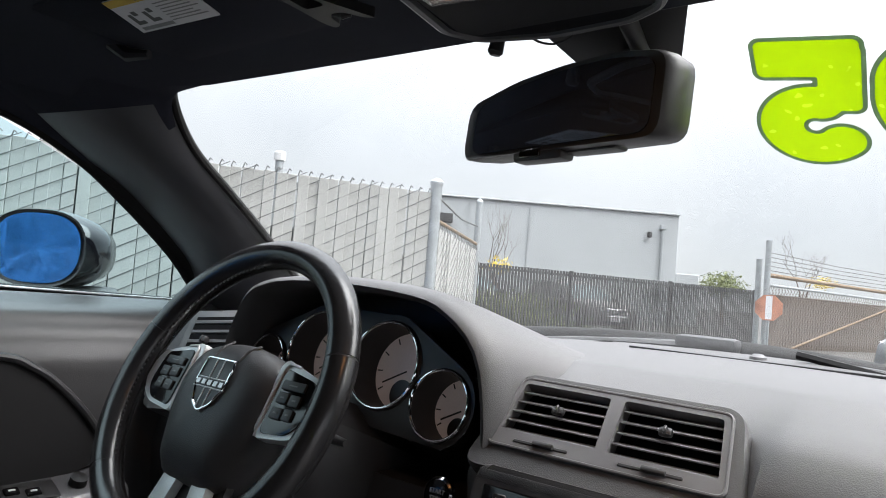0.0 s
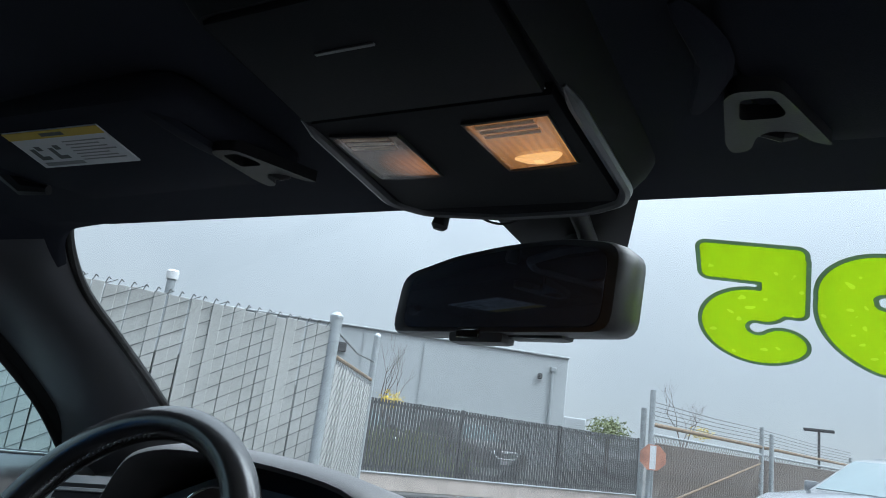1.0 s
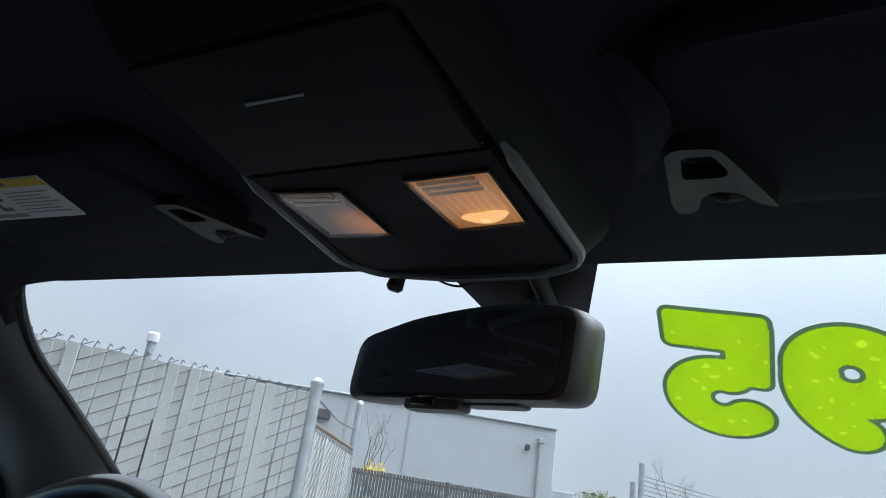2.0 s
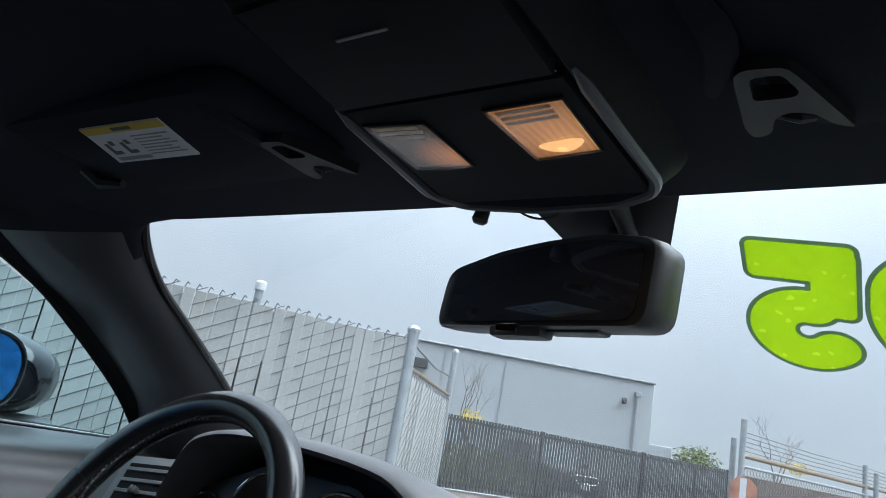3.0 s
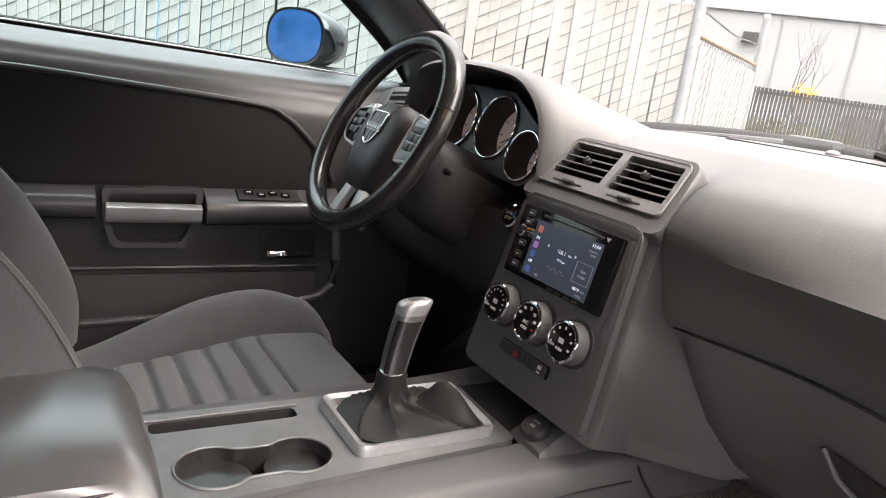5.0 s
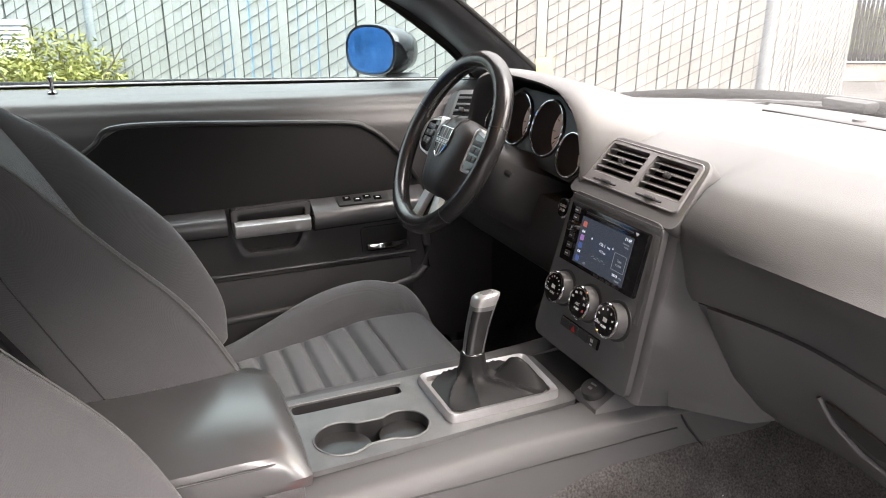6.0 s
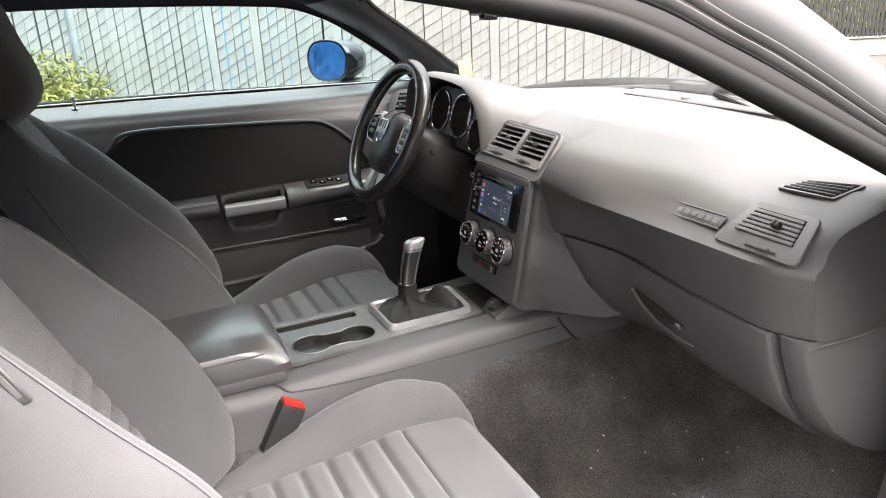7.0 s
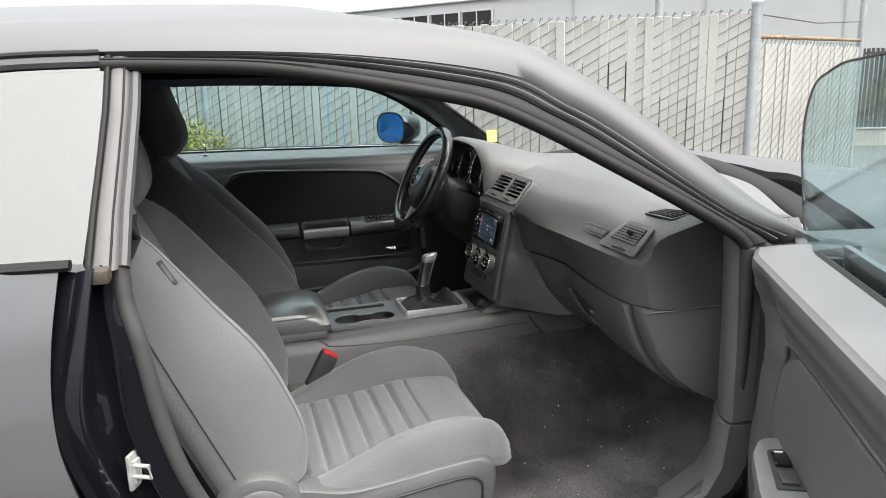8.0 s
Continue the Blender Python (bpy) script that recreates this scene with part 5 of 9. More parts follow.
vent("driver_vent", ov, 0.112, 0.100, 0.002, 5, 0.0, False, bottom=0.004, mlouvre=M_PLAS, cover=0.36)
part("driver_vent_pod", prism(rounded(quad(0.150, 0.150), 0.02), 0.10, ov @ Matrix.Translation((-0.022, -0.026, -0.1010)), 0.008), M_DASH, dash, "grained pad round the outer vent")

# ---- centre stack ----
def stack_row(z):
    t = (0.997 - z) / (0.997 - 0.768)
    return 0.604 - 0.051 * t, 0.113 + 0.014 * t


stack = thing("center_stack", (0, 0.58, 0.77), "charcoal centre stack with radio, three climate knobs and switches", "centre stack")
FLANK = [(0.66, 0.232, 0.735), (0.70, 0.216, 0.712), (0.735, 0.203, 0.692), (0.78, 0.188, 0.670), (0.82, 0.174, 0.657), (0.862, 0.158, 0.645), (0.884, 0.142, 0.638), (0.91, 0.134, 0.634), (1.0, 0.128, 0.632)]
body = []
FOOT = (0.742, 0.742, 0.742, 0.722, 0.718, 0.718, 0.718, 0.742)   # lower edge: front, flank, back
for k in range(19):
    ring = []
    for q, foot in enumerate(FOOT):
        z = 1.0 - (1.0 - foot) * k / 18
        y, w = stack_row(z)
        a = Vector((w + 0.010, y + 0.010, z))
        c = Vector((spline([(r[0], r[1]) for r in FLANK], z), spline([(r[0], r[2]) for r in FLANK], z), z))
        low = max(0.0, 0.86 - z) / 0.138
        mid = a * 0.6 + c * 0.4 + Vector((-0.003 - 0.034 * low, 0.004 + 0.004 * low, 0))
        ring.append((Vector((-w - 0.008, y + 0.006, z)), Vector((w + 0.002, y + 0.005, z)), a, mid, c, Vector((c.x + 0.02, 0.80, z)), Vector((-w - 0.06, 0.80, z)), Vector((-w - 0.022, y + 0.03, z)))[q])
    body.append(ring)
part("stack_body", loft(body), M_STACK, stack, "charcoal stack housing", angle=50)
km = frame_at((0, 0.5785, 0.8825), (1, 0, 0), (0, 0.051, 0.229))
# panel coordinates: x across, y up the slope
face = rounded([(-0.1285, -0.138), (-0.113, 0.117), (0.113, 0.117), (0.1285, -0.138)][::-1], 0.016)
panel = part("stack_panel", prism(face[::-1], 0.010, km, 0.004), M_STACK, stack, "smooth charcoal panel")
rail = [(-0.1250, -0.126)] + [q for q in rounded([(-0.1265, -0.138), (-0.1115, 0.1155), (0.1115, 0.1155), (0.1265, -0.138)], 0.014) if q[1] > 0] + [(0.1250, -0.126)]
edge = [km @ Vector((x, y, 0.0085)) for x, y in rail]
part("panel_piping", tube(edge, 0.0010, 6), M_STITCH, panel)
part("texture_strip", prism(rounded([(-0.100, -0.072), (0.100, -0.072), (0.094, -0.060), (-0.094, -0.060)], 0.004), 0.0108, km, 0.0004), M_HATCH, panel, "patterned trim strip")
for pts in ([(-0.110, 0.112), (-0.109, 0.103), (0.109, 0.103), (0.110, 0.112)], [(0.100, 0.10), (0.105, -0.03), (0.114, -0.03), (0.110, 0.10)]):
    part("texture_strip", prism(pts[::-1], 0.0108, km, 0.0003), M_HATCH, panel)

# climate knobs
for i, (kx, big) in enumerate(((-0.071, 0), (0.0, 1), (0.071, 2))):
    m = km @ Matrix.Translation((kx, -0.040, 0.010))
    part("knob_well", lathe([(0.0315, 0.0), (0.031, 0.0015), (0.027, 0.002), (0.0, 0.002)], 30, m), M_DARK, stack)
    k = part("climate_knob", lathe([(0.0268, 0.0), (0.0264, 0.016), (0.0245, 0.020), (0.0, 0.020)], 32, m), M_STACK, stack, "black climate knob with a chrome rim")
    part("knob_rim", tube([m @ Vector((0.0243 * math.cos(2 * math.pi * q / 32), 0.0243 * math.sin(2 * math.pi * q / 32), 0.0205)) for q in range(32)], 0.0024, 8, True), M_CHROME, k)
    part("knob_cap", lathe([(0.0225, 0.019), (0.022, 0.022), (0.0, 0.0225)], 30, m), M_GLOSS, k)
    top = m @ Matrix.Translation((0, 0, 0.0228))
    if i == 1:
        for a, wd in ((158, "60"), (122, "66"), (82, "72"), (42, "78"), (8, "84")):
            text_part("number", wd, 0.0055, top @ Matrix.Translation((0.0168 * math.cos(radians(a)), 0.0168 * math.sin(radians(a)), 0)), M_WHITEP, k)
        text_part("word", "A/C", 0.0065, top @ Matrix.Translation((0, -0.002, 0)), M_WHITEP, k)
        part("hot_dot", lathe([(0.0022, 0), (0.002, 0.0004), (0, 0.0004)], 10, top @ Matrix.Translation((0.016, -0.008, 0))), M_RED, k)
    else:
        for a in range(-20, 201, 36 if i else 24):
            part("mark", rbox((0.0172, 0, 0), (0.0032 if i else 0.0024, 0.0026 if i else 0.0014, 0.0005), 0, 1, top @ pose(0, 0, 0, 0, 0, a)), M_WHITEP, k)
        text_part("word", "AUTO", 0.0042, top @ Matrix.Translation((-0.0155, -0.008, 0)), M_WHITEP, k)
        part("mark", rbox((0, 0.001, 0), (0.009, 0.006, 0.0005), 0.0, 1, top), M_WHITEP, k)
    text_part("word", "PUSH", 0.005, top @ Matrix.Translation((0, -0.0095, 0)), M_WHITEP, k)
# switch row
hz = part("switch_row", rbox((-0.004, -0.090, 0.010), (0.104, 0.017, 0.006), 0.002, 2, km), M_GLOSS, stack, "black switch row with a red hazard triangle")
for q in range(4):
    part("switch", rbox((-0.041 + 0.0248 * q, -0.090, 0.0135), (0.0236, 0.0145, 0.003), 0.001, 1, km), M_DARK, hz)
part("hazard_triangle", prism([(-0.0055, -0.0045), (0.0055, -0.0045), (0, 0.0055)], 0.0006, km @ Matrix.Translation((-0.016, -0.090, 0.0152))), M_RED, hz)
part("mark", joined(rbox((0.034, -0.088, 0.0153), (0.007, 0.005, 0.0005), 0, 1, km), rbox((0.034, -0.0945, 0.0153), (0.006, 0.002, 0.0005), 0, 1, km)), M_WHITEP, hz)

# ---- radio ----
radio = thing("car_radio", km @ Vector((0, 0.06, 0.01)), "black double-height touchscreen radio tuned to an FM station, lit", "radio")
rm = km @ Matrix.Translation((0.0, 0.051, 0.010))
part("radio_body", rbox((-0.003, 0, 0.002), (0.193, 0.096, 0.008), 0.002, 2, rm), M_GLOSS, radio, "gloss black face")
part("right_wing", rbox((0.086, 0, 0.005), (0.018, 0.094, 0.010), 0.003, 2, rm @ pose(0, 0, 0, 0, 4, 0)), M_GLOSS, radio)
scr = part("display", prism(quad(0.128, 0.074), 0.0015, rm @ Matrix.Translation((0.004, -0.0035, 0.0062))), M_SCREEN, radio, "lit blue-grey display")
sm = rm @ Matrix.Translation((0.004, -0.0035, 0.0079))
M_TXT = glow("display_white", (0.6, 0.68, 0.8), 0.34)
M_BLU = glow("display_blue", (0.05, 0.10, 0.32), 0.26)
M_PUR = glow("display_violet", (0.30, 0.16, 0.45), 0.26)
M_ORG = glow("display_red", (0.42, 0.12, 0.10), 0.26)
M_DIMW = glow("display_grey", (0.20, 0.23, 0.28), 0.26)
M_PANEL = glow("display_panel", (0.035, 0.05, 0.085), 0.25)
for wd, x, y, sz, mt in (("106.1", 0.000, 0.008, 0.0075, M_TXT), ("MHz", 0.0165, 0.0075, 0.004, M_TXT), ("PS:Type", 0.004, -0.0025, 0.0048, M_TXT), ("11:44", 0.0535, 0.0315, 0.0068, M_TXT), ("FM", -0.053, 0.014, 0.0055, M_TXT), ("Off", -0.053, -0.018, 0.0055, M_TXT), ("EQ", -0.033, -0.032, 0.0045, M_DIMW), ("Type", 0.0465, -0.003, 0.005, M_DIMW), ("P.CH4", 0.0465, -0.010, 0.005, M_DIMW), ("107.9", 0.044, -0.026, 0.0058, M_TXT), ("MHz", 0.057, -0.0265, 0.0034, M_DIMW), ("P.CH5", 0.052, -0.033, 0.004, M_DIMW), ("Memories", 0.0515, 0.0245, 0.0036, M_DIMW), ("P.CH3", 0.0535, 0.0195, 0.0036, M_DIMW)):
    text_part("screen_text", wd, sz, sm @ Matrix.Translation((x, y, 0)), mt, scr)
for y, mt in ((0.026, M_ORG), (0.0045, M_PUR), (-0.008, M_BLU), (-0.029, M_BLU)):
    part("icon", prism(rounded(quad(0.0095, 0.009), 0.002), 0.0004, sm @ Matrix.Translation((-0.053, y, 0))), mt, scr)
part("station_panel", prism(quad(0.055, 0.021), 0.0003, sm @ Matrix.Translation((0.004, 0.003, 0))), M_PANEL, scr)
part("preset_frame", joined(*[rbox(c, s, 0, 1, sm) for c, s in (((0.0465, 0.007, 0.0002), (0.029, 0.0007, 0.0004)), ((0.0465, -0.0185, 0.0002), (0.029, 0.0007, 0.0004)), ((0.0322, -0.0058, 0.0002), (0.0007, 0.0255, 0.0004)), ((0.0608, -0.0058, 0.0002), (0.0007, 0.0255, 0.0004)))]), M_DIMW, scr)
part("signal_line", joined(*[rbox((-0.018 + 0.0036 * k, -0.016 + 0.0018 * math.sin(k * 1.9), 0.0002), (0.003, 0.0009, 0.0004), 0, 1, sm) for k in range(10)]), M_DIMW, scr)
for x in (-0.030, 0.028):
    part("seek_arrow", prism([(-0.003, -0.002), (0.0, 0), (-0.003, 0.002)], 0.0004, sm @ Matrix.Translation((x, 0.010, 0)) @ pose(0, 0, 0, 0, 0, 180 if x < 0 else 0)), M_TXT, scr)
part("disc_slot", rbox((0.004, 0.0405, 0.0062), (0.118, 0.0032, 0.002), 0.001, 1, rm), M_DARK, radio)
for y in (0.038, 0.026, -0.004, -0.020, -0.034):
    part("radio_button", rbox((-0.079, y, 0.0065), (0.014, 0.009, 0.003), 0.001, 1, rm), M_DARK, radio)
    part("button_mark", rbox((-0.079, y, 0.0083), (0.007, 0.0016, 0.0004), 0, 1, rm), M_WHITEP, radio)
part("volume_knob", lathe([(0.0085, 0), (0.0082, 0.009), (0.0065, 0.0105), (0, 0.0105)], 20, rm @ Matrix.Translation((-0.079, 0.012, 0.006))), M_CHROME, radio, "small chrome volume knob")
for x in (0.004, 0.02, 0.036, 0.052):
    part("front_button", rbox((x, -0.0445, 0.0062), (0.012, 0.0032, 0.002), 0.0008, 1, rm), M_DARK, radio)
part("eject_mark", prism([(-0.004, 0.002), (0, -0.003), (0.004, 0.002)], 0.0005, rm @ Matrix.Translation((0.071, 0.041, 0.0062))), M_WHITEP, radio)

# ---- steering wheel ----
wu = Vector((0, 0.455, 0.89)).normalized()
wc = Vector((-0.3845, 0.487, 1.0365))
wn = Vector((0, -wu.z, wu.y))
wheel = thing("steering_wheel", wc, "black leather steering wheel with silver spokes and a shield badge", "steering wheel")
wm = frame_at(wc, (1, 0, 0), wu)   # z of this frame faces the driver
def rim_pts(a0, a1, n, r=0.1665):
    return [wm @ Vector((r * math.cos(radians(a0 + (a1 - a0) * k / n)), r * math.sin(radians(a0 + (a1 - a0) * k / n)), 0.0)) for k in range(n + 1)]


for a0, a1 in ((18, 162), (162, 225), (225, 315), (315, 378)):
    part("rim", tube(rim_pts(a0 + 0.3, a1 - 0.3, max(8, int((a1 - a0) / 4))), 0.0175, 14, up=wn), M_LEATHER, wheel, "smooth black leather rim section")
for a in (18, 162, 225, 315):
    part("rim_seam", tube(rim_pts(a - 0.25, a + 0.25, 2), 0.0170, 14, up=wn), M_DARK, wheel)
for a0, a1 in ((100, 160), (165, 222)):
    for k in range(26):
        a = a0 + (a1 - a0) * k / 25
        p = wm @ Vector((0.150 * math.cos(radians(a)), 0.150 * math.sin(radians(a)), 0.004))
        part("stitch", rbox((0, 0, 0), (0.002, 0.006, 0.0015), 0, 1, Matrix.Translation(p) @ wm.to_3x3().to_4x4() @ pose(0, 0, 0, 0, 0, a + 55)), M_DARK, wheel)
hm = wm @ Matrix.Translation((0, -0.004, -0.022))   # the hub is dished below the rim
HUB = rounded([(-0.062, 0.048), (-0.025, 0.060), (0.025, 0.060), (0.062, 0.048), (0.080, 0.018), (0.076, -0.03), (0.047, -0.100), (-0.047, -0.100), (-0.076, -0.03), (-0.080, 0.018)], 0.02)
hub = part("hub", loft([[hm @ Vector((x * k, y * k, z)) for x, y in HUB] for k, z in ((0.80, -0.055), (0.96, -0.03), (1.0, -0.008), (0.97, 0.010), (0.86, 0.022), (0.6, 0.030), (0.2, 0.033))]), M_COVER, wheel, "grained dark airbag cover", angle=60)
for s in (-1, 1):
    part("hub_crease", tube([hm @ Vector((s * 0.024, 0.058, 0.013)), hm @ Vector((s * 0.022, 0.046, 0.0255)), hm @ Vector((s * 0.022, 0.032, 0.0305))], 0.0018, 6), M_COVER, hub)
    sp_out = rounded([(s * 0.070, 0.052), (s * 0.128, 0.036), (s * 0.152, 0.028), (s * 0.152, -0.012), (s * 0.125, -0.030), (s * 0.072, -0.036)], 0.010)
    if s < 0:
        sp_out = sp_out[::-1]
    spk = part("side_spoke", prism(sp_out, 0.016, hm @ Matrix.Translation((0, 0, -0.002)), 0.005), M_SPOKE, wheel, "silver spoke with switches")
    well = rounded([(s * 0.083, 0.040), (s * 0.132, 0.031), (s * 0.136, -0.010), (s * 0.121, -0.026), (s * 0.083, -0.030)], 0.007)
    part("switch_well", prism(well if s > 0 else well[::-1], 0.0035, hm @ Matrix.Translation((0, 0, 0.0125)), 0.001), M_GLOSS, spk)
    for bx, by, bw, bh in ((0.106, 0.0225, 0.034, 0.010), (0.0975, 0.009, 0.0155, 0.012), (0.1155, 0.008, 0.0155, 0.012), (0.0975, -0.0075, 0.0155, 0.012), (0.1145, -0.007, 0.013, 0.012)):
        part("switch", rbox((s * bx, by, 0.0170), (bw, bh, 0.004), 0.0015, 2, hm), M_DARK, spk)
        part("switch_mark", rbox((s * bx, by, 0.0192), (bw * 0.35, bh * 0.14, 0.0004), 0, 1, hm), M_STITCH, spk)
    part("spoke_piping", tube(smooth_path([hm @ Vector((s * 0.100, 0.0435, 0.0135)), hm @ Vector((s * 0.082, 0.044, 0.0145)), hm @ Vector((s * 0.0775, 0.026, 0.0155)), hm @ Vector((s * 0.0765, -0.006, 0.0150)), hm @ Vector((s * 0.0765, -0.034, 0.0125))], 5), 0.0018, 8), M_SPOKE, spk)
    low = [(s * 0.012, -0.090), (s * 0.038, -0.090), (s * 0.049, -0.152), (s * 0.023, -0.158)]
    part("lower_spoke", prism(low if s < 0 else low[::-1], 0.012, hm @ Matrix.Translation((0, 0, -0.004)), 0.004), M_SPOKE, wheel, "satin silver lower spoke")
part("lower_spoke_back", prism([(-0.05, -0.07), (-0.056, -0.152), (0.056, -0.152), (0.05, -0.07)], 0.01, hm @ Matrix.Translation((0, 0, -0.016))), M_DARK, wheel)
SH = [(-0.024, 0.028), (0.024, 0.028), (0.0255, 0.0), (0.015, -0.022), (0.0, -0.031), (-0.015, -0.022), (-0.0255, 0.0)]
bg = hm @ Matrix.Translation((0, 0.002, 0.0325))
badge = part("shield_badge", prism(rounded(SH, 0.004), 0.002, bg, 0.0005), M_DARK, hub, "chrome shield badge with plain bars")
part("shield_rim", tube([bg @ Vector((x, y, 0.002)) for x, y in rounded(SH, 0.004)], 0.0014, 6, True), M_CHROME, badge)
part("shield_cross", joined(*[rbox(c, s, 0.0006, 1, bg) for c, s in (((-0.0065, 0.017, 0.002), (0.0018, 0.024, 0.002)), ((0.0065, 0.017, 0.002), (0.0018, 0.024, 0.002)), ((-0.0055, -0.016, 0.002), (0.0018, 0.024, 0.002)), ((0.0055, -0.016, 0.002), (0.0018, 0.024, 0.002)), ((0, 0.0052, 0.0022), (0.053, 0.0016, 0.002)), ((0, -0.0052, 0.0022), (0.053, 0.0016, 0.002)))]), M_SILVER, badge)
part("shield_bar", joined(*[rbox((-0.02 + 0.01 * k, 0.0, 0.0037), (0.006, 0.0055, 0.0006), 0, 1, bg) for k in range(5)]), M_SILVER, badge)
part("column_collar", lathe([(0.045, -0.10), (0.05, -0.05), (0.045, -0.03), (0.0, -0.03)], 24, wm), M_DARK, wheel)
stalk = thing("wiper_stalk", (-0.25, 0.56, 1.0), "black column stalk behind the wheel", "stalk")
part("stalk", tube([(-0.32, 0.575, 0.985), (-0.285, 0.565, 0.99), (-0.255, 0.556, 0.992)], [0.005, 0.006, 0.004], 10), M_DARK, stalk)
stalk2 = thing("signal_stalk", (-0.50, 0.56, 1.0), "black column stalk behind the wheel", "stalk")
part("stalk", tube([(-0.43, 0.56, 0.985), (-0.485, 0.545, 0.995), (-0.53, 0.535, 1.0)], [0.008, 0.010, 0.008], 10), M_DARK, stalk2)

# ---- centre console ----
con = thing("center_console", (-0.03, 0.30, 0.45), "charcoal centre console with silver cup-holder plate", "console")
CY = [(-0.42, 0.70, 0), (0.08, 0.695, 0), (0.30, 0.700, 0), (0.46, 0.703, 0.003), (0.52, 0.706, 0.009), (0.60, 0.712, 0.021), (0.64, 0.714, 0.028), (0.70, 0.714, 0.040), (0.82, 0.714, 0.058)]
rings = []
for y, z, e in CY:
    rings.append([Vector((-0.20, y, 0.45)), Vector((-0.185, y, z - 0.035)), Vector((-0.172, y, z - 0.006)), Vector((-0.160, y, z)), Vector((-0.118, y, z)), Vector((-0.116, y, z - 0.09)), Vector((0.046, y, z - 0.09)), Vector((0.048, y, z)), Vector((0.095 + e, y, z)), Vector((0.107 + e, y, z - 0.006)), Vector((0.118 + 0.5 * e, y, z - 0.035)), Vector((0.132 - 0.1 * e, y, 0.45))])
part("console_body", loft(rings), M_PLAS, con, "charcoal plastic body", angle=50)
part("side_line", tube(smooth_path([(0.1045, 0.058, 0.700), (0.1085, 0.068, 0.693), (0.1125, 0.082, 0.681), (0.1140, 0.105, 0.677), (0.1155, 0.175, 0.672), (0.1160, 0.28, 0.669), (0.1170, 0.407, 0.670), (0.1215, 0.52, 0.673), (0.1270, 0.58, 0.678), (0.1325, 0.640, 0.681)], 4), 0.0017, 6), M_DARK, con)
part("end_line", tube([(0.098, 0.626, 0.7145), (0.123, 0.632, 0.7130), (0.1335, 0.643, 0.704), (0.1360, 0.656, 0.682), (0.1375, 0.678, 0.655), (0.1385, 0.70, 0.63)], 0.0022, 6), M_DARK, con, "dark joint before the end panel")
# plate with two cups
plate_o = rounded([(-0.130, 0.095), (0.061, 0.095), (0.050, 0.330), (0.040, 0.524), (-0.120, 0.530), (-0.130, 0.330)], 0.014)
CUPS = ((0.160, 0.041), (0.252, 0.037))
neck = []
for k in range(-56, 57):
    a = radians(k * 2.5)
    neck.append((CUPS[1][1] * math.sin(a), CUPS[1][0] + CUPS[1][1] * math.cos(a)))
for k in range(-56, 57):
    a = radians(180 + k * 2.5)
    neck.append((CUPS[0][1] * math.sin(a), CUPS[0][0] + CUPS[0][1] * math.cos(a)))
neck = [(x, y) for x, y in neck if abs(x) > 0.027 or abs(y - 0.208) > 0.03][::3]
for _ in range(3):
    neck = [((1 - q) * a[0] + q * b[0], (1 - q) * a[1] + q * b[1]) for a, b in zip(neck, neck[1:] + neck[:1]) for q in (0.25, 0.75)][:: 1 if len(neck) < 120 else 2]
slot = rounded([(-0.108, 0.108), (-0.084, 0.108), (-0.084, 0.280), (-0.108, 0.280)], 0.008)
part("console_plate", holed(plate_o, [neck, slot, rounded([(-0.102, 0.321), (0.020, 0.321), (0.018, 0.494), (-0.102, 0.503)], 0.01)], 0.008, Matrix.Translation((0, 0, 0.699))), M_DSILV, con, "textured silver-grey console plate")
part("cup_wall", loft([[(x, y, 0.7085) for x, y in neck], [(x * 0.99, 0.206 + (y - 0.206) * 0.99, 0.700) for x, y in neck], [(x * 0.90, 0.206 + (y - 0.206) * 0.95, 0.625) for x, y in neck]], cap=False), M_WELL, con, "dark cup well", angle=60)
part("cup_rim", tube([(x, y, 0.7075) for x, y in neck], 0.0018, 6, True), M_DSILV, con)
for cy, r in CUPS:
    part("cup_liner", lathe([(r * 1.0, -0.012), (r * 0.955, -0.014), (r * 0.95, -0.022), (r * 0.915, -0.023), (r * 0.90, -0.040), (r * 0.86, -0.041), (r * 0.84, -0.070), (r * 0.70, -0.071), (r * 0.69, -0.068), (r * 0.64, -0.068), (r * 0.63, -0.072), (0, -0.073)], 32, Matrix.Translation((0.0, cy, 0.703))), M_WELL, con, "stepped rubber cup liner")
part("pen_tray", loft([[(x, y, 0.7065) for x, y in slot], [(-0.096 + (x + 0.096) * 0.9, y, 0.69) for x, y in slot], [(-0.096, 0.194, 0.689) for x, y in slot]], cap=False), M_DARK, con, "narrow dark tray")
part("slot_lip", tube([(-0.111, 0.10, 0.709), (-0.111, 0.285, 0.709)], 0.0020, 8), M_DSILV, con)
# armrest
lid = part("armrest", loft([[Vector((x, y, z)) for x, z in ((-0.155, z0), (-0.165, z0 + 0.02), (-0.150, z0 + 0.050 + d), (-0.10, z0 + 0.062 + d), (0.04, z0 + 0.062 + d), (0.092, z0 + 0.050 + d), (0.106, z0 + 0.02), (0.098, z0))] for y, z0, d in ((-0.34, 0.715, 0.0), (-0.2, 0.715, 0.002), (0.0, 0.715, 0.002), (0.06, 0.715, 0.0), (0.085, 0.716, -0.012), (0.094, 0.718, -0.030))]), M_ARM, con, "padded black leather armrest", angle=50)
part("armrest_base", rbox((-0.03, -0.13, 0.708), (0.262, 0.43, 0.022), 0.006), M_PLAS, con)
part("armrest_seam", tube([(0.099, -0.32, 0.759), (0.099, 0.03, 0.759), (0.090, 0.075, 0.755), (0.03, 0.087, 0.760), (-0.10, 0.087, 0.760)], 0.0014, 6), M_DARK, lid)
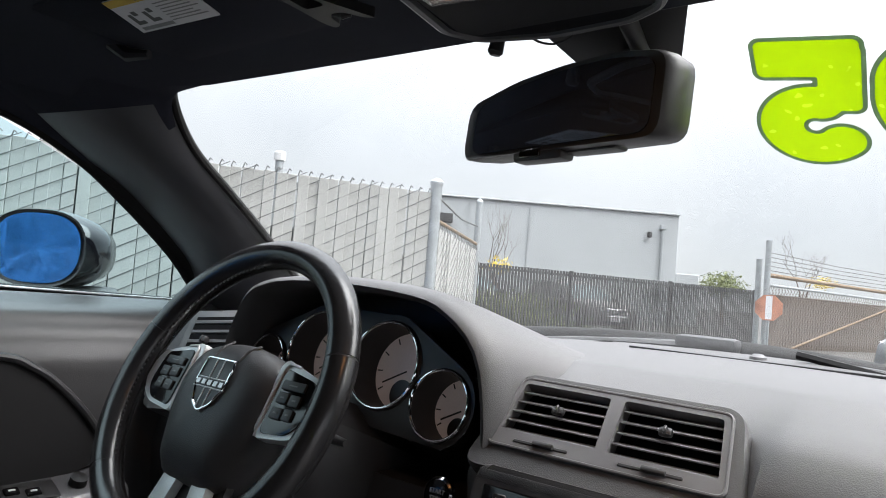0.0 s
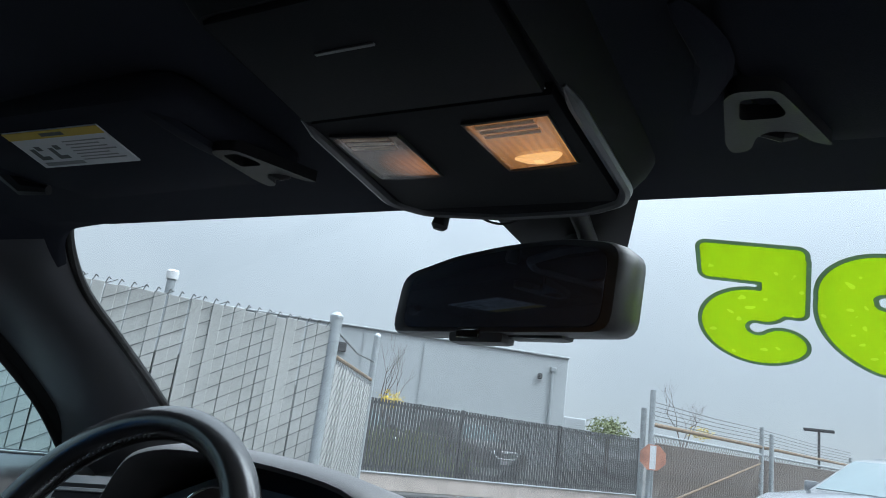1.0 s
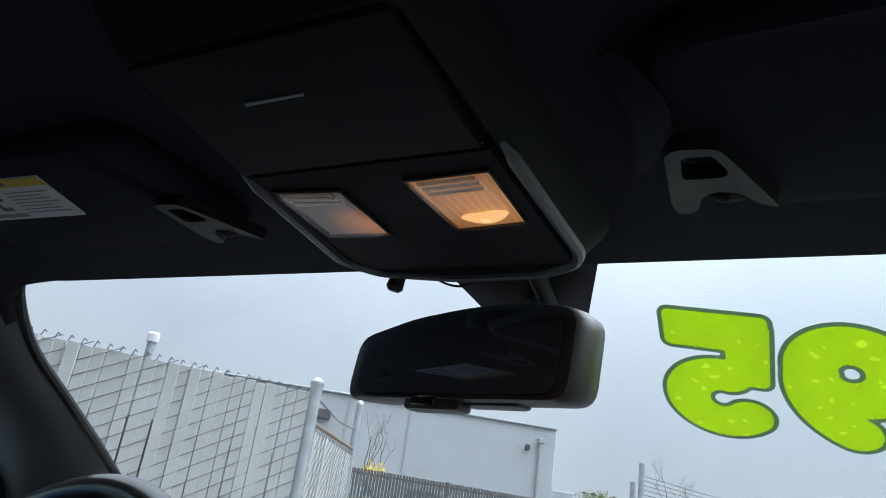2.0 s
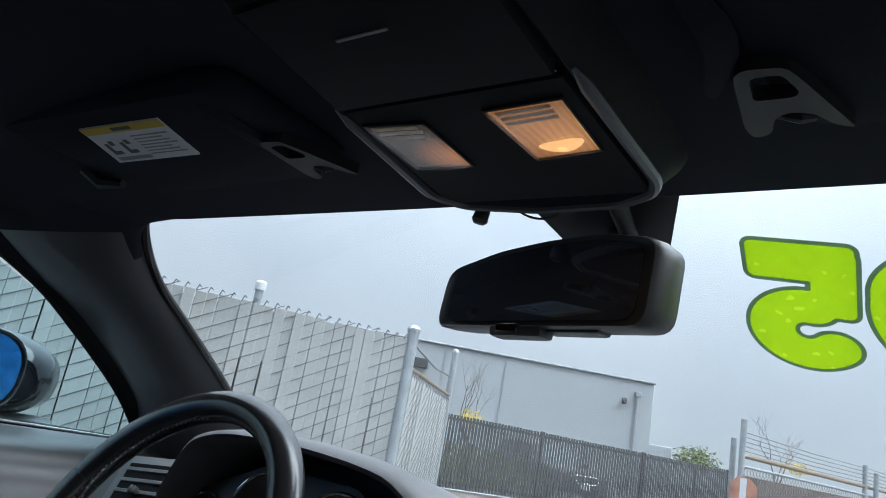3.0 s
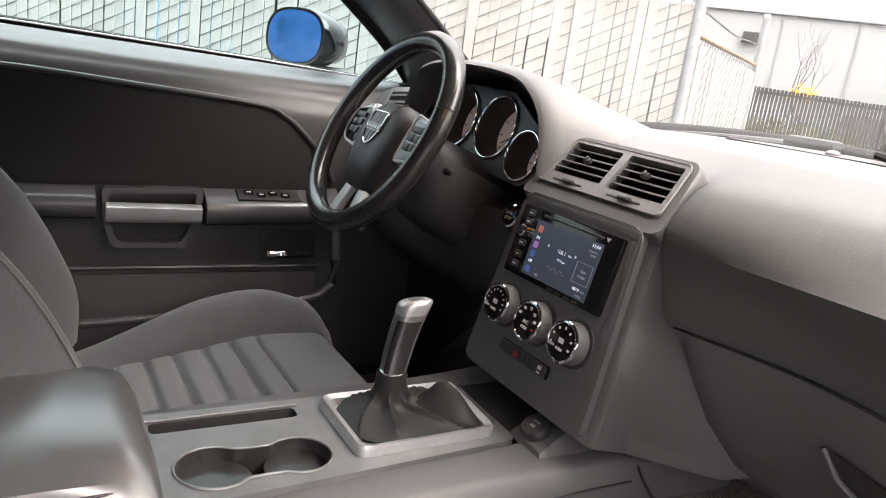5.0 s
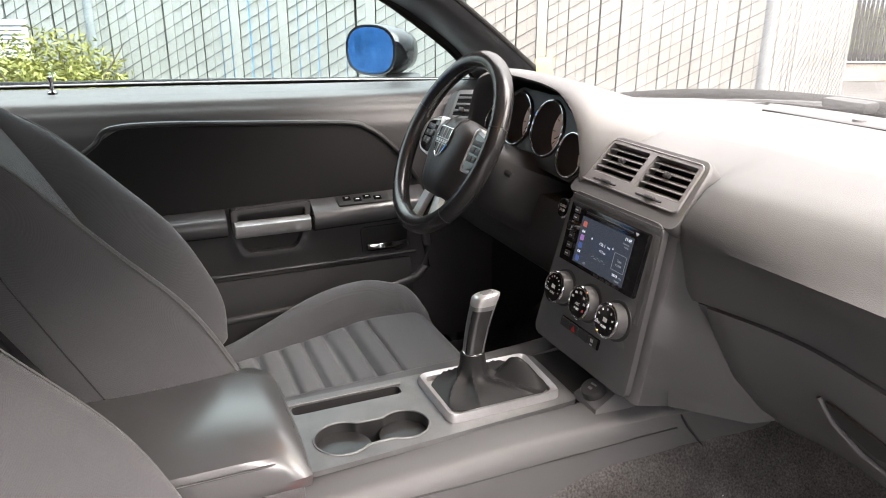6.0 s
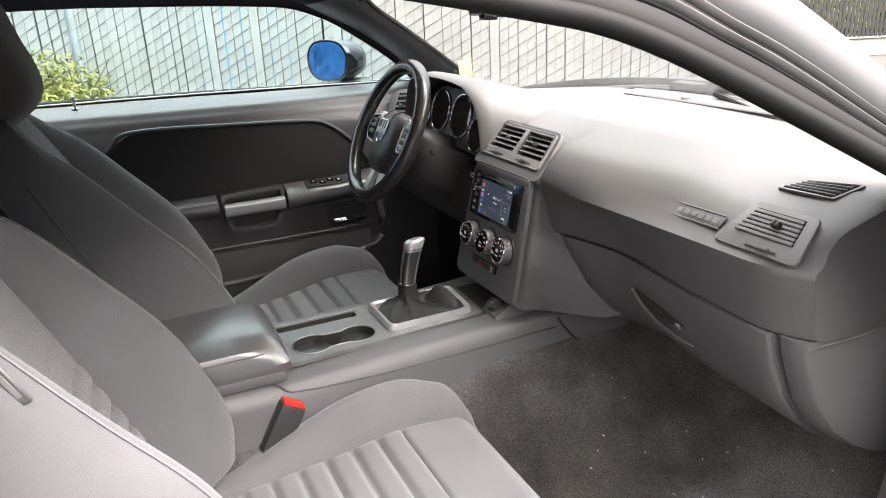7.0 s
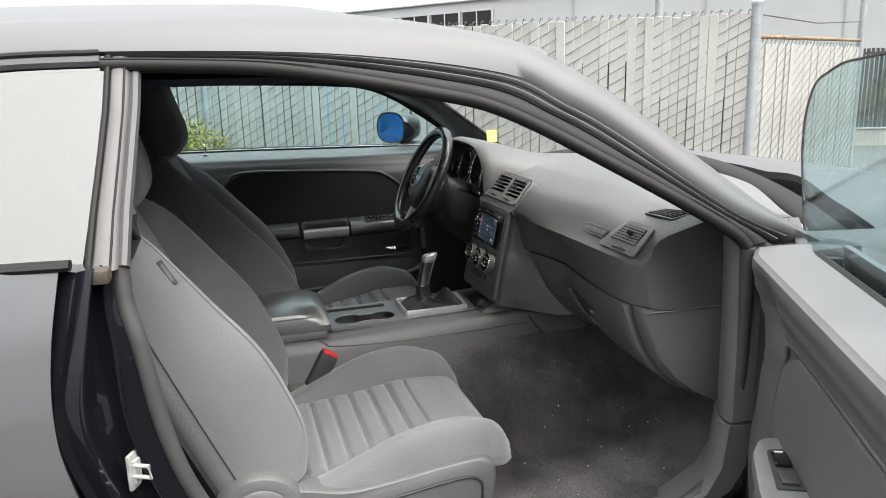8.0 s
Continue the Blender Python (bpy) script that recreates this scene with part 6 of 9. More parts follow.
# tray in front of the shifter with power outlet
part("front_tray", rbox((-0.05, 0.635, 0.699), (0.14, 0.21, 0.012), 0.004), M_DARK, con)
om0 = frame_at((0.052, 0.543, 0.7235), (1, 0.1, 0), (0, 0.89, 0.46))
pl = part("power_outlet", lathe([(0.0195, -0.006), (0.0195, 0.007), (0.0175, 0.010), (0.0, 0.0105)], 28, om0), M_DARK, con, "round black power outlet cap")
part("outlet_mark", joined(rbox((0, 0.004, 0.0107), (0.012, 0.003, 0.0006), 0, 1, om0), rbox((0, -0.004, 0.0107), (0.008, 0.004, 0.0006), 0, 1, om0)), M_STITCH, pl)
part("outlet_wedge", loft([[(0.024, 0.524, 0.704), (0.088, 0.522, 0.704), (0.086, 0.524, 0.7125), (0.026, 0.526, 0.7125)], [(0.024, 0.575, 0.704), (0.100, 0.575, 0.704), (0.080, 0.575, 0.7365), (0.026, 0.575, 0.7365)], [(0.024, 0.63, 0.704), (0.105, 0.63, 0.704), (0.080, 0.63, 0.742), (0.026, 0.63, 0.742)]]), M_PLAS, con)


# gear lever
gear = thing("gear_lever", (-0.04, 0.42, 0.71), "silver-topped gear lever rising from a folded leather boot", "gear lever")
BZ = rounded([(-0.110, 0.312), (0.028, 0.312), (0.026, 0.502), (-0.110, 0.512)], 0.016)
bz_in = rounded([(-0.100, 0.323), (0.018, 0.323), (0.016, 0.491), (-0.100, 0.501)], 0.012)
part("boot_bezel", loft([[(x, y, 0.706) for x, y in BZ], [(x, y, 0.716) for x, y in BZ], [(x * 0.98 - 0.0008, 0.415 + (y - 0.415) * 0.97, 0.720) for x, y in BZ], [(x, y, 0.717) for x, y in bz_in], [(x, y, 0.708) for x, y in bz_in]]), M_SILVER, gear, "satin silver bezel", angle=50)
def boot(u, v):
    a = 2 * math.pi * u
    bx, by = -0.041 + 0.060 * math.copysign(abs(math.cos(a)) ** 0.6, math.cos(a)), 0.410 + 0.089 * math.copysign(abs(math.sin(a)) ** 0.6, math.sin(a))
    tx, ty = -0.066 + 0.017 * math.cos(a), 0.392 + 0.019 * math.sin(a)
    t = v ** 4
    up = math.sin(math.pi * min(1.0, v * 1.15)) ** 0.8
    crease = 1 - abs(math.sin(3.5 * a + 1.2 + 0.8 * v + 0.5 * math.sin(2 * a))) ** 0.6
    fold = 0.013 * (crease - 0.25) * up
    w = 1 - (1 - v) ** 1.7
    x, y = bx + (tx - bx) * w, by + (ty - by) * w
    d = Vector((math.cos(a), math.sin(a), 0.45)) * fold
    # one stiff pleat stands up towards the dashboard
    fin = 0.036 * max(0.0, 1 - abs(u - 0.17 - 0.05 * v) / 0.060) * math.sin(math.pi * min(1.0, v * 1.5)) if v < 0.667 else 0.0
    return Vector((x, y, 0.713 + 0.052 * t + 0.008 * math.sin(math.pi * min(1, v * 1.3)) + fin)) + d


part("boot", sheet(lambda u, v: boot(1 - u, v), 160, 26, 0.001), M_BOOT, gear, "folded black leather boot", angle=50)
def lever_ring(t, ka=1.0, lean=0.0):
    """A rounded section of the grip; t runs from the collar to the top."""
    c = Vector((-0.066, 0.392, 0.760)) + Vector((-0.018, 0.030, 0.088)) * t + Vector((-0.004, 0.0, 0)) * math.sin(3.1 * t)
    a, b = (0.0138 + 0.0030 * t) * ka, (0.0160 + 0.0045 * t) * ka
    out = []
    for k in range(28):
        q = 2 * math.pi * k / 28
        x, y = a * math.copysign(abs(math.cos(q)) ** 0.7, math.cos(q)), b * math.copysign(abs(math.sin(q)) ** 0.7, math.sin(q))
        out.append(c + Vector((x, y, lean * (x + 0.5 * y))))
    return out


part("lever_grip", loft([lever_ring(k / 12) for k in range(12)]), M_GRIP, gear, "satin grey metal grip", angle=50)
inset = [[p + Vector((0.0014, -0.0008, 0)) for p in (lever_ring(k / 24)[-6:] + lever_ring(k / 24)[:3])] + [lever_ring(k / 24, 0.8)[3], lever_ring(k / 24, 0.8)[-7]] for k in range(1, 20)]
part("leather_inset", loft(inset), M_LEATHER, gear, "black leather inset", angle=50)
part("lever_cap", loft([lever_ring(0.86, 1.01, 0.06), lever_ring(0.93, 1.06, 0.14), lever_ring(1.00, 1.07, 0.18), lever_ring(1.04, 1.00, 0.18), lever_ring(1.065, 0.78, 0.18), lever_ring(1.055, 0.3, 0.1)]), M_SILVER, gear, "polished metal cap", angle=50)
part("cap_inlay", lathe([(0.011, 0), (0.010, 0.001), (0, 0.001)], 20, Matrix.Translation((-0.085, 0.424, 0.8535)) @ pose(0, 0, 0, 5, -8)), M_DSILV, gear)
part("lever_collar", lathe([(0.0170, 0), (0.0180, 0.004), (0.0170, 0.008)], 20, Matrix.Translation((-0.066, 0.392, 0.758))), M_CHROME, gear)


# ---- front seats ----
def seat(at, label):
    st = thing("front_seat", at, label, "seat", "front seats")
    ax, ay, az = at
    base = Vector(at)

    def section(half_pts, n=4):
        """A closed section from its right half: (x, d) mirrored and smoothed."""
        path = smooth_path([(x, d, 0) for x, d in half_pts], n)
        left = [(-p.x, p.y) for p in path[:0:-1]]
        return left + [(p.x, p.y) for p in path]

    CROWN = [(-0.20, 0.140), (0.0, 0.155), (0.14, 0.168), (0.26, 0.184), (0.36, 0.182)]
    TOP = [(-0.20, 0.130), (-0.03, 0.165), (0.057, 0.200), (0.168, 0.243), (0.28, 0.255), (0.36, 0.232)]

    def cushion_row(y, phi=0.0):
        c, t = spline(CROWN, min(y, 0.36)), spline(TOP, min(y, 0.36))
        r = (t - c) * (1 - 0.6 * min(1.0, phi / 1.2))
        f = max(0.0, min(1.0, (y - 0.10) / 0.25))
        low = 0.075 + 0.055 * f
        h = 0.248 - 0.016 * f ** 4 - 0.050 * (1 - math.cos(min(phi, 1.57)))
        g = 0.010 * math.cos(min(phi, 1.57))
        pts = [(0, c), (0.35 * h, c), (0.62 * h, c), (0.70 * h, c), (0.735 * h, c - g), (0.77 * h, c + 0.25 * r), (0.84 * h, c + 0.85 * r), (0.92 * h, t - (t - c - r)), (1.0 * h, c + 0.75 * r), (1.045 * h, c + 0.15 * r - 0.015), (1.05 * h, max(c - 0.07, low + 0.025)), (1.0 * h, low), (0.5 * h, low - 0.015)]
        row = []
        for x, z in section(pts):
            rib = 0.0
            if abs(x) < 0.71 * h and -0.08 < y < 0.262:
                ph = (y + 0.08) / 0.342 * 7
                fade = min(1.0, (0.71 * h - abs(x)) / 0.012)
                rib = (0.004 - 0.013 * math.exp(-((ph - round(ph)) / 0.14) ** 2)) * fade
            if z > 0.09:
                z = max(low + 0.008, z + rib - 0.075 * (1 - math.cos(phi)))
            row.append(base + Vector((x, y + 0.055 * math.sin(phi), z)))
        return row

    rows = [cushion_row(-0.19 + 0.545 * k / 150) for k in range(151)] + [cushion_row(0.357, radians(9 * k)) for k in range(1, 13)]
    cu = part("cushion", loft(rows), M_SEAT, st, "charcoal cloth cushion with a ribbed middle", angle=80)
    nose = [p + Vector((0, 0.0006, 0.0)) for p in cushion_row(0.357, radians(58))]
    part("cushion_seam", tube([p for p in nose if p.z > az + 0.12], 0.0015, 6), M_STITCH, cu)

    BH = [(0.0, 0.245), (0.3, 0.245), (0.6, 0.240), (0.78, 0.226), (0.9, 0.196), (1.0, 0.150)]
    WING = [(0.0, 0.080), (0.1, 0.112), (0.2, 0.124), (0.42, 0.122), (0.63, 0.088), (0.83, 0.052), (0.92, 0.026), (1.0, 0.008)]
    fwd, rise = Vector((0, 0.92, 0.38)), Vector((0, -0.245, 0.575))

    def back_row(v):
        o = base + Vector((0, -0.105, 0.165)) + rise * v
        h, w = spline(BH, v), spline(WING, v)
        g = 0.010 if v < 0.9 else 0.010 * (1 - v) / 0.1
        pts = [(0, 0.0), (0.35 * h, 0.002), (0.56 * h, 0.004), (0.63 * h, 0.004), (0.665 * h, -g), (0.70 * h, 0.22 * w), (0.79 * h, 0.78 * w), (0.88 * h, w), (0.97 * h, 0.84 * w), (1.03 * h, 0.40 * w), (1.045 * h, -0.02), (1.0 * h, -0.075), (0.8 * h, -0.10), (0.4 * h, -0.105)]
        row = []
        for x, d in section(pts):
            rib = 0.0
            if abs(x) < 0.64 * h and 0.10 < v < 0.52 and d > -0.03:
                ph = (v - 0.10) / 0.42 * 6
                rib = (0.004 - 0.012 * math.exp(-((ph - round(ph)) / 0.14) ** 2)) * min(1.0, (0.64 * h - abs(x)) / 0.012)
            row.append(o + Vector((x, 0, 0)) + fwd * (d + rib))
        return row

    rows = [back_row(v / 150) for v in range(151)]
    c = sum(rows[-1], Vector()) / len(rows[-1])
    tops = [[c + (p - c) * k + rise.normalized() * q for p in rows[-1]] for k, q in ((0.97, 0.010), (0.90, 0.020), (0.76, 0.029), (0.4, 0.036))]
    bk = part("backrest", loft(rows + tops), M_SEAT, st, "charcoal cloth backrest with side bolsters", angle=80)
    n_row = len(rows[0])
    mid = n_row // 2
    for s in (-1, 1):
        pts = [back_row(v / 40)[mid + s * 30] + Vector((s * 0.0015, 0.001, 0.001)) for v in range(5, 37)]
        part("bolster_seam", tube(pts, 0.0011, 6), M_STITCH, bk)
        pts = [back_row(v / 40)[mid + s * 41] + Vector((s * 0.001, 0, 0)) for v in range(2, 36)]
        part("side_seam", tube(pts, 0.0012, 6), M_DARK, bk)
    st["tag"] = tuple(back_row(0.77)[mid + 33])
    part("seat_shell", loft([[base + Vector((0, -0.105, 0.165)) + rise * v + Vector((x * w, 0, 0)) + fwd * d for x, d in ((-1, -0.085), (-0.97, -0.05), (0.97, -0.05), (1, -0.085), (0.8, -0.118), (-0.8, -0.118))] for w, v in ((0.235, -0.1), (0.246, 0.1), (0.246, 0.5), (0.225, 0.74), (0.165, 0.96))]), M_DARK, st, "black seat back shell", angle=60)
    # base trim and rails
    SHIELD = [(-0.20, 0.05), (-0.20, 0.13), (-0.10, 0.185), (-0.04, 0.180), (0.06, 0.160), (0.28, 0.180), (0.335, 0.172), (0.352, 0.145), (0.345, 0.06), (0.33, -0.02), (-0.15, -0.03)]
    sh = [(p.x, p.y) for p in smooth_path([(y, z, 0) for y, z in SHIELD], 4)]
    part("base_trim", loft([[base + Vector((0.272 * s, 0.08 + (y - 0.08) * k, 0.07 + (z - 0.07) * k)) for y, z in sh] for s, k in ((0.80, 1.0), (0.965, 1.0), (0.99, 0.985), (1.0, 0.96))]), M_PLAS, st, "charcoal side shield", angle=50)
    part("base_groove", tube(smooth_path([base + Vector((0.2735, y, z)) for y, z in ((-0.10, 0.135), (0.0, 0.135), (0.08, 0.125), (0.26, 0.145), (0.31, 0.135), (0.318, 0.10), (0.31, 0.02))], 4), 0.003, 6), M_DARK, st)
    part("recliner_cover", lathe([(0.086, -0.03), (0.086, 0.004), (0.080, 0.013), (0.066, 0.017), (0.060, 0.0165), (0.055, 0.020), (0.0, 0.022)], 32, frame_at(base + Vector((0.268, -0.130, 0.145)), (0, 1, 0), (0, 0, 1))), M_PLAS, st, "round recliner cover")
    part("seat_base", rbox(base + Vector((0, 0.08, 0.03)), (0.44, 0.46, 0.10), 0.02), M_DARK, st)
    for s in (-1, 1):
        part("rail", rbox(base + Vector((s * 0.18, 0.12, -0.028)), (0.035, 0.56, 0.03), 0.004), M_DARK, st)
    # headrest on two posts
    # wedge-shaped in profile: height, width, front, back
    HR_T = [(0.700, 0.55, -0.345, -0.372), (0.711, 0.80, -0.318, -0.385), (0.724, 0.90, -0.298, -0.392), (0.742, 0.95, -0.284, -0.397), (0.765, 0.98, -0.277, -0.402), (0.808, 1.0, -0.281, -0.408), (0.845, 1.0, -0.292, -0.412), (0.880, 0.99, -0.300, -0.413), (0.915, 0.96, -0.308, -0.412), (0.938, 0.88, -0.317, -0.407), (0.950, 0.76, -0.327, -0.400), (0.958, 0.45, -0.348, -0.384)]
    hz_s = [0.700, 0.703, 0.707, 0.711, 0.717] + [0.724 + 0.0107 * k for k in range(21)] + [0.944, 0.950, 0.954, 0.958]
    head = []
    for hz_ in hz_s:
        w, fr, bk_y = [lerp_list([(r[0], r[q]) for r in HR_T], hz_)[0] if hz_ < 0.73 or hz_ > 0.94 else spline([(r[0], r[q]) for r in HR_T], hz_) for q in (1, 2, 3)]
        head.append([base + Vector((0.135 * w * math.copysign(abs(math.cos(a)) ** 0.62, math.cos(a)), (fr + bk_y) / 2 + (fr - bk_y) / 2 * math.copysign(abs(math.sin(a)) ** 0.7, math.sin(a)), hz_)) for a in [2 * math.pi * k / 56 for k in range(56)]])
    part("headrest", loft(head), M_SEATB, st, "dark cloth headrest", angle=80)
    for s in (-1, 1):
        part("headrest_post", tube([base + Vector((s * 0.055, -0.390, 0.66)), base + Vector((s * 0.055, -0.392, 0.80))], 0.0065, 10), M_CHROME, st)
        part("post_collar", rbox(base + Vector((s * 0.055, -0.338, 0.768)), (0.022, 0.018, 0.022), 0.005), M_CHROME, st, "bright post collar")
    return st


seat_p = seat((0.37, 0.0, 0.41), "charcoal cloth bucket seat with ribbed centre, beside the open door")
seat_d = copy_thing(seat_p, pose(-0.37, 0.112, 0.425, 3.5))
for ob in seat_d.children:   # the driver's headrest is drawn up a notch
    if ob.name.split(".")[0] == "headrest":
        ob.location += Vector((0, -0.017, 0.044))
tg = Matrix.Translation(Vector(seat_p["tag"]) + Vector((0.002, 0.003, 0))) @ pose(0, 0, 0, 30, 0, -20)
tag = part("airbag_tag", rbox((0, 0, 0), (0.004, 0.014, 0.050), 0.0015, 1, tg), M_PLAS, seat_p, "small dark airbag tag with a pale bar")
part("tag_bar", rbox((0.002, 0, 0), (0.0012, 0.005, 0.034), 0, 1, tg), M_STITCH, tag)
tagged(seat_d, "charcoal cloth bucket seat with ribbed centre, behind the steering wheel")


def buckle(at, lean):
    b = thing("seat_belt_buckle", at, "black seat belt buckle with a red release button", "buckle")
    m = Matrix.Translation(at) @ pose(0, 0, 0, *lean) @ Matrix.Scale(1.32, 4)
    part("buckle_body", rbox((0, 0, 0.085), (0.026, 0.036, 0.095), 0.006, 2, m), M_DARK, b)
    part("release_button", rbox((0.0, 0.0, 0.1335), (0.021, 0.031, 0.006), 0.003, 2, m), M_RED, b, "red release button")
    part("buckle_band", rbox((0, 0, 0.062), (0.0275, 0.0375, 0.004), 0.001, 1, m), M_GLOSS, b)
    part("stalk_sleeve", joined(*[lathe([(0.008, 0), (0.0105, 0.003), (0.008, 0.006)], 12, m @ Matrix.Translation((0, 0, 0.0065 * k))) for k in range(6)]), M_DARK, b)
    part("anchor_plate", rbox((0, 0, -0.012), (0.008, 0.035, 0.03), 0.003, 1, m), M_CHROME, b)


buckle((0.131, -0.004, 0.512), (-30, -2, 0))

# seat belt guide on the passenger side
belt = thing("belt_guide", (0.65, -0.31, 1.1), "black plastic seat belt guide loop", "belt guide")
part("guide_loop", tube([(0.655, -0.295, 1.085), (0.660, -0.285, 1.115), (0.665, -0.285, 1.155), (0.660, -0.295, 1.19), (0.645, -0.31, 1.19), (0.64, -0.31, 1.125)], 0.011, 10, True), M_DARK, belt)
part("guide_stem", rbox((0.61, -0.31, 1.09), (0.09, 0.03, 0.03), 0.006), M_DARK, belt)

# ---- driver's door, shut ----
door_l = thing("driver_door", (-0.74, 0.2, 0.45), "shut driver's door with black cloth insert and silver pull", "car door")
XD = -0.722
LEAN = [(0.0, 0.100), (0.006, 0.074), (0.013, 0.044), (0.026, 0.027), (0.055, 0.011), (0.092, 0.0), (0.8, 0.0)]


def door_skin(u, v):
    """The trim's inner face: upright, with a sill that turns out to the glass."""
    y = -0.36 + 1.12 * u
    low = (0.662 - 0.02 * u) * (1 - v) ** 2
    z = 1.122 - 0.02 * u - low
    return Vector((XD - lerp_list(LEAN, low)[0] + 0.02 * max(0, 0.7 - z), y, z))


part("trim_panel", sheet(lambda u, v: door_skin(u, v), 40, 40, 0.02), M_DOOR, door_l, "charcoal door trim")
WAIST = [(-0.832, -0.36, 1.126), (-0.835, 0.0, 1.121), (-0.841, 0.4, 1.112), (-0.847, 0.76, 1.099)]
part("waist_seal", tube([Vector(p) + Vector((-0.004, 0, 0)) for p in WAIST], 0.0045, 10), M_RUBBER, door_l)
part("waist_line", tube([Vector(p) + Vector((0.001, 0, 0.002)) for p in WAIST], 0.0018, 8), M_SILVER, door_l, "thin bright strip below the glass")
ins = [(-0.24, 0.90), (-0.20, 0.965), (-0.136, 1.017), (-0.077, 1.052), (0.20, 1.042), (0.385, 1.031), (0.432, 1.016), (0.470, 0.990), (0.515, 0.943), (0.55, 0.888), (0.50, 0.866), (-0.24, 0.858)]
ins_r = rounded(ins, 0.02)
dmx = frame_at((XD, 0, 0), (0, 1, 0), (0, 0, 1))   # local x along the car, y up, z into the cabin
part("cloth_insert", prism(ins_r, 0.006, dmx, 0.003), M_INSERT, door_l, "black cloth insert")
part("insert_rim", tube([dmx @ Vector((p.x, p.y, 0.007)) for p in smooth_path([(q[0], q[1], 0) for q in ins[0:10]], 6)], 0.0055, 8), M_KNEE, door_l, "black piping round the insert")
# armrest ledge and switch plate
part("armrest_rear", loft([[Vector((XD + a, y, z + 0.021)) for a, z in ((0, 0.785), (0.030, 0.783), (0.045, 0.794), (0.049, 0.808), (0.045, 0.822), (0.038, 0.828), (0.0, 0.840))] for y in (-0.32, 0.10)]), M_LEDGE, door_l, "satin black padded armrest", angle=50)
af = part("armrest_front", loft([[Vector((XD + a, y, z + d + 0.016)) for a, z in ((0, 0.780), (0.034, 0.780), (0.049, 0.790), (0.055, 0.806), (0.052, 0.820), (0.046, 0.827), (0.0, 0.848))] for y, d in ((0.288, 0.0), (0.44, 0.004), (0.56, 0.008))]), M_LEDGE, door_l, "satin black padded armrest", angle=40)
swm = Matrix.Translation((XD + 0.025, 0.41, 0.8560)) @ Matrix.Rotation(radians(23), 4, "Y")   # on the sloping top of the ledge
part("switch_plate", rbox((0, 0, 0), (0.036, 0.125, 0.006), 0.002, 2, swm), M_DARK, af)
for k in range(4):
    part("window_switch", rbox((-0.003 + 0.007 * (k % 2), -0.04 + 0.024 * k, 0.0035), (0.013, 0.018, 0.005), 0.002, 2, swm), M_GLOSS, af)
    part("switch_mark", rbox((-0.003 + 0.007 * (k % 2), -0.04 + 0.024 * k, 0.0063), (0.003, 0.008, 0.0006), 0, 1, swm), M_WHITEP, af)
part("mirror_knob", lathe([(0.012, 0), (0.011, 0.010), (0.0, 0.012)], 16, swm @ Matrix.Translation((0, 0.09, 0.0025))), M_DARK, af)
# pull cup with silver bar
PC = [(0.110, 0.861), (0.286, 0.866), (0.276, 0.794), (0.262, 0.760), (0.250, 0.750), (0.138, 0.750), (0.124, 0.760), (0.112, 0.804)]
pc_r = rounded(PC, 0.010)
part("pull_surround", holed(pc_r, [[(0.198 + (x - 0.198) * 0.86, 0.808 + (y - 0.808) * 0.82) for x, y in pc_r]], 0.030, dmx), M_LEDGE, door_l, "black surround of the pull cup")
part("pull_cup", prism([(0.198 + (x - 0.198) * 0.9, 0.808 + (y - 0.808) * 0.88) for x, y in pc_r], 0.004, dmx), M_DARK, door_l)
part("pull_bar", loft([[Vector((XD + a, y, z)) for a, z in ((0.022, 0.803), (0.040, 0.801), (0.050, 0.811), (0.050, 0.830), (0.040, 0.836), (0.022, 0.834))] for y in (0.116, 0.120, 0.276, 0.280)]), M_SILVER, door_l, "satin silver pull bar", angle=50)
# door latch handle in its recess
HR = rounded([(0.405, 0.780), (0.525, 0.782), (0.530, 0.720), (0.500, 0.711), (0.410, 0.711)], 0.012)
part("handle_bezel", holed(HR, [[(0.466 + (x - 0.466) * 0.93, 0.745 + (y - 0.745) * 0.90) for x, y in HR]], 0.008, dmx), M_LEDGE, door_l, "dark bezel of the door handle")
part("handle_cup", prism([(0.466 + (x - 0.466) * 0.93, 0.745 + (y - 0.745) * 0.90) for x, y in HR], 0.003, dmx), M_DARK, door_l)
part("door_handle", loft([[Vector((XD + a, y, z)) for a, z in ((0.004 + e, 0.728), (0.016 + e, 0.726), (0.020 + e, 0.733), (0.016 + e, 0.742), (0.004 + e, 0.741))] for y, e in ((0.418, 0.002), (0.424, 0.006), (0.46, 0.008), (0.50, 0.004), (0.515, 0.0))]), M_CHROME, door_l, "chrome door handle", angle=50)
# lower pocket
part("lower_lip", tube([(XD + 0.002, y, 0.704) for y in (-0.34, 0.1, 0.545)], 0.0045, 8), M_LEDGE, door_l)
part("map_pocket", loft([[Vector((XD + a, y, z)) for a, z in ((-0.01, 0.694), (0.006, 0.692), (0.014, 0.66), (0.03, 0.58), (0.03, 0.47), (-0.01, 0.47))] for y in (0.06, 0.10, 0.50, 0.53)]), M_KNEE, door_l, "dark map pocket", angle=50)
part("edge_roll", tube([(XD + 0.004, 0.565, 0.80), (XD + 0.006, 0.575, 0.72), (XD + 0.008, 0.57, 0.665), (XD + 0.010, 0.545, 0.64), (XD + 0.014, 0.48, 0.625), (XD + 0.016, 0.30, 0.61), (XD + 0.018, 0.0, 0.60)], 0.012, 10), M_LEDGE, door_l)
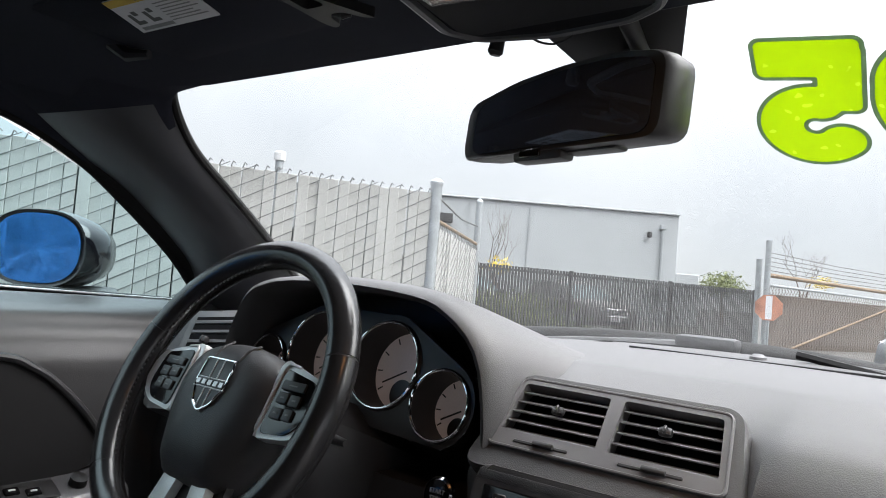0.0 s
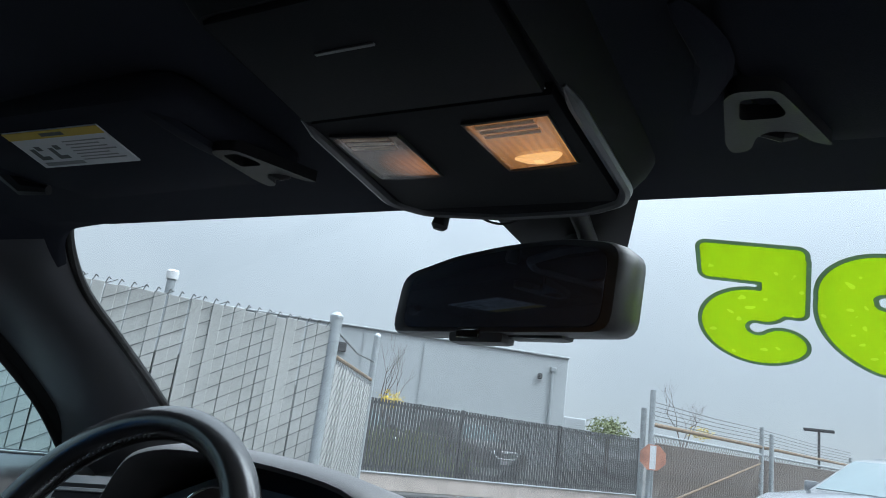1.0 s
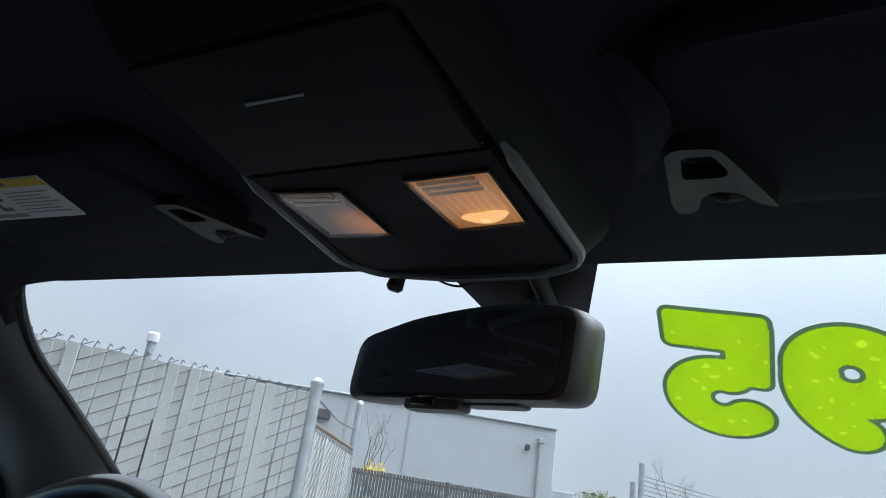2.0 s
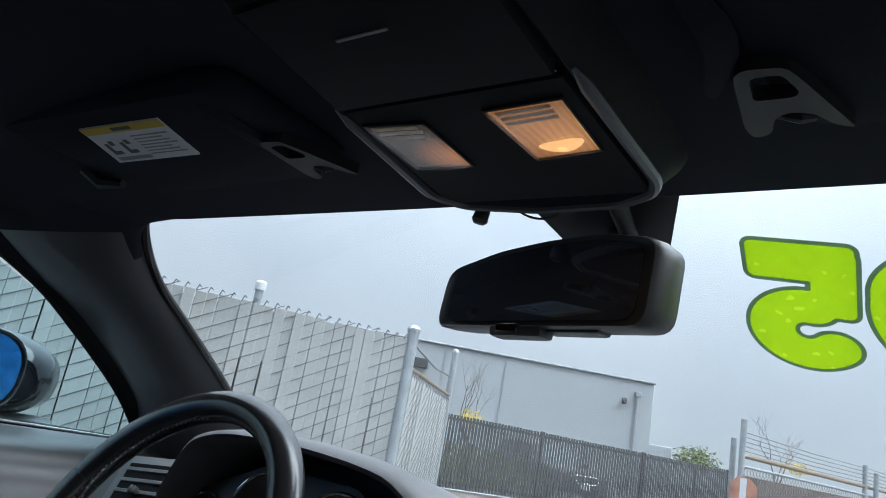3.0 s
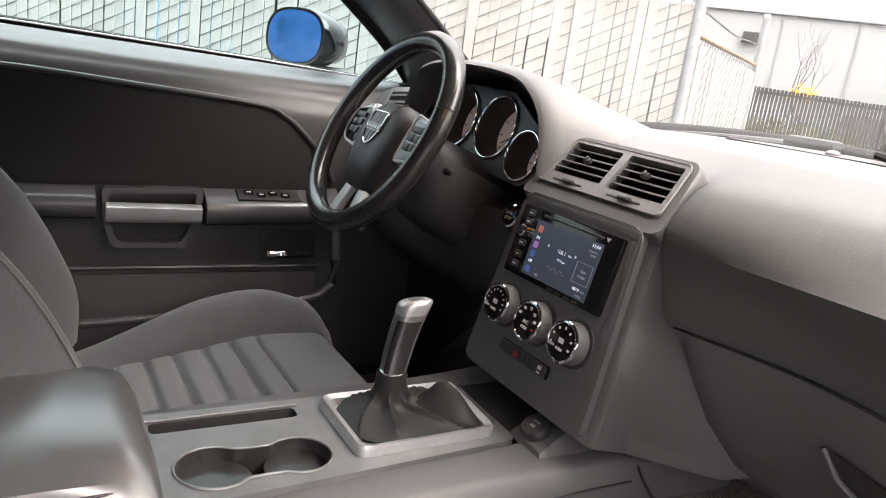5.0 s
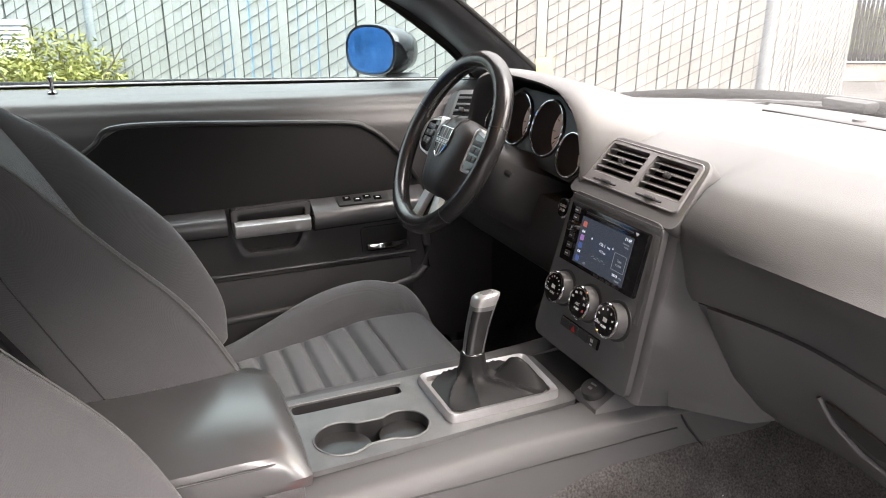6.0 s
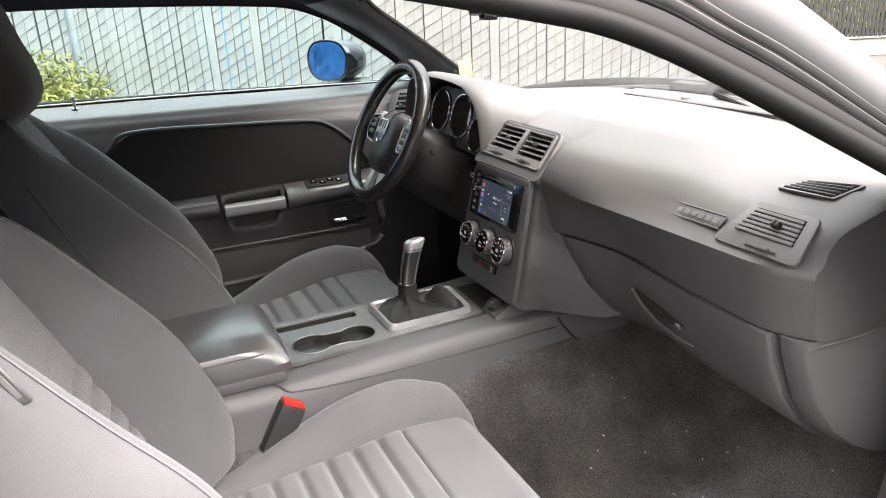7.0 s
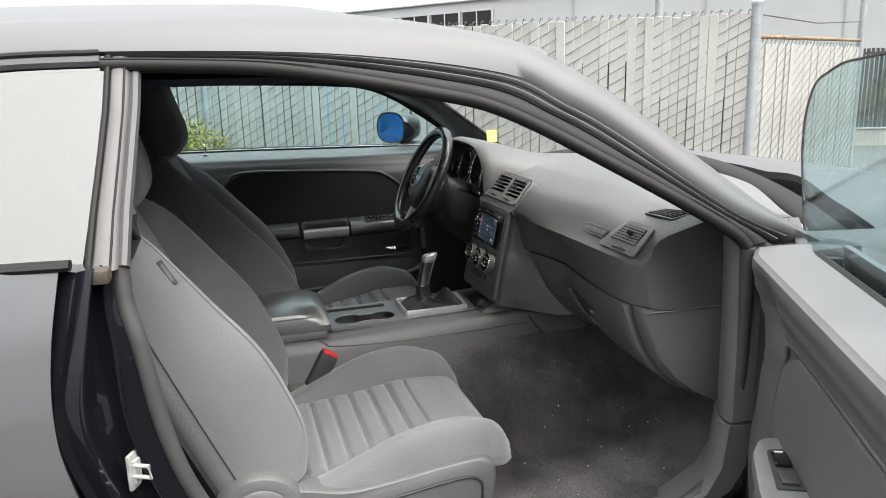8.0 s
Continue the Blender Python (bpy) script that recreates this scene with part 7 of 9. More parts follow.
lp = part("lock_pin", lathe([(0.011, 0), (0.010, 0.004), (0.0035, 0.006), (0.0035, 0.022), (0.005, 0.026), (0.005, 0.034), (0, 0.036)], 14, Matrix.Translation((-0.80, -0.198, 1.112))), M_CHROME, door_l, "chrome lock pin")

# left wing mirror
wing = thing("wing_mirror", (-0.90, 0.55, 1.13), "black wing mirror whose glass shows a plain blue", "mirror")
mc = Vector((-0.935, 0.515, 1.172))
mn = Vector((0.40, -0.915, 0.03)).normalized()
mx = Vector((0, 0, 1)).cross(mn).normalized()   # toward the outside seen from behind
wmx = frame_at(mc, mx, mn.cross(mx))
OV = [(0.092 * math.copysign(abs(math.cos(a)) ** 0.75, math.cos(a)), 0.060 * math.copysign(abs(math.sin(a)) ** 0.8, math.sin(a))) for a in [2 * math.pi * k / 32 for k in range(32)]]
part("mirror_shell", loft([[wmx @ Vector((x * k, y * k, z)) for x, y in OV] for k, z in ((0.90, 0.0), (1.03, 0.004), (1.06, -0.004), (1.06, -0.02), (1.0, -0.05), (0.82, -0.09), (0.5, -0.115), (0.15, -0.122))]), M_JAMB, wing, "gloss black shell", angle=60)
part("mirror_glass", loft([[wmx @ Vector((x * k, y * k, 0.0045)) for x, y in OV] for k in (0.93, 0.5, 0.05)]), M_MIRROR, wing, "mirror glass")
part("mirror_foot", loft([[Vector((x + a * 0.018, y + b * 0.045, z)) for a, b in ((-1, -1), (1, -1), (1, 1), (-1, 1))] for x, y, z in ((-0.880, 0.590, 1.085), (-0.893, 0.586, 1.100), (-0.905, 0.580, 1.116))]), M_DARK, wing, angle=60)
part("sail_patch", loft([[(-0.866, 0.68, 1.085), (-0.868, 0.80, 1.080), (-0.858, 0.775, 1.112)], [(-0.856, 0.68, 1.085), (-0.858, 0.80, 1.080), (-0.848, 0.775, 1.112)]]), M_DARK, wing)

# ---- passenger door, swung open ----
door_r = thing("passenger_door", (0.98, 0.74, 0.40), "open passenger door with frameless tinted glass", "car door")
ud = Vector((0.888, -0.459, 0)).normalized()
om = frame_at((0.935, 0.765, 0.0), ud, (0, 0, 1))   # x along the door, y up, z towards the cabin
SHAPE = [(0.36, 0.006), (0.50, 0.020), (0.68, 0.034), (0.78, 0.026), (0.88, 0.020), (0.93, 0.024), (0.965, 0.034), (1.0, 0.046), (1.03, 0.0525), (1.043, 0.052), (1.050, 0.044), (1.0535, 0.020), (1.058, -0.040)]


def open_skin(u, v):
    x = -0.035 + 1.255 * u
    z = 0.36 + 0.698 * (1 - (1 - v) ** 1.7)
    front = bump(u, 0, 0.045)
    n = lerp_list(SHAPE, z)[0] - 0.014 * front
    # the ledge is pinched near the hinge, where a shallow scoop runs down from it
    n -= 0.024 * bump(x, 0.095, 0.075) * bump(z, 0.97, 0.075)
    return om @ Vector((x - 0.02 * max(0.0, 0.9 - z) * (1 - u), z, n))


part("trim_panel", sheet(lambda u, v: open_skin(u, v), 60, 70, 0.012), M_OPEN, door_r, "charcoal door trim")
part("door_skin", sheet(lambda u, v: om @ Vector((1.24 - 1.26 * u, 0.30 + 0.76 * v, -0.11 - 0.035 * math.sin(3.1 * v))), 16, 16, 0.01), M_PAINT, door_r, "dark reflective outer skin")
part("door_edge", rbox((-0.012, 0.69, -0.045), (0.02, 0.70, 0.11), 0.006, 2, om), M_DARK, door_r)
part("door_end", rbox((1.23, 0.69, -0.045), (0.02, 0.70, 0.11), 0.006, 2, om), M_PAINT, door_r)
GL_O = rounded([(-0.085, 1.045), (-0.150, 1.20), (-0.152, 1.27), (-0.112, 1.332), (0.02, 1.362), (0.21, 1.372), (1.05, 1.360), (1.16, 1.045)], 0.035)
og = part("door_glass", prism(GL_O[::-1], 0.004, om @ Matrix.Translation((0, 0, -0.062))), M_SIDE, door_r, "green-tinted door glass")
part("glass_edge", tube([om @ Vector((x, y, -0.060)) for x, y in GL_O if y > 1.05], 0.0022, 6), M_RUBBER, og)
og.visible_shadow = False
part("glass_seal", tube([om @ Vector((0.04, 1.052, -0.045)), om @ Vector((1.22, 1.052, -0.045))], 0.009, 8), M_RUBBER, door_r)
part("mirror_sail", prism([(-0.16, 1.02), (-0.06, 1.045), (-0.135, 1.085)], 0.02, om @ Matrix.Translation((0, 0, -0.06)), 0.004), M_DARK, door_r, "black sail patch")
oin = [(0.135, 0.80), (0.172, 0.91), (0.225, 0.948), (0.60, 0.940), (1.12, 0.940), (1.14, 0.80), (1.10, 0.74), (0.17, 0.70)]
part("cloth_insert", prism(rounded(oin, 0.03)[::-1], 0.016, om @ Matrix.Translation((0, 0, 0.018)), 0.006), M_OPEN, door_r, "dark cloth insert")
part("insert_rim", tube([om @ Vector((p.x, p.y, 0.029)) for p in smooth_path([(x, y, 0) for x, y in ((0.118, 0.69), (0.128, 0.80), (0.163, 0.912), (0.222, 0.957), (0.60, 0.950), (1.14, 0.950))], 6)], 0.0045, 8), M_STACK, door_r)
oa = part("armrest", loft([[om @ Vector((x, y, z)) for y, z in ((0.70, 0.012), (0.70, 0.06 + d), (0.73, 0.082 + d), (0.765, 0.078 + d), (0.785, 0.012))] for x, d in ((0.215, -0.03), (0.25, 0.0), (0.50, 0.01), (1.0, 0.01), (1.1, 0.0))]), M_PLAS, door_r, "charcoal armrest with a window switch", angle=50)
bz_o = rounded([(0.170, 0.012), (0.178, 0.060), (0.230, 0.082), (0.345, 0.098), (0.430, 0.094), (0.430, 0.014), (0.300, 0.008)], 0.014)
sw_o = rounded([(0.215, 0.030), (0.222, 0.060), (0.330, 0.072), (0.330, 0.030)], 0.006)
bz = part("armrest_bezel", loft([[om @ Vector((0.30 + (x - 0.30) * k, h, 0.05 + (n - 0.05) * k)) for x, n in bz_o] for k, h in ((1.0, 0.772), (1.0, 0.790), (0.97, 0.794))]), M_DSILV, oa, "satin grey curved bezel", angle=50)
swp = part("switch_plate", loft([[om @ Vector((x, h, n)) for x, n in sw_o] for h in (0.792, 0.7965)]), M_DARK, oa, "black switch plate")
part("window_switch", rbox((0.255, 0.799, 0.048), (0.036, 0.008, 0.024), 0.003, 2, om), M_GLOSS, swp)
part("window_switch", rbox((0.304, 0.798, 0.051), (0.034, 0.006, 0.024), 0.003, 2, om), M_DARK, swp)
part("switch_mark", rbox((0.240, 0.8035, 0.048), (0.003, 0.001, 0.012), 0, 1, om), M_WHITEP, swp)
part("door_step_line", tube([om @ Vector(p) for p in ((0.0, 0.86, 0.016), (0.06, 0.80, 0.018), (0.10, 0.77, 0.020), (0.17, 0.745, 0.030))], 0.003, 6), M_DARK, door_r)
part("speaker_grille", prism(ring2(0.14, 0.55, 0.085), 0.006, om @ Matrix.Translation((0, 0, 0.018)), 0.002), M_DSILV, door_r, "perforated speaker grille")

# ---- overhead: sun visors, console, mirror ----
def visor(s, label):
    z = 1.398
    v = thing("sun_visor", (s * 0.35, 0.40, 1.40), label, "sun visor", "sun visors")
    o = rounded([(s * 0.160, 0.300), (s * 0.175, 0.455), (s * 0.50, 0.452), (s * 0.545, 0.42), (s * 0.545, 0.30), (s * 0.50, 0.275)], 0.03)
    if s < 0:
        o = o[::-1]
    part("visor_panel", loft([[(x, y, z - 0.17 * 0 - 0.06 * (abs(x) - 0.2) ** 2 + d) for x, y in [(s * 0.35 + (p[0] - s * 0.35) * k, 0.37 + (p[1] - 0.37) * k) for p in o]] for k, d in ((0.97, -0.002), (1.0, 0.004), (1.0, 0.016), (0.97, 0.020))]), M_LINER, v, "black cloth visor", angle=60)
    # clip: a rounded loop with an open hook below it
    flip = lambda p: p if s > 0 else (p[0] - 0.358, p[1])
    loop = [flip(p) for p in rounded([(0.161, 0.373), (0.167, 0.367), (0.186, 0.370), (0.191, 0.384), (0.208, 0.441), (0.198, 0.434), (0.191, 0.420), (0.179, 0.415), (0.171, 0.421), (0.166, 0.439), (0.156, 0.442), (0.154, 0.428)], 0.005, 3)]
    hole = [flip(p) for p in rounded([(0.168, 0.376), (0.183, 0.376), (0.188, 0.395), (0.185, 0.400), (0.165, 0.399)], 0.004, 3)]
    part("visor_clip", holed(loop, [hole], 0.009, Matrix.Translation((0, 0, z - 0.010))), M_CLIP, v, "charcoal plastic visor clip")
    part("clip_bracket", tube(smooth_path([(*flip((0.150, 0.304)), z + 0.004), (*flip((0.161, 0.345)), z - 0.004), (*flip((0.141, 0.408)), z + 0.002)], 4), [0.003, 0.006, 0.008, 0.009, 0.009, 0.009, 0.008, 0.006, 0.003], 8, flat=0.6), M_LINER, v)
    part("clip_pin", tube([(*flip((0.172, 0.421)), z - 0.007), (*flip((0.184, 0.423)), z - 0.010), (*flip((0.190, 0.427)), z - 0.008)], [0.0025, 0.0035, 0.0025], 8), M_CLIP, v)
    part("hinge_rod", tube([(s * 0.475, 0.375, z - 0.004), (s * 0.462, 0.388, z - 0.016), (s * 0.438, 0.398, z - 0.016)], [0.009, 0.008, 0.005], 8), M_CLIP, v)
    return v


vl = visor(-1, "black cloth sun visor with a white and yellow warning label")
visor(1, "black cloth sun visor folded up against the roof")
M_LABEL = mat("white_label", (0.62, 0.62, 0.63), 0.6, 0, 0.04, 30)
M_YEL = mat("yellow_label_band", (0.55, 0.38, 0.03), 0.6, 0, 0.04, 30)
lq = [Vector(p) for p in ((-0.403, 0.371), (-0.289, 0.380), (-0.260, 0.318), (-0.365, 0.309))]
lz = 1.3945
def lab(u, v, d=0.0):
    p = (lq[0] * (1 - u) + lq[1] * u) * (1 - v) + (lq[3] * (1 - u) + lq[2] * u) * v
    return (p.x, p.y, lz - 0.06 * (abs(p.x) - 0.2) ** 2 - d)


def lab_patch(u0, v0, u1, v1, d0, d1):
    return loft([[lab(u0, v0, d), lab(u1, v0, d), lab(u1, v1, d), lab(u0, v1, d)] for d in (d0, d1)])


lb = part("warning_label", lab_patch(0, 0, 1, 1, 0.0, 0.0012), M_LABEL, vl, "white printed label")
part("label_band", lab_patch(0, 0.82, 1, 1, 0.0012, 0.0016), M_YEL, lb, "yellow heading band")
part("heading_bar", lab_patch(0.38, 0.87, 0.62, 0.95, 0.0016, 0.0019), M_DARK, lb)
for k in range(7):
    part("text_bar", lab_patch(0.5, 0.16 + 0.085 * k, 0.94 - 0.05 * (k % 3), 0.19 + 0.085 * k, 0.0012, 0.0015), M_DSILV, lb)
part("bar_block", lab_patch(0.06, 0.06, 0.48, 0.16, 0.0012, 0.0015), M_DSILV, lb)
for du in (0.0, 0.20):
    part("pictogram", joined(lab_patch(0.08 + du, 0.24, 0.20 + du, 0.34, 0.0012, 0.0015), lab_patch(0.08 + du, 0.34, 0.13 + du, 0.56, 0.0012, 0.0015), lab_patch(0.15 + du, 0.50, 0.21 + du, 0.62, 0.0012, 0.0015)), M_DARK, lb)

ohc = thing("overhead_console", (0, 0.40, 1.40), "black overhead console with two map lamps, one of them lit", "console")
OC = [(-0.062, 0.225), (-0.088, 0.351), (-0.118, 0.495), (-0.100, 0.525), (-0.035, 0.542), (0.04, 0.538), (0.072, 0.520), (0.082, 0.497), (0.090, 0.351), (0.097, 0.225)]
oc_r = rounded(OC[::-1], 0.010)
part("console_shell", loft([[(x + 0.0, y, z) for x, y in [(0.0 + (p[0]) * k, 0.37 + (p[1] - 0.37) * k) for p in oc_r]] for k, z in ((1.16, 1.422), (1.12, 1.412), (1.05, 1.400), (1.0, 1.392), (0.965, 1.388), (0.93, 1.391), (0.91, 1.396))]), M_OHD, ohc, "charcoal shell", angle=60)
# Only the stretch catching windscreen light is drawn, as a lighter strip.
k0 = min(range(len(oc_r)), key=lambda k: oc_r[k][1])
rim = [(0.982 * x, 0.37 + (y - 0.37) * 0.982, 1.3895) for x, y in oc_r[k0:] + oc_r[:k0] if y > 0.27]
part("console_rim_glint", tube(rim, [min(0.0046, 0.0012 + 0.0008 * min(k, len(rim) - 1 - k)) for k in range(len(rim))], 8), M_PILLAR, ohc, "lighter satin strip where the rim catches light")
part("console_door", prism([(-0.082, -0.342), (0.078, -0.342), (0.088, -0.235), (-0.058, -0.235)], 0.010, Matrix.Translation((0, 0, 1.3965)) @ pose(0, 0, 0, 180), 0.002), M_OHD, ohc, "smooth storage lid")
part("door_gap", rbox((-0.005, 0.3445, 1.392), (0.165, 0.003, 0.002), 0), M_GLOSS, ohc)
part("lid_slot", rbox((0.0, 0.2735, 1.386), (0.036, 0.002, 0.0012), 0), M_DSILV, ohc)
part("lamp_plate", prism([(-0.110, -0.515), (0.070, -0.515), (0.080, -0.348), (-0.084, -0.348)], 0.008, Matrix.Translation((0, 0, 1.3965)) @ pose(0, 0, 0, 180), 0.002), M_OHD, ohc)
M_BULB = glow("warm_bulb", (1.0, 0.52, 0.18), 0.8)
M_REFL = mat("lamp_reflector", (0.75, 0.58, 0.46), 0.35, 0.2, 0.15, 40)
for k, (pts, lit) in enumerate((([(-0.080, 0.364), (-0.031, 0.371), (-0.037, 0.443), (-0.088, 0.438)], False), ([(0.016, 0.367), (0.072, 0.365), (0.066, 0.437), (0.015, 0.442)], True))):
    cx, cy = sum(p[0] for p in pts) / 4, sum(p[1] for p in pts) / 4
    lamp = part("map_lamp", loft([[(x, y, 1.3885) for x, y in pts], [(x, y, 1.3865) for x, y in pts], [(cx + (x - cx) * 0.96, cy + (y - cy) * 0.96, 1.386) for x, y in pts], [(cx + (x - cx) * 0.955, cy + (y - cy) * 0.955, 1.3885) for x, y in pts]]), M_OHC, ohc, "lit map lamp" if lit else "unlit map lamp")
    # The unlit lamp's bowl glows as well: its warm glints are painted as emission.
    part("lamp_bowl", loft([[(cx + (x - cx) * 0.96, cy + (y - cy) * 0.96, 1.3875) for x, y in pts], [(cx + (x - cx) * 0.6, cy + (y - cy) * 0.6, 1.3882) for x, y in pts]]), lamp_glow("amber_lit_reflector", cx + 0.006, cy + 0.012, 0.075, (1.0, 0.44, 0.12), (0.10, 0.035, 0.015), 0.46) if lit else lamp_glow("painted_glint_bowl", cx + 0.016, cy + 0.022, 0.034, (0.90, 0.36, 0.13), (0.055, 0.040, 0.034), 0.36), lamp)
    for q in range(3):
        v0, v1 = 0.07 + 0.09 * q, 0.12 + 0.09 * q
        edge = [(Vector(pts[0]) * (1 - v) + Vector(pts[3]) * v, Vector(pts[1]) * (1 - v) + Vector(pts[2]) * v) for v in (v0, v1)]
        quad4 = [e0 * (1 - f) + e1 * f for (e0, e1), f in ((edge[0], 0.12), (edge[0], 0.80), (edge[1], 0.80), (edge[1], 0.12))]
        part("reflector_rib", loft([[(p.x, p.y, h) for p in quad4] for h in (1.3874, 1.3866)]), M_REFL, lamp)
    if lit:
        part("bulb", tube(smooth_path([(cx - 0.014, cy + 0.018, 1.3862), (cx + 0.002, cy + 0.020, 1.3858), (cx + 0.018, cy + 0.014, 1.3862)], 4), [0.002, 0.004, 0.006, 0.007, 0.0075, 0.007, 0.006, 0.004, 0.002], 10, flat=0.3), M_BULB, lamp, "warm glowing bulb")
    ln = part("lens", loft([[(cx + (x - cx) * 0.92, cy + (y - cy) * 0.92, 1.3862) for x, y in pts], [(cx + (x - cx) * 0.90, cy + (y - cy) * 0.90, 1.3838) for x, y in pts]]), M_LENS, lamp, "clear ribbed lens")
    ln.visible_shadow = False
lamp_data = bpy.data.lights.new("map_lamp_light", "AREA")
lamp_data.energy, lamp_data.size, lamp_data.color = 0.06, 0.03, (1.0, 0.5, 0.18)
lamp_ob = new("map_lamp_light", lamp_data)
lamp_ob.matrix_basis = look((0.037, 0.415, 1.382), (0.037, 0.415, 1.0))

rv = thing("rear_view_mirror", (-0.04, 0.62, 1.34), "black rear-view mirror on a stalk below a dark glass patch", "mirror")
rn = Vector((-0.18, -0.975, -0.05)).normalized()
rx = Vector((0, 0, 1)).cross(-rn).normalized() * 1.0
rvm = frame_at((-0.052, 0.602, 1.342), Vector((0.975, -0.18, 0.0)), Vector((0, 0, 1)))
RV = rounded([(-0.134, -0.043), (0.108, -0.040), (0.113, 0.034), (0.060, 0.042), (0.0, 0.040), (-0.06, 0.033), (-0.127, 0.016)], 0.016)
part("mirror_housing", loft([[rvm @ Vector((x * k + sx, y * k, z)) for x, y in RV] for k, z, sx in ((0.90, 0.004, 0), (0.97, 0.006, 0), (1.0, 0.002, 0), (1.0, -0.012, 0.004), (0.96, -0.03, 0.008), (0.80, -0.045, 0.01), (0.4, -0.052, 0.01))]), M_DARK, rv, "black housing with a grey back", angle=60)
part("mirror_glass", prism([(x * 0.88, y * 0.86) for x, y in RV], 0.002, rvm @ Matrix.Translation((0, 0, 0.0042))), M_DIMMIR, rv, "dark self-dimming mirror glass")
part("control_tab", rbox((-0.028, -0.043, -0.006), (0.062, 0.014, 0.022), 0.005, 2, rvm), M_DARK, rv)
part("tab_button", rbox((-0.035, -0.042, 0.006), (0.026, 0.008, 0.003), 0.001, 1, rvm), M_GLOSS, rv)
part("control_tab", rbox((0.028, -0.039, -0.014), (0.06, 0.010, 0.022), 0.005, 2, rvm), M_DARK, rv)
part("stalk", tube([rvm @ Vector((0.02, 0.02, -0.03)), Vector((0.0, 0.64, 1.375)), Vector((-0.005, 0.645, 1.398))], [0.014, 0.012, 0.016], 12), M_DARK, rv)
part("wire_cover", tube([rvm @ Vector((0.045, 0.03, -0.03)), Vector((0.012, 0.625, 1.39)), Vector((0.005, 0.60, 1.418))], 0.009, 10), M_PLAS, rv)
bp_pts = [(-0.090, 0.597), (-0.056, 0.658), (0.036, 0.658), (0.062, 0.597)]
part("shade_patch", loft([[(x, y, ws_z(x, y) - d) for x, y in bp_pts] for d in (0.0055, 0.0075)]), M_DARK, rv, "black shade patch behind the stalk")

mic = thing("microphone", (-0.1, 0.56, 1.40), "small black clip-on microphone with a thin cable", "microphone")
part("mic_body", tube([(-0.094, 0.548, 1.404), (-0.095, 0.548, 1.400), (-0.096, 0.547, 1.395), (-0.098, 0.546, 1.384), (-0.0985, 0.546, 1.381)], [0.003, 0.0045, 0.0065, 0.0075, 0.005], 14), M_DARK, mic)
part("mic_clip", rbox((-0.105, 0.552, 1.404), (0.026, 0.012, 0.004), 0.001), M_DARK, mic)
part("cable", tube(smooth_path([(-0.076, 0.556, 1.408), (-0.066, 0.562, 1.396), (-0.048, 0.566, 1.391), (-0.030, 0.566, 1.396), (-0.022, 0.562, 1.408)], 6), 0.0011, 6), M_DARK, mic)

# painted digits on the windscreen, read from outside
def vinyl(name, spot, ground, through):
    """Thin printed film that lets daylight through, with paler air bubbles."""
    m = bpy.data.materials.new(name)
    m.use_nodes = True
    vt = m.node_tree
    vb = vt.nodes["Principled BSDF"]
    vco = vt.nodes.new("ShaderNodeTexCoord")
    vn = vt.nodes.new("ShaderNodeTexVoronoi")
    vn.inputs["Scale"].default_value = 70
    vw = vt.nodes.new("ShaderNodeTexNoise")
    vw.inputs["Scale"].default_value = 45
    va = vt.nodes.new("ShaderNodeVectorMath")
    va.operation = "MULTIPLY_ADD"
    va.inputs[1].default_value = (0.02, 0.02, 0.02)
    vr = vt.nodes.new("ShaderNodeValToRGB")
    vr.color_ramp.elements[0].color, vr.color_ramp.elements[1].color = (*spot, 1), (*ground, 1)
    vr.color_ramp.elements[0].position, vr.color_ramp.elements[1].position = 0.16, 0.20
    vtr = vt.nodes.new("ShaderNodeBsdfTranslucent")
    vmx = vt.nodes.new("ShaderNodeMixShader")
    vmx.inputs["Fac"].default_value = through
    vt.links.new(vco.outputs["Object"], vw.inputs["Vector"])
    vt.links.new(vw.outputs["Color"], va.inputs[0])
    vt.links.new(vco.outputs["Object"], va.inputs[2])
    vt.links.new(va.outputs["Vector"], vn.inputs["Vector"])
    vt.links.new(vn.outputs["Distance"], vr.inputs["Fac"])
    vt.links.new(vr.outputs["Color"], vb.inputs["Base Color"])
    vt.links.new(vr.outputs["Color"], vtr.inputs["Color"])
    vt.links.new(vb.outputs["BSDF"], vmx.inputs[1])
    vt.links.new(vtr.outputs["BSDF"], vmx.inputs[2])
    vt.links.new(vmx.outputs["Shader"], vt.nodes["Material Output"].inputs["Surface"])
    return m


M_VINYL = vinyl("green_vinyl", (0.52, 0.62, 0.07), (0.40, 0.51, 0.004), 0.75)
M_VRIM = vinyl("dark_green_vinyl", (0.22, 0.28, 0.19), (0.19, 0.25, 0.17), 0.75)
price = thing("price_digits", (0.2, 0.72, 1.37), "lime green vinyl price digits with dark outlines on the windscreen", "decal")
def box_field(px, py, cx, cy, hx, hy, r):
    qx, qy = abs(px - cx) - hx + r, abs(py - cy) - hy + r
    return math.hypot(max(qx, 0), max(qy, 0)) + min(max(qx, qy), 0) - r


def arc_field(px, py, cx, cy, radius, half, a0, a1):
    """Distance to a thick arc from angle a0 to a1 (degrees, rising)."""
    a = math.degrees(math.atan2(py - cy, px - cx))
    while a < a0:
        a += 360
    if a <= a1:
        return abs(math.hypot(px - cx, py - cy) - radius) - half
    return min(math.hypot(px - cx - radius * math.cos(radians(e)), py - cy - radius * math.sin(radians(e))) for e in (a0, a1)) - half


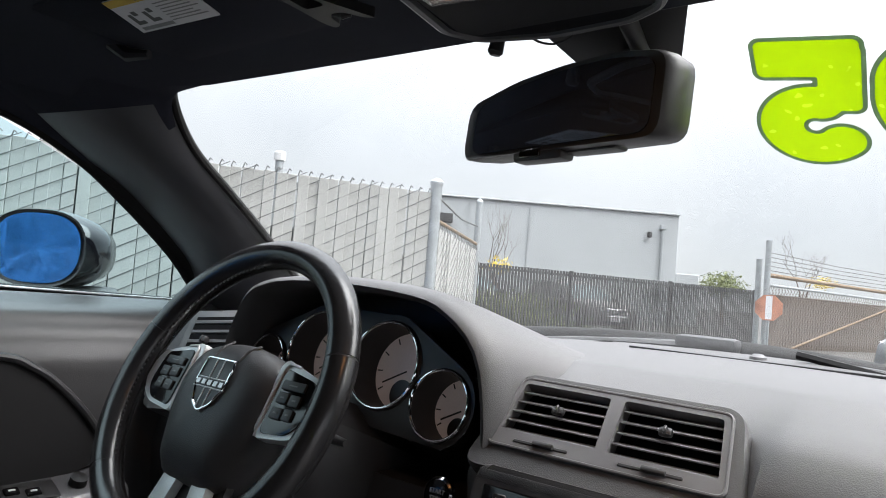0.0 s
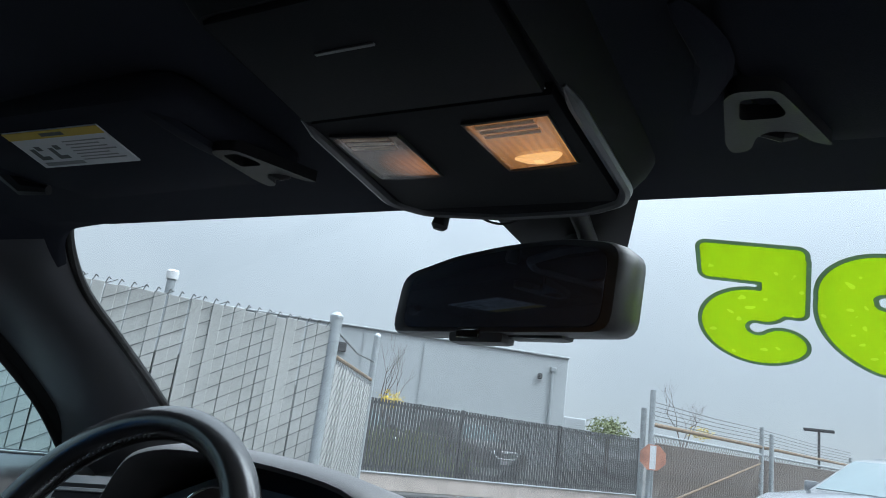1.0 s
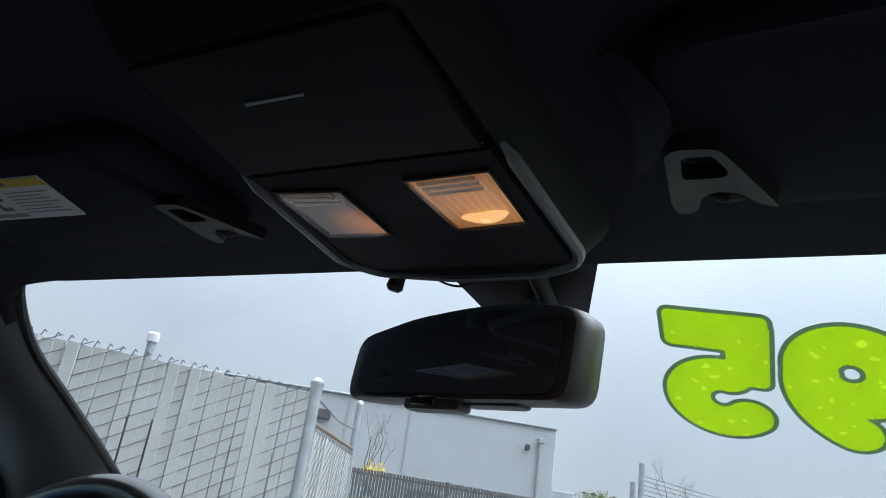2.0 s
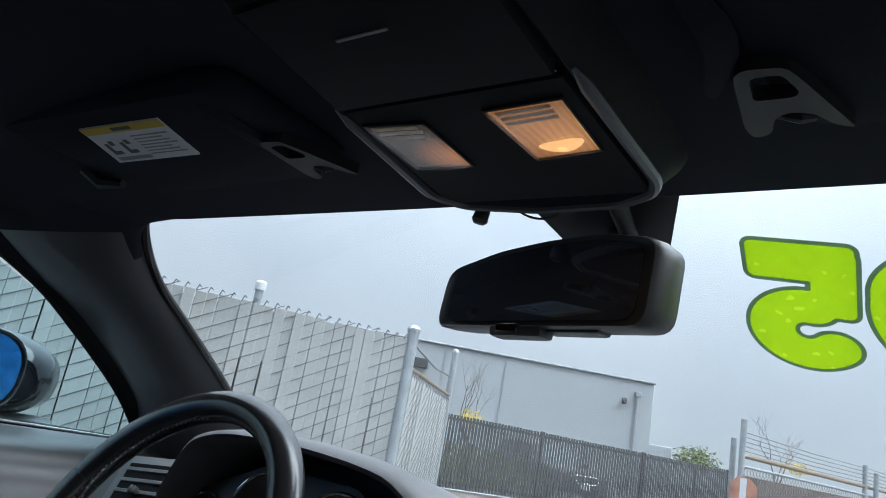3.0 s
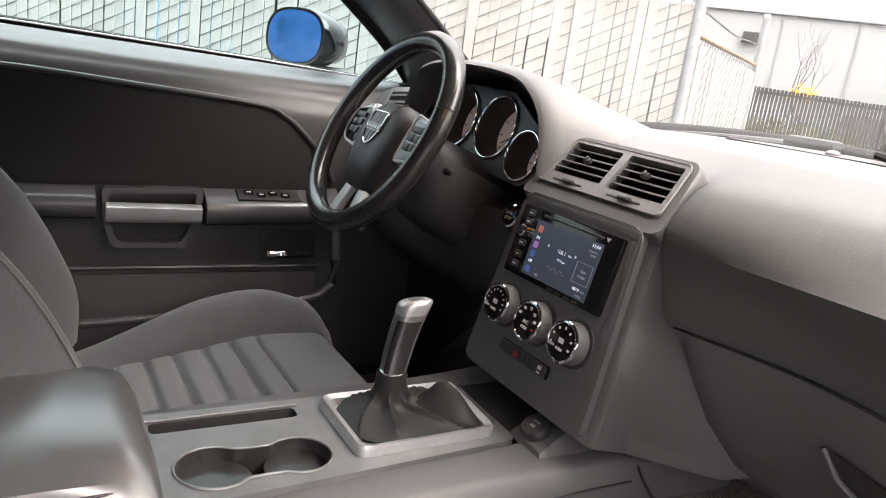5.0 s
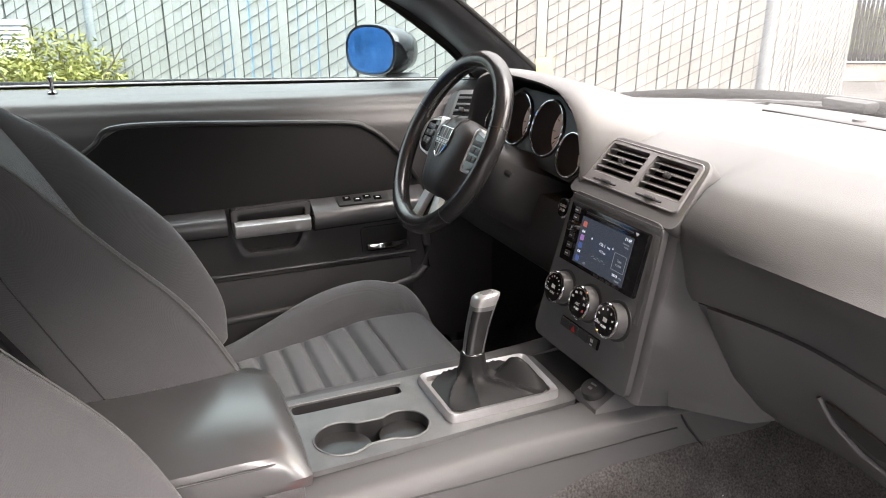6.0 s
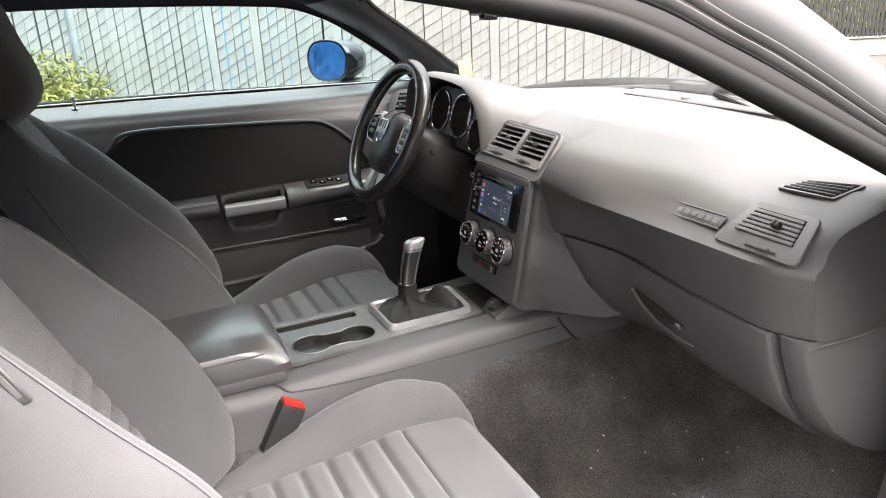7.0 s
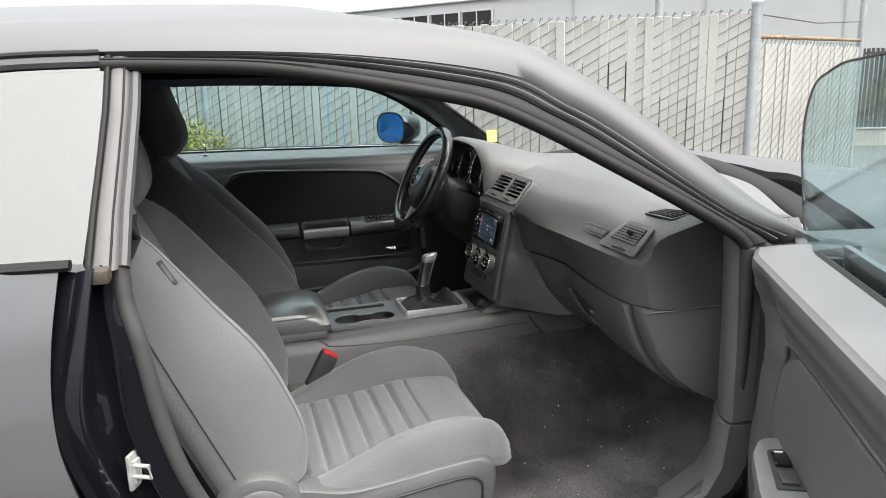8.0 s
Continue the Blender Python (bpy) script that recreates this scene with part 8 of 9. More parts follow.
def five(x, y):
    return min(box_field(x, y, 0.002, 0.053, 0.041, 0.020, 0.006), box_field(x, y, -0.023, 0.030, 0.017, 0.036, 0.006), arc_field(x, y, -0.001, -0.026, 0.0290, 0.0190, -140, 100))


def nine(x, y):
    return min(arc_field(x, y, 0.0, 0.025, 0.0290, 0.0195, 0, 360), arc_field(x, y, -0.030, 0.012, 0.058, 0.0200, -68, 6))


def digit(f, x, y):
    wz = Vector((0, 1, -0.632)).normalized()
    m = frame_at((x, y, ws_z(x, y) - 0.006), (-1, 0, 0.8 * x), -wz)
    part("digit", field_mesh(f, -0.06, -0.09, 0.06, 0.09, 0.0018, -1.0, 0.0, m, 0.0006), M_VINYL, price, "lime green vinyl digit")
    part("digit_outline", field_mesh(f, -0.06, -0.09, 0.06, 0.09, 0.0018, 0.0, 0.0038, m, 0.0005), M_VRIM, price, "dark green outline")


digit(five, 0.140, 0.707)
digit(nine, 0.236, 0.703)
digit(nine, 0.335, 0.694)
card = thing("yellow_card", (-0.6, 0.84, 1.1), "small yellow card leaning on the windscreen", "card")
part("card", rbox((0, 0, 0), (0.036, 0.046, 0.0016), 0.0005, 1, frame_at((-0.588, 0.812, 1.146), (0.44, 0.88, 0.10), (-0.40, -0.32, 0.86))), mat("yellow_paper", (0.62, 0.50, 0.17), 0.7, 0, 0.06, 30), card)


# ---- the yard outside ----
M_ASPH = mat("asphalt", (0.13, 0.127, 0.122), 0.9, 0, 0.3, 0.8, 0.8, 60, spec=0.3, stain=0.3)
M_SLAT = mat("white_vinyl_slat", (0.315, 0.315, 0.30), 0.5, 0, 0.10, 3, 0.1, 60, stain=0.18)
M_WIRE = mat("galvanised_wire", (0.11, 0.112, 0.11), 0.6, 0.3, 0.2, 30)
M_POST = mat("galvanised_post", (0.33, 0.35, 0.36), 0.5, 0.4, 0.15, 12, 0.2, 100)
M_RUST = mat("rusty_rail", (0.30, 0.21, 0.13), 0.8, 0.1, 0.4, 20, 0.3, 80)
M_BLUE = mat("blue_tape", (0.09, 0.33, 0.60), 0.6, 0, 0.1, 10)
M_SHELL = mat("white_paint", (0.6, 0.6, 0.6), 0.5, 0, 0.05, 2)
M_WALL = mat("white_stucco_wall", (0.33, 0.346, 0.354), 0.9, 0, 0.05, 0.4, 0.3, 30, stain=0.06)
M_DKSL = mat("dark_fence_slat", (0.035, 0.035, 0.036), 0.7, 0, 0.25, 3, 0.2, 40)
M_BROWN = mat("brown_screen_slat", (0.10, 0.075, 0.06), 0.8, 0, 0.25, 2, 0.2, 40)
M_CONC = mat("pinkish_concrete", (0.42, 0.36, 0.32), 0.9, 0, 0.15, 2, 0.4, 40, stain=0.15)
M_BLUEW = mat("blue_painted_wall", (0.012, 0.14, 0.42), 0.6, 0, 0.06, 0.6, 0.1, 40)
M_LEAF = mat("green_leaf", (0.16, 0.20, 0.03), 0.6, 0, 0.35, 6)
M_YLEAF = mat("yellow_leaf", (0.75, 0.55, 0.03), 0.6, 0, 0.3, 6)
M_BARK = mat("grey_bark", (0.13, 0.095, 0.075), 0.9, 0, 0.25, 10, 0.6, 60)

gbm = bmesh.new()
bmesh.ops.create_grid(gbm, x_segments=8, y_segments=8, size=400)
part("ground", gbm, M_ASPH, None, "grey asphalt yard", category="ground", kind="structure")

P1, P2, P0 = Vector((-2.69, 3.69, 0)), Vector((-3.99, 6.03, 0)), Vector((-4.84, -0.25, 0))


def post(at, h, r=0.037, parent=None, name="fence_post"):
    bm = joined(tube([(at.x, at.y, 0), (at.x, at.y, h - 0.03)], r, 14), lathe([(r * 1.12, h - 0.035), (r * 1.12, h - 0.015), (r * 0.8, h), (r * 0.3, h + 0.012), (0, h + 0.014)], 14, Matrix.Translation((at.x, at.y, 0))))
    return part(name, bm, M_POST, parent, "galvanised steel post with a domed cap")


def slat_fence(name, a, b, top, pitch, label, wire_step=0.084, slope=0.55, backing=(), blue=()):
    """Chain-link with upright slats: slats share one mesh; the front strands of wire run as slanting bars."""
    f = thing(name, a, label, "fence")
    d = (b - a)
    n = int(d.length / pitch)
    d.normalize()
    nrm = Vector((-d.y, d.x, 0))
    if nrm.dot(Vector((0, 0, 0)) - a) < 0:
        nrm = -nrm
    m0 = frame_at((0, 0, 0), d, (0, 0, 1))
    base = {}
    for i in range(n):
        p = a + d * (pitch * (i + 0.5))
        h = top - 0.02 - random.choice((0, 0, 0.004, 0.01))
        w = pitch * (0.86 if name != "slatted_fence" else random.choice((0.92, 0.935, 0.90)) if i / n < 0.45 else 0.955 if i / n < 0.60 else random.choice((0.975, 0.965, 0.955, 0.93)))
        key = (round(h, 3), round(w, 4))
        if key not in base:
            bm = rbox((0, key[0] / 2 + 0.02, 0), (w, key[0] - 0.04, 0.024), 0.003, 1)
            bm.transform(m0)
            ob = part("slat", bm, M_SLAT, f)
            base[key] = ob.data
        else:
            ob = new("slat", base[key])
            ob.parent = f
        ob.matrix_parent_inverse = f.matrix_basis.inverted()
        ob.location = (p.x + random.uniform(-0.003, 0.003), p.y, 0)
        ob.rotation_euler = (random.uniform(-0.004, 0.004), random.uniform(-0.006, 0.006), random.uniform(-0.025, 0.025))
    verts, faces = [], []
    length = (b - a).length
    off = nrm * 0.0175

    def bar(p, q, r=0.0025):
        dd = (q - p).normalized()
        s = dd.cross(nrm).normalized() * r
        w = nrm * r
        k = len(verts)
        for c in (p, q):
            verts.extend([c + s, c + w, c - s, c - w])
        faces.extend([(k, k + 1, k + 5, k + 4), (k + 1, k + 2, k + 6, k + 5), (k + 2, k + 3, k + 7, k + 6), (k + 3, k, k + 4, k + 7)])

    z = -length * slope
    while z < top:
        # one strand, broken where it passes behind a slat edge
        s0, s1 = max(0, -z / slope), min(length, (top - z) / slope)
        s = s0
        while s < s1:
            e = min(s1, s + pitch)
            bar(a + d * s + off + Vector((0, 0, z + slope * s)), a + d * (e) + off * 0.9 + Vector((0, 0, z + slope * e)))
            s = e
        z += wire_step
    for i in range(int(length / pitch)):
        p = a + d * (pitch * i) + off
        bar(p + Vector((0, 0, top - 0.03)), p + d * 0.012 + Vector((0, 0, top + 0.006)), 0.003)
        bar(p + d * 0.012 + Vector((0, 0, top + 0.006)), p + d * 0.026 + Vector((0, 0, top - 0.006)), 0.003)
    me = bpy.data.meshes.new("wire_mesh")
    me.from_pydata([tuple(v) for v in verts], [], faces)
    me.materials.append(M_WIRE)
    w = new("wire_mesh", me)
    w.parent = f
    w.matrix_parent_inverse = f.matrix_basis.inverted()
    tagged(w, "slanting galvanised chain-link wires", kind="stuff")
    # added dark sheet behind the slats keeps their gaps dark; blue ties between them
    for f0, f1, h in backing:
        p, q = a + d * (length * f0) - nrm * 0.10, a + d * (length * f1) - nrm * 0.10
        part("gap_backing", loft([[e + nrm * w + Vector((0, 0, z)) for w, z in ((0, 0.02), (0.012, 0.02), (0.006, h * 0.5), (0.012, h), (0, h))] for e in (p, q)]), M_GAP, f, "dark green-grey sheet added behind the slats to darken the gaps")
    for fr, z0, z1 in blue:
        p = a + d * (pitch * round(length * fr / pitch)) - nrm * 0.004
        part("blue_strip", rbox((p.x, p.y, (z0 + z1) / 2), (0.016, 0.016, z1 - z0), 0), M_BLUE, f, "blue strip between slats")
    return f


M_GAP = mat("dark_gap_sheet", (0.045, 0.055, 0.052), 0.9, 0, 0.2, 3, 0.3, 200)
fa = slat_fence("slatted_fence", P0, P1, 1.79, 0.066, "chain-link fence filled with white vinyl slats", backing=((0.0, 0.62, 1.66), (0.621, 0.80, 1.45), (0.801, 1.0, 1.15)), blue=[(0.20, 0.7, 1.25), (0.222, 0.6, 1.5), (0.25, 0.5, 1.55), (0.277, 0.8, 1.4), (0.29, 0.6, 1.45), (0.318, 0.5, 1.5), (0.334, 0.9, 1.3), (0.36, 0.7, 1.2), (0.395, 0.8, 1.15)])
post(P1, 1.86, 0.040, fa)
post(P0, 1.95, 0.037, fa)
fb = slat_fence("corner_fence", P1, P2, 1.58, 0.088, "short run of slatted chain-link between two posts", backing=((0.0, 1.0, 1.12),))
post(P2, 2.08, 0.034, fb)
part("top_rail", tube([P1 + Vector((0, 0, 1.60)), P2 + Vector((0, 0, 1.62))], 0.016, 8), M_RUST, fb, "rusty top rail")
part("tie_wire", tube([P1 + Vector((0, 0, 1.76)), (P1 + P2) / 2 + Vector((0, 0, 1.74)), P2 + Vector((0, 0, 1.80))], 0.006, 6), M_WIRE, fb)
P9 = P0 + Vector((-1.6, -3.2, 0))
fc = slat_fence("rear_fence", P9, P0, 1.9, 0.085, "slatted chain-link fence beyond a corner post", backing=((0.0, 1.0, 1.7),))
sgn = thing("notice_board", (-5.05, -0.80, 0.9), "small white printed notice on the fence", "sign")
sd = (P9 - P0).normalized()
nb = frame_at(P0 + sd * 0.55 + Vector((0.06, -0.02, 1.04)), -sd, (0, 0, 1))
part("notice_panel", rbox((0, 0, 0), (0.24, 0.26, 0.004), 0.001, 1, nb), M_LABEL, sgn)
for k in range(7):
    part("text_bar", rbox((0, 0.09 - 0.03 * k, 0.003), (0.19 - 0.03 * (k % 2), 0.010, 0.001), 0, 1, nb), M_DSILV, sgn)

# plain closing walls behind the car: a blue building side
part("blue_wall", rbox((-3.9, -5.6, 1.5), (4.6, 0.3, 3.0), 0.02), M_BLUEW, None, "plain blue painted building wall", category="wall", kind="structure")

# long pale building
bldg = thing("warehouse", (-24, 34, 0), "long pale grey warehouse with a flat parapet", "building")
A, B = Vector((-15.0, 42.3, 0)), Vector((-62.0, 4.0, 0))
bd_ = (B - A).normalized()
bmw = frame_at(A, bd_, (0, 0, 1)) @ Matrix.Diagonal((1, 1, -1, 1))
L = (B - A).length
part("wall", rbox((L / 2, 3.25, -6), (L, 6.5, 12), 0.05, 1, bmw), M_WALL, bldg, "pale painted wall panels")
part("parapet_cap", rbox((L / 2, 6.53, 0.02), (L, 0.10, 0.25), 0.02, 1, bmw), M_POST, bldg)
for s in (9.0, 12.6, 18.0, 25.0, 33.0):
    part("panel_joint", rbox((s, 3.25, 0.05), (0.05, 6.4, 0.04), 0, 1, bmw), M_POST, bldg)
part("down_pipe", tube([bmw @ Vector((1.0, 0.2, 0.12)), bmw @ Vector((1.0, 5.6, 0.12))], 0.10, 8), M_POST, bldg)
part("hopper", rbox((1.0, 5.7, 0.15), (0.35, 0.3, 0.3), 0.03, 1, bmw), M_POST, bldg)
part("wall_lamp", rbox((1.8, 5.2, 0.2), (0.25, 0.35, 0.3), 0.05, 1, bmw), M_DKSL, bldg)
part("vent_box", rbox((14.0, 5.2, 0.15), (0.9, 0.55, 0.3), 0.04, 1, bmw), M_DKSL, bldg)
for i in range(6):
    w = part("window", rbox((40.0 + 2.6 * i, 5.0, 0.06), (2.3, 1.6, 0.08), 0.02, 1, bmw), M_GLOSS, bldg, "dark window")
    part("window_frame", joined(*[rbox(c, s, 0.01, 1, bmw) for c, s in (((40.0 + 2.6 * i, 5.85, 0.12), (2.45, 0.12, 0.1)), ((40.0 + 2.6 * i, 4.15, 0.12), (2.45, 0.12, 0.1)), ((38.8 + 2.6 * i, 5.0, 0.12), (0.12, 1.8, 0.1)), ((40.0 + 2.6 * i, 5.0, 0.12), (0.07, 1.6, 0.1)))]), M_WALL, w)
low = thing("low_annex", (-12, 45, 0), "low pale annex beside the warehouse", "building")
part("wall", rbox((-0.7, 1.5, -3), (1.4, 3.1, 6), 0.05, 1, bmw), M_WALL, low)

# dark slatted fence on a low wall
C1, C2 = Vector((-9.2, 8.4, 0)), Vector((-4.5, 18.9, 0))
cdv = (C2 - C1).normalized()
cm3 = frame_at(C1, cdv, (0, 0, 1))
CL = (C2 - C1).length
df = thing("dark_fence", C1, "dark slatted fence standing on a low concrete wall", "fence")
part("base_wall", rbox((CL / 2, 0.15, -0.08), (CL, 0.30, 0.16), 0.01, 1, cm3), M_CONC, df, "pinkish concrete base wall")
part("wall_cap", rbox((CL / 2, 0.315, -0.08), (CL, 0.03, 0.22), 0.01, 1, cm3), M_WALL, df)
me0 = None
for i in range(int(CL / 0.075)):
    if me0 is None:
        ob = part("slat", rbox((0, 1.0, 0), (0.056, 1.36, 0.012), 0.002, 1, cm3.to_3x3().to_4x4()), M_DKSL, df)
        me0 = ob.data
    else:
        ob = new("slat", me0)
        ob.parent = df
        ob.matrix_parent_inverse = df.matrix_basis.inverted()
    ob.location = C1 + cdv * (0.075 * i + 0.04) + Vector((0, 0, random.uniform(-0.006, 0.006)))
for z in (0.42, 1.60):
    part("rail", rbox((CL / 2, z, -0.03), (CL, 0.045, 0.03), 0.005, 1, cm3), M_DKSL, df)
for i in range(5):
    part("fence_post", rbox((CL * i / 4, 0.95, -0.05), (0.08, 1.5, 0.08), 0.01, 1, cm3), M_DKSL, df)


# ---- plants ----
def leaf_cloud(name, centre, spread, count, size, material, parent, label, seed, keep=None):
    """Many small bent leaves in an uneven cloud."""
    rnd = random.Random(seed)
    verts, faces = [], []
    for _ in range(count):
        while True:
            p = Vector((rnd.gauss(0, 0.45), rnd.gauss(0, 0.45), rnd.gauss(0, 0.45)))
            if p.length < 1.15 and noise.noise(p * 2.1 + Vector((seed, 0, 0))) > -0.22:
                break
        p = Vector((p.x * spread[0], p.y * spread[1], p.z * spread[2])) + Vector(centre)
        if keep and not keep(p):
            continue
        a, b = rnd.uniform(0, 6.28), rnd.uniform(-0.9, 0.9)
        u = Vector((math.cos(a) * math.cos(b), math.sin(a) * math.cos(b), math.sin(b))) * size * rnd.uniform(0.6, 1.4)
        w = u.cross(Vector((rnd.gauss(0, 1), rnd.gauss(0, 1), rnd.gauss(0, 1)))).normalized() * size * 0.32
        k = len(verts)
        verts += [p - u, p + w, p + u, p - w]
        faces += [(k, k + 1, k + 2), (k, k + 2, k + 3)]
    me = bpy.data.meshes.new(name)
    me.from_pydata([tuple(v) for v in verts], [], faces)
    me.materials.append(material)
    ob = new(name, me)
    ob.parent = parent
    ob.matrix_parent_inverse = parent.matrix_basis.inverted()
    return tagged(ob, label)


def bare_tree(at, height, label, seed, yellow):
    """A small leafless tree: tapered trunk, forking limbs and fine twigs."""
    t = thing("tree", at, label, "tree")
    rnd = random.Random(seed)
    bms, tips = [], []

    def grow(p, d, length, r, depth):
        pts, q = [p], p
        for k in range(4):
            d = (d + Vector((rnd.gauss(0, 0.10), rnd.gauss(0, 0.10), 0.03))).normalized()
            q = q + d * (length / 4)
            pts.append(q)
        bms.append(tube(pts, [r * (1 - 0.13 * k) for k in range(5)], 6 if depth < 2 else 3))
        if depth >= 5:
            tips.append(q)
            return
        for _ in range(2 if depth else 3):
            a = rnd.uniform(0, 6.28)
            nd = (d * 1.1 + Vector((math.cos(a), math.sin(a), 0.25)) * 0.62).normalized()
            grow(pts[rnd.choice((3, 4))], nd, length * rnd.uniform(0.62, 0.82), r * 0.55, depth + 1)

    grow(Vector(at), Vector((0, 0, 1)), height * 0.34, height * 0.014, 0)
    part("trunk", joined(*bms), M_BARK, t, "bare grey branches")
    if yellow:
        leaf_cloud("leaves", yellow, (0.5, 0.5, 0.28), 220, 0.06, M_YLEAF, t, "clump of yellow leaves", seed)
    return t


bare_tree((-12.3, 18.9, 0), 4.2, "young bare tree with yellow leaves low down", 3, (-12.2, 18.8, 1.95))
bare_tree((-6.1, 30.5, 0), 4.6, "bare street tree with a few yellow leaves", 8, (-5.0, 30.0, 2.4))
far = thing("tree", (-13.5, 46.5, 0), "distant rounded green tree", "tree")
part("trunk", tube([(-13.5, 46.5, 0), (-13.5, 46.5, 2.2)], [0.14, 0.08], 8), M_BARK, far)
leaf_cloud("crown", (-13.5, 46.5, 2.7), (1.5, 1.5, 0.8), 1500, 0.12, M_LEAF, far, "uneven green crown", 5)
M_BUSH = mat("yellow_green_sprig", (0.27, 0.27, 0.05), 0.6, 0, 0.35, 8)
bush = thing("bush", (-4.55, -0.55, 0), "yellow-green feathery bush by the fence", "bush")
stems = []
rb = random.Random(4)
for k in range(16):
    a = rb.uniform(0, 6.28)
    top = Vector((-4.55 + 0.45 * math.cos(a), -0.55 + 0.5 * math.sin(a), rb.uniform(0.7, 1.05)))
    stems.append(tube([(-4.55, -0.55, 0), Vector((-4.55, -0.55, 0.45)) * 0.4 + top * 0.6 - Vector((0, 0, 0.05)), top], [0.012, 0.007, 0.003], 5))
part("stems", joined(*stems), M_BARK, bush)
leaf_cloud("sprigs", (-4.55, -0.55, 0.62), (0.45, 0.5, 0.46), 12000, 0.024, M_BUSH, bush, "fine yellow-green sprigs", 9, keep=lambda p: p.z > 0.02)
hedge = thing("hedge", (-9.6, 15.2, 0), "low dark hedge behind the fence", "hedge")
leaf_cloud("leaves", (-9.6, 15.0, 0.6), (2.2, 2.2, 0.6), 2600, 0.10, M_LEAF, hedge, "dense dark leaves", 12, keep=lambda p: p.z > 0.02)

# ---- gate with barbed wire, sign and brown screen ----
M_GWIRE = mat("weathered_brown_wire", (0.15, 0.125, 0.105), 0.7, 0.2, 0.2, 20)
gate = thing("sliding_gate", (-3.5, 15.6, 0), "rusty chain-link sliding gate with barbed wire", "gate")
GA, GB, GC = Vector((-3.45, 15.5, 0)), Vector((-2.0, 21.9, 0)), Vector((0.05, 31.0, 0))
for p, h in ((GA, 2.62), (GA + Vector((-0.22, 0.2, 0)), 2.25), (GB, 2.45), (GB + Vector((0.22, 0.3, 0)), 2.3), (GC, 2.2)):
    part("gate_post", tube([p, p + Vector((0, 0, h))], 0.06, 10), M_POST, gate)
for a, b in ((GA, GB), (GB, GC)):
    d = b - a
    part("top_rail", tube([a + Vector((0, 0, 1.92)), b + Vector((0, 0, 1.92))], 0.045, 8), M_RUST, gate, "rusty top rail")
    part("second_rail", tube([a + Vector((0, 0, 1.72)), b + Vector((0, 0, 1.72))], 0.03, 8), M_POST, gate)
    for k in range(5):
        part("barbed_wire", tube([a + Vector((0, 0, 2.02 + 0.09 * k)), (a + b) / 2 + Vector((0, 0, 1.99 + 0.09 * k)), b + Vector((0, 0, 2.02 + 0.09 * k))], 0.008, 5), M_WIRE, gate)
    bars = []
    n = int(d.length / 0.14)
    for k in range(-12, n):
        for sg in (1, -1):
            p0, p1 = (k, k + 12) if sg > 0 else (k + 12, k)
            q0, q1 = a + d * max(0, min(1, p0 / n)) + Vector((0, 0, 0.1)), a + d * max(0, min(1, p1 / n)) + Vector((0, 0, 1.72))
            if (q1 - q0).length > 0.5:
                bars.append(tube([q0, q1], 0.005, 3))
    part("wire_mesh", joined(*bars), M_GWIRE, gate, "chain-link mesh", kind="stuff")
part("brace", tube([GA + Vector((0, 0, 0.2)), GB + Vector((0, 0, 1.5))], 0.025, 6), M_RUST, gate)
sign = thing("stop_sign", (-3.35, 15.3, 1.2), "faded orange and white back of an eight-sided sign", "sign")
sgm = frame_at((-3.33, 15.25, 1.26), (0.985, 0.17, 0), (0, 0, 1))
octo = [(0.27 * math.cos(radians(22.5 + 45 * k)), 0.27 * math.sin(radians(22.5 + 45 * k))) for k in range(8)]
part("sign_plate", prism(octo, 0.01, sgm), mat("faded_orange_plate", (0.62, 0.27, 0.17), 0.6, 0, 0.25, 6, stain=0.2), sign)
part("sign_stripe", rbox((0, 0, 0.012), (0.12, 0.46, 0.004), 0.001, 1, sgm), M_LABEL, sign)
part("sign_post", tube([sgm @ Vector((0.0, 0.30, -0.025)), sgm @ Vector((0.0, -1.26, -0.025))], 0.025, 8), M_POST, sign)
scr2 = thing("brown_screen_fence", (-5.0, 25.6, 0), "brown slatted screen fence beyond the gate", "fence")
SA, SB = Vector((-5.6, 24.5, 0)), Vector((6.0, 56.0, 0))
sdv = (SB - SA).normalized()
sm3 = frame_at((0, 0, 0), sdv, (0, 0, 1))
sme = None
for i in range(220):
    if sme is None:
        ob = part("slat", rbox((0, 0.86, 0), (0.135, 1.70, 0.02), 0.004, 1, sm3), M_BROWN, scr2)
        sme = ob.data
    else:
        ob = new("slat", sme)
        ob.parent = scr2
        ob.matrix_parent_inverse = scr2.matrix_basis.inverted()
    ob.location = SA + sdv * (0.15 * i)
part("rail", tube([SA + Vector((0, 0, 1.73)), SB + Vector((0, 0, 1.73))], 0.03, 6), M_BROWN, scr2)
cabinet = thing("utility_box", (-2.35, 13.6, 0), "dark grey utility box with a pale badge", "box")
part("box", rbox((-2.35, 13.6, 0.23), (0.75, 0.5, 0.46), 0.05, 2), mat("grey_green_metal", (0.05, 0.06, 0.06), 0.6, 0, 0.1, 4), cabinet)
part("box_badge", rbox((-2.15, 13.345, 0.36), (0.12, 0.01, 0.10), 0.01), M_LABEL, cabinet)
lampp = thing("street_lamp", (-1.5, 45, 0), "dark car-park lamp on a tall pole", "street lamp")
part("pole", tube([(-1.5, 45, 0), (-1.5, 45, 3.85)], 0.07, 8), M_DKSL, lampp)
part("head", rbox((-1.5, 45, 3.9), (1.5, 0.4, 0.16), 0.03), M_DKSL, lampp)
pip = thing("vent_pipe", (-5.97, 5.0, 0), "pale vent pipe beyond the fence", "pipe")
part("pipe", tube([(-5.97, 5.0, 0), (-5.97, 5.0, 2.40)], 0.045, 10), M_POST, pip)
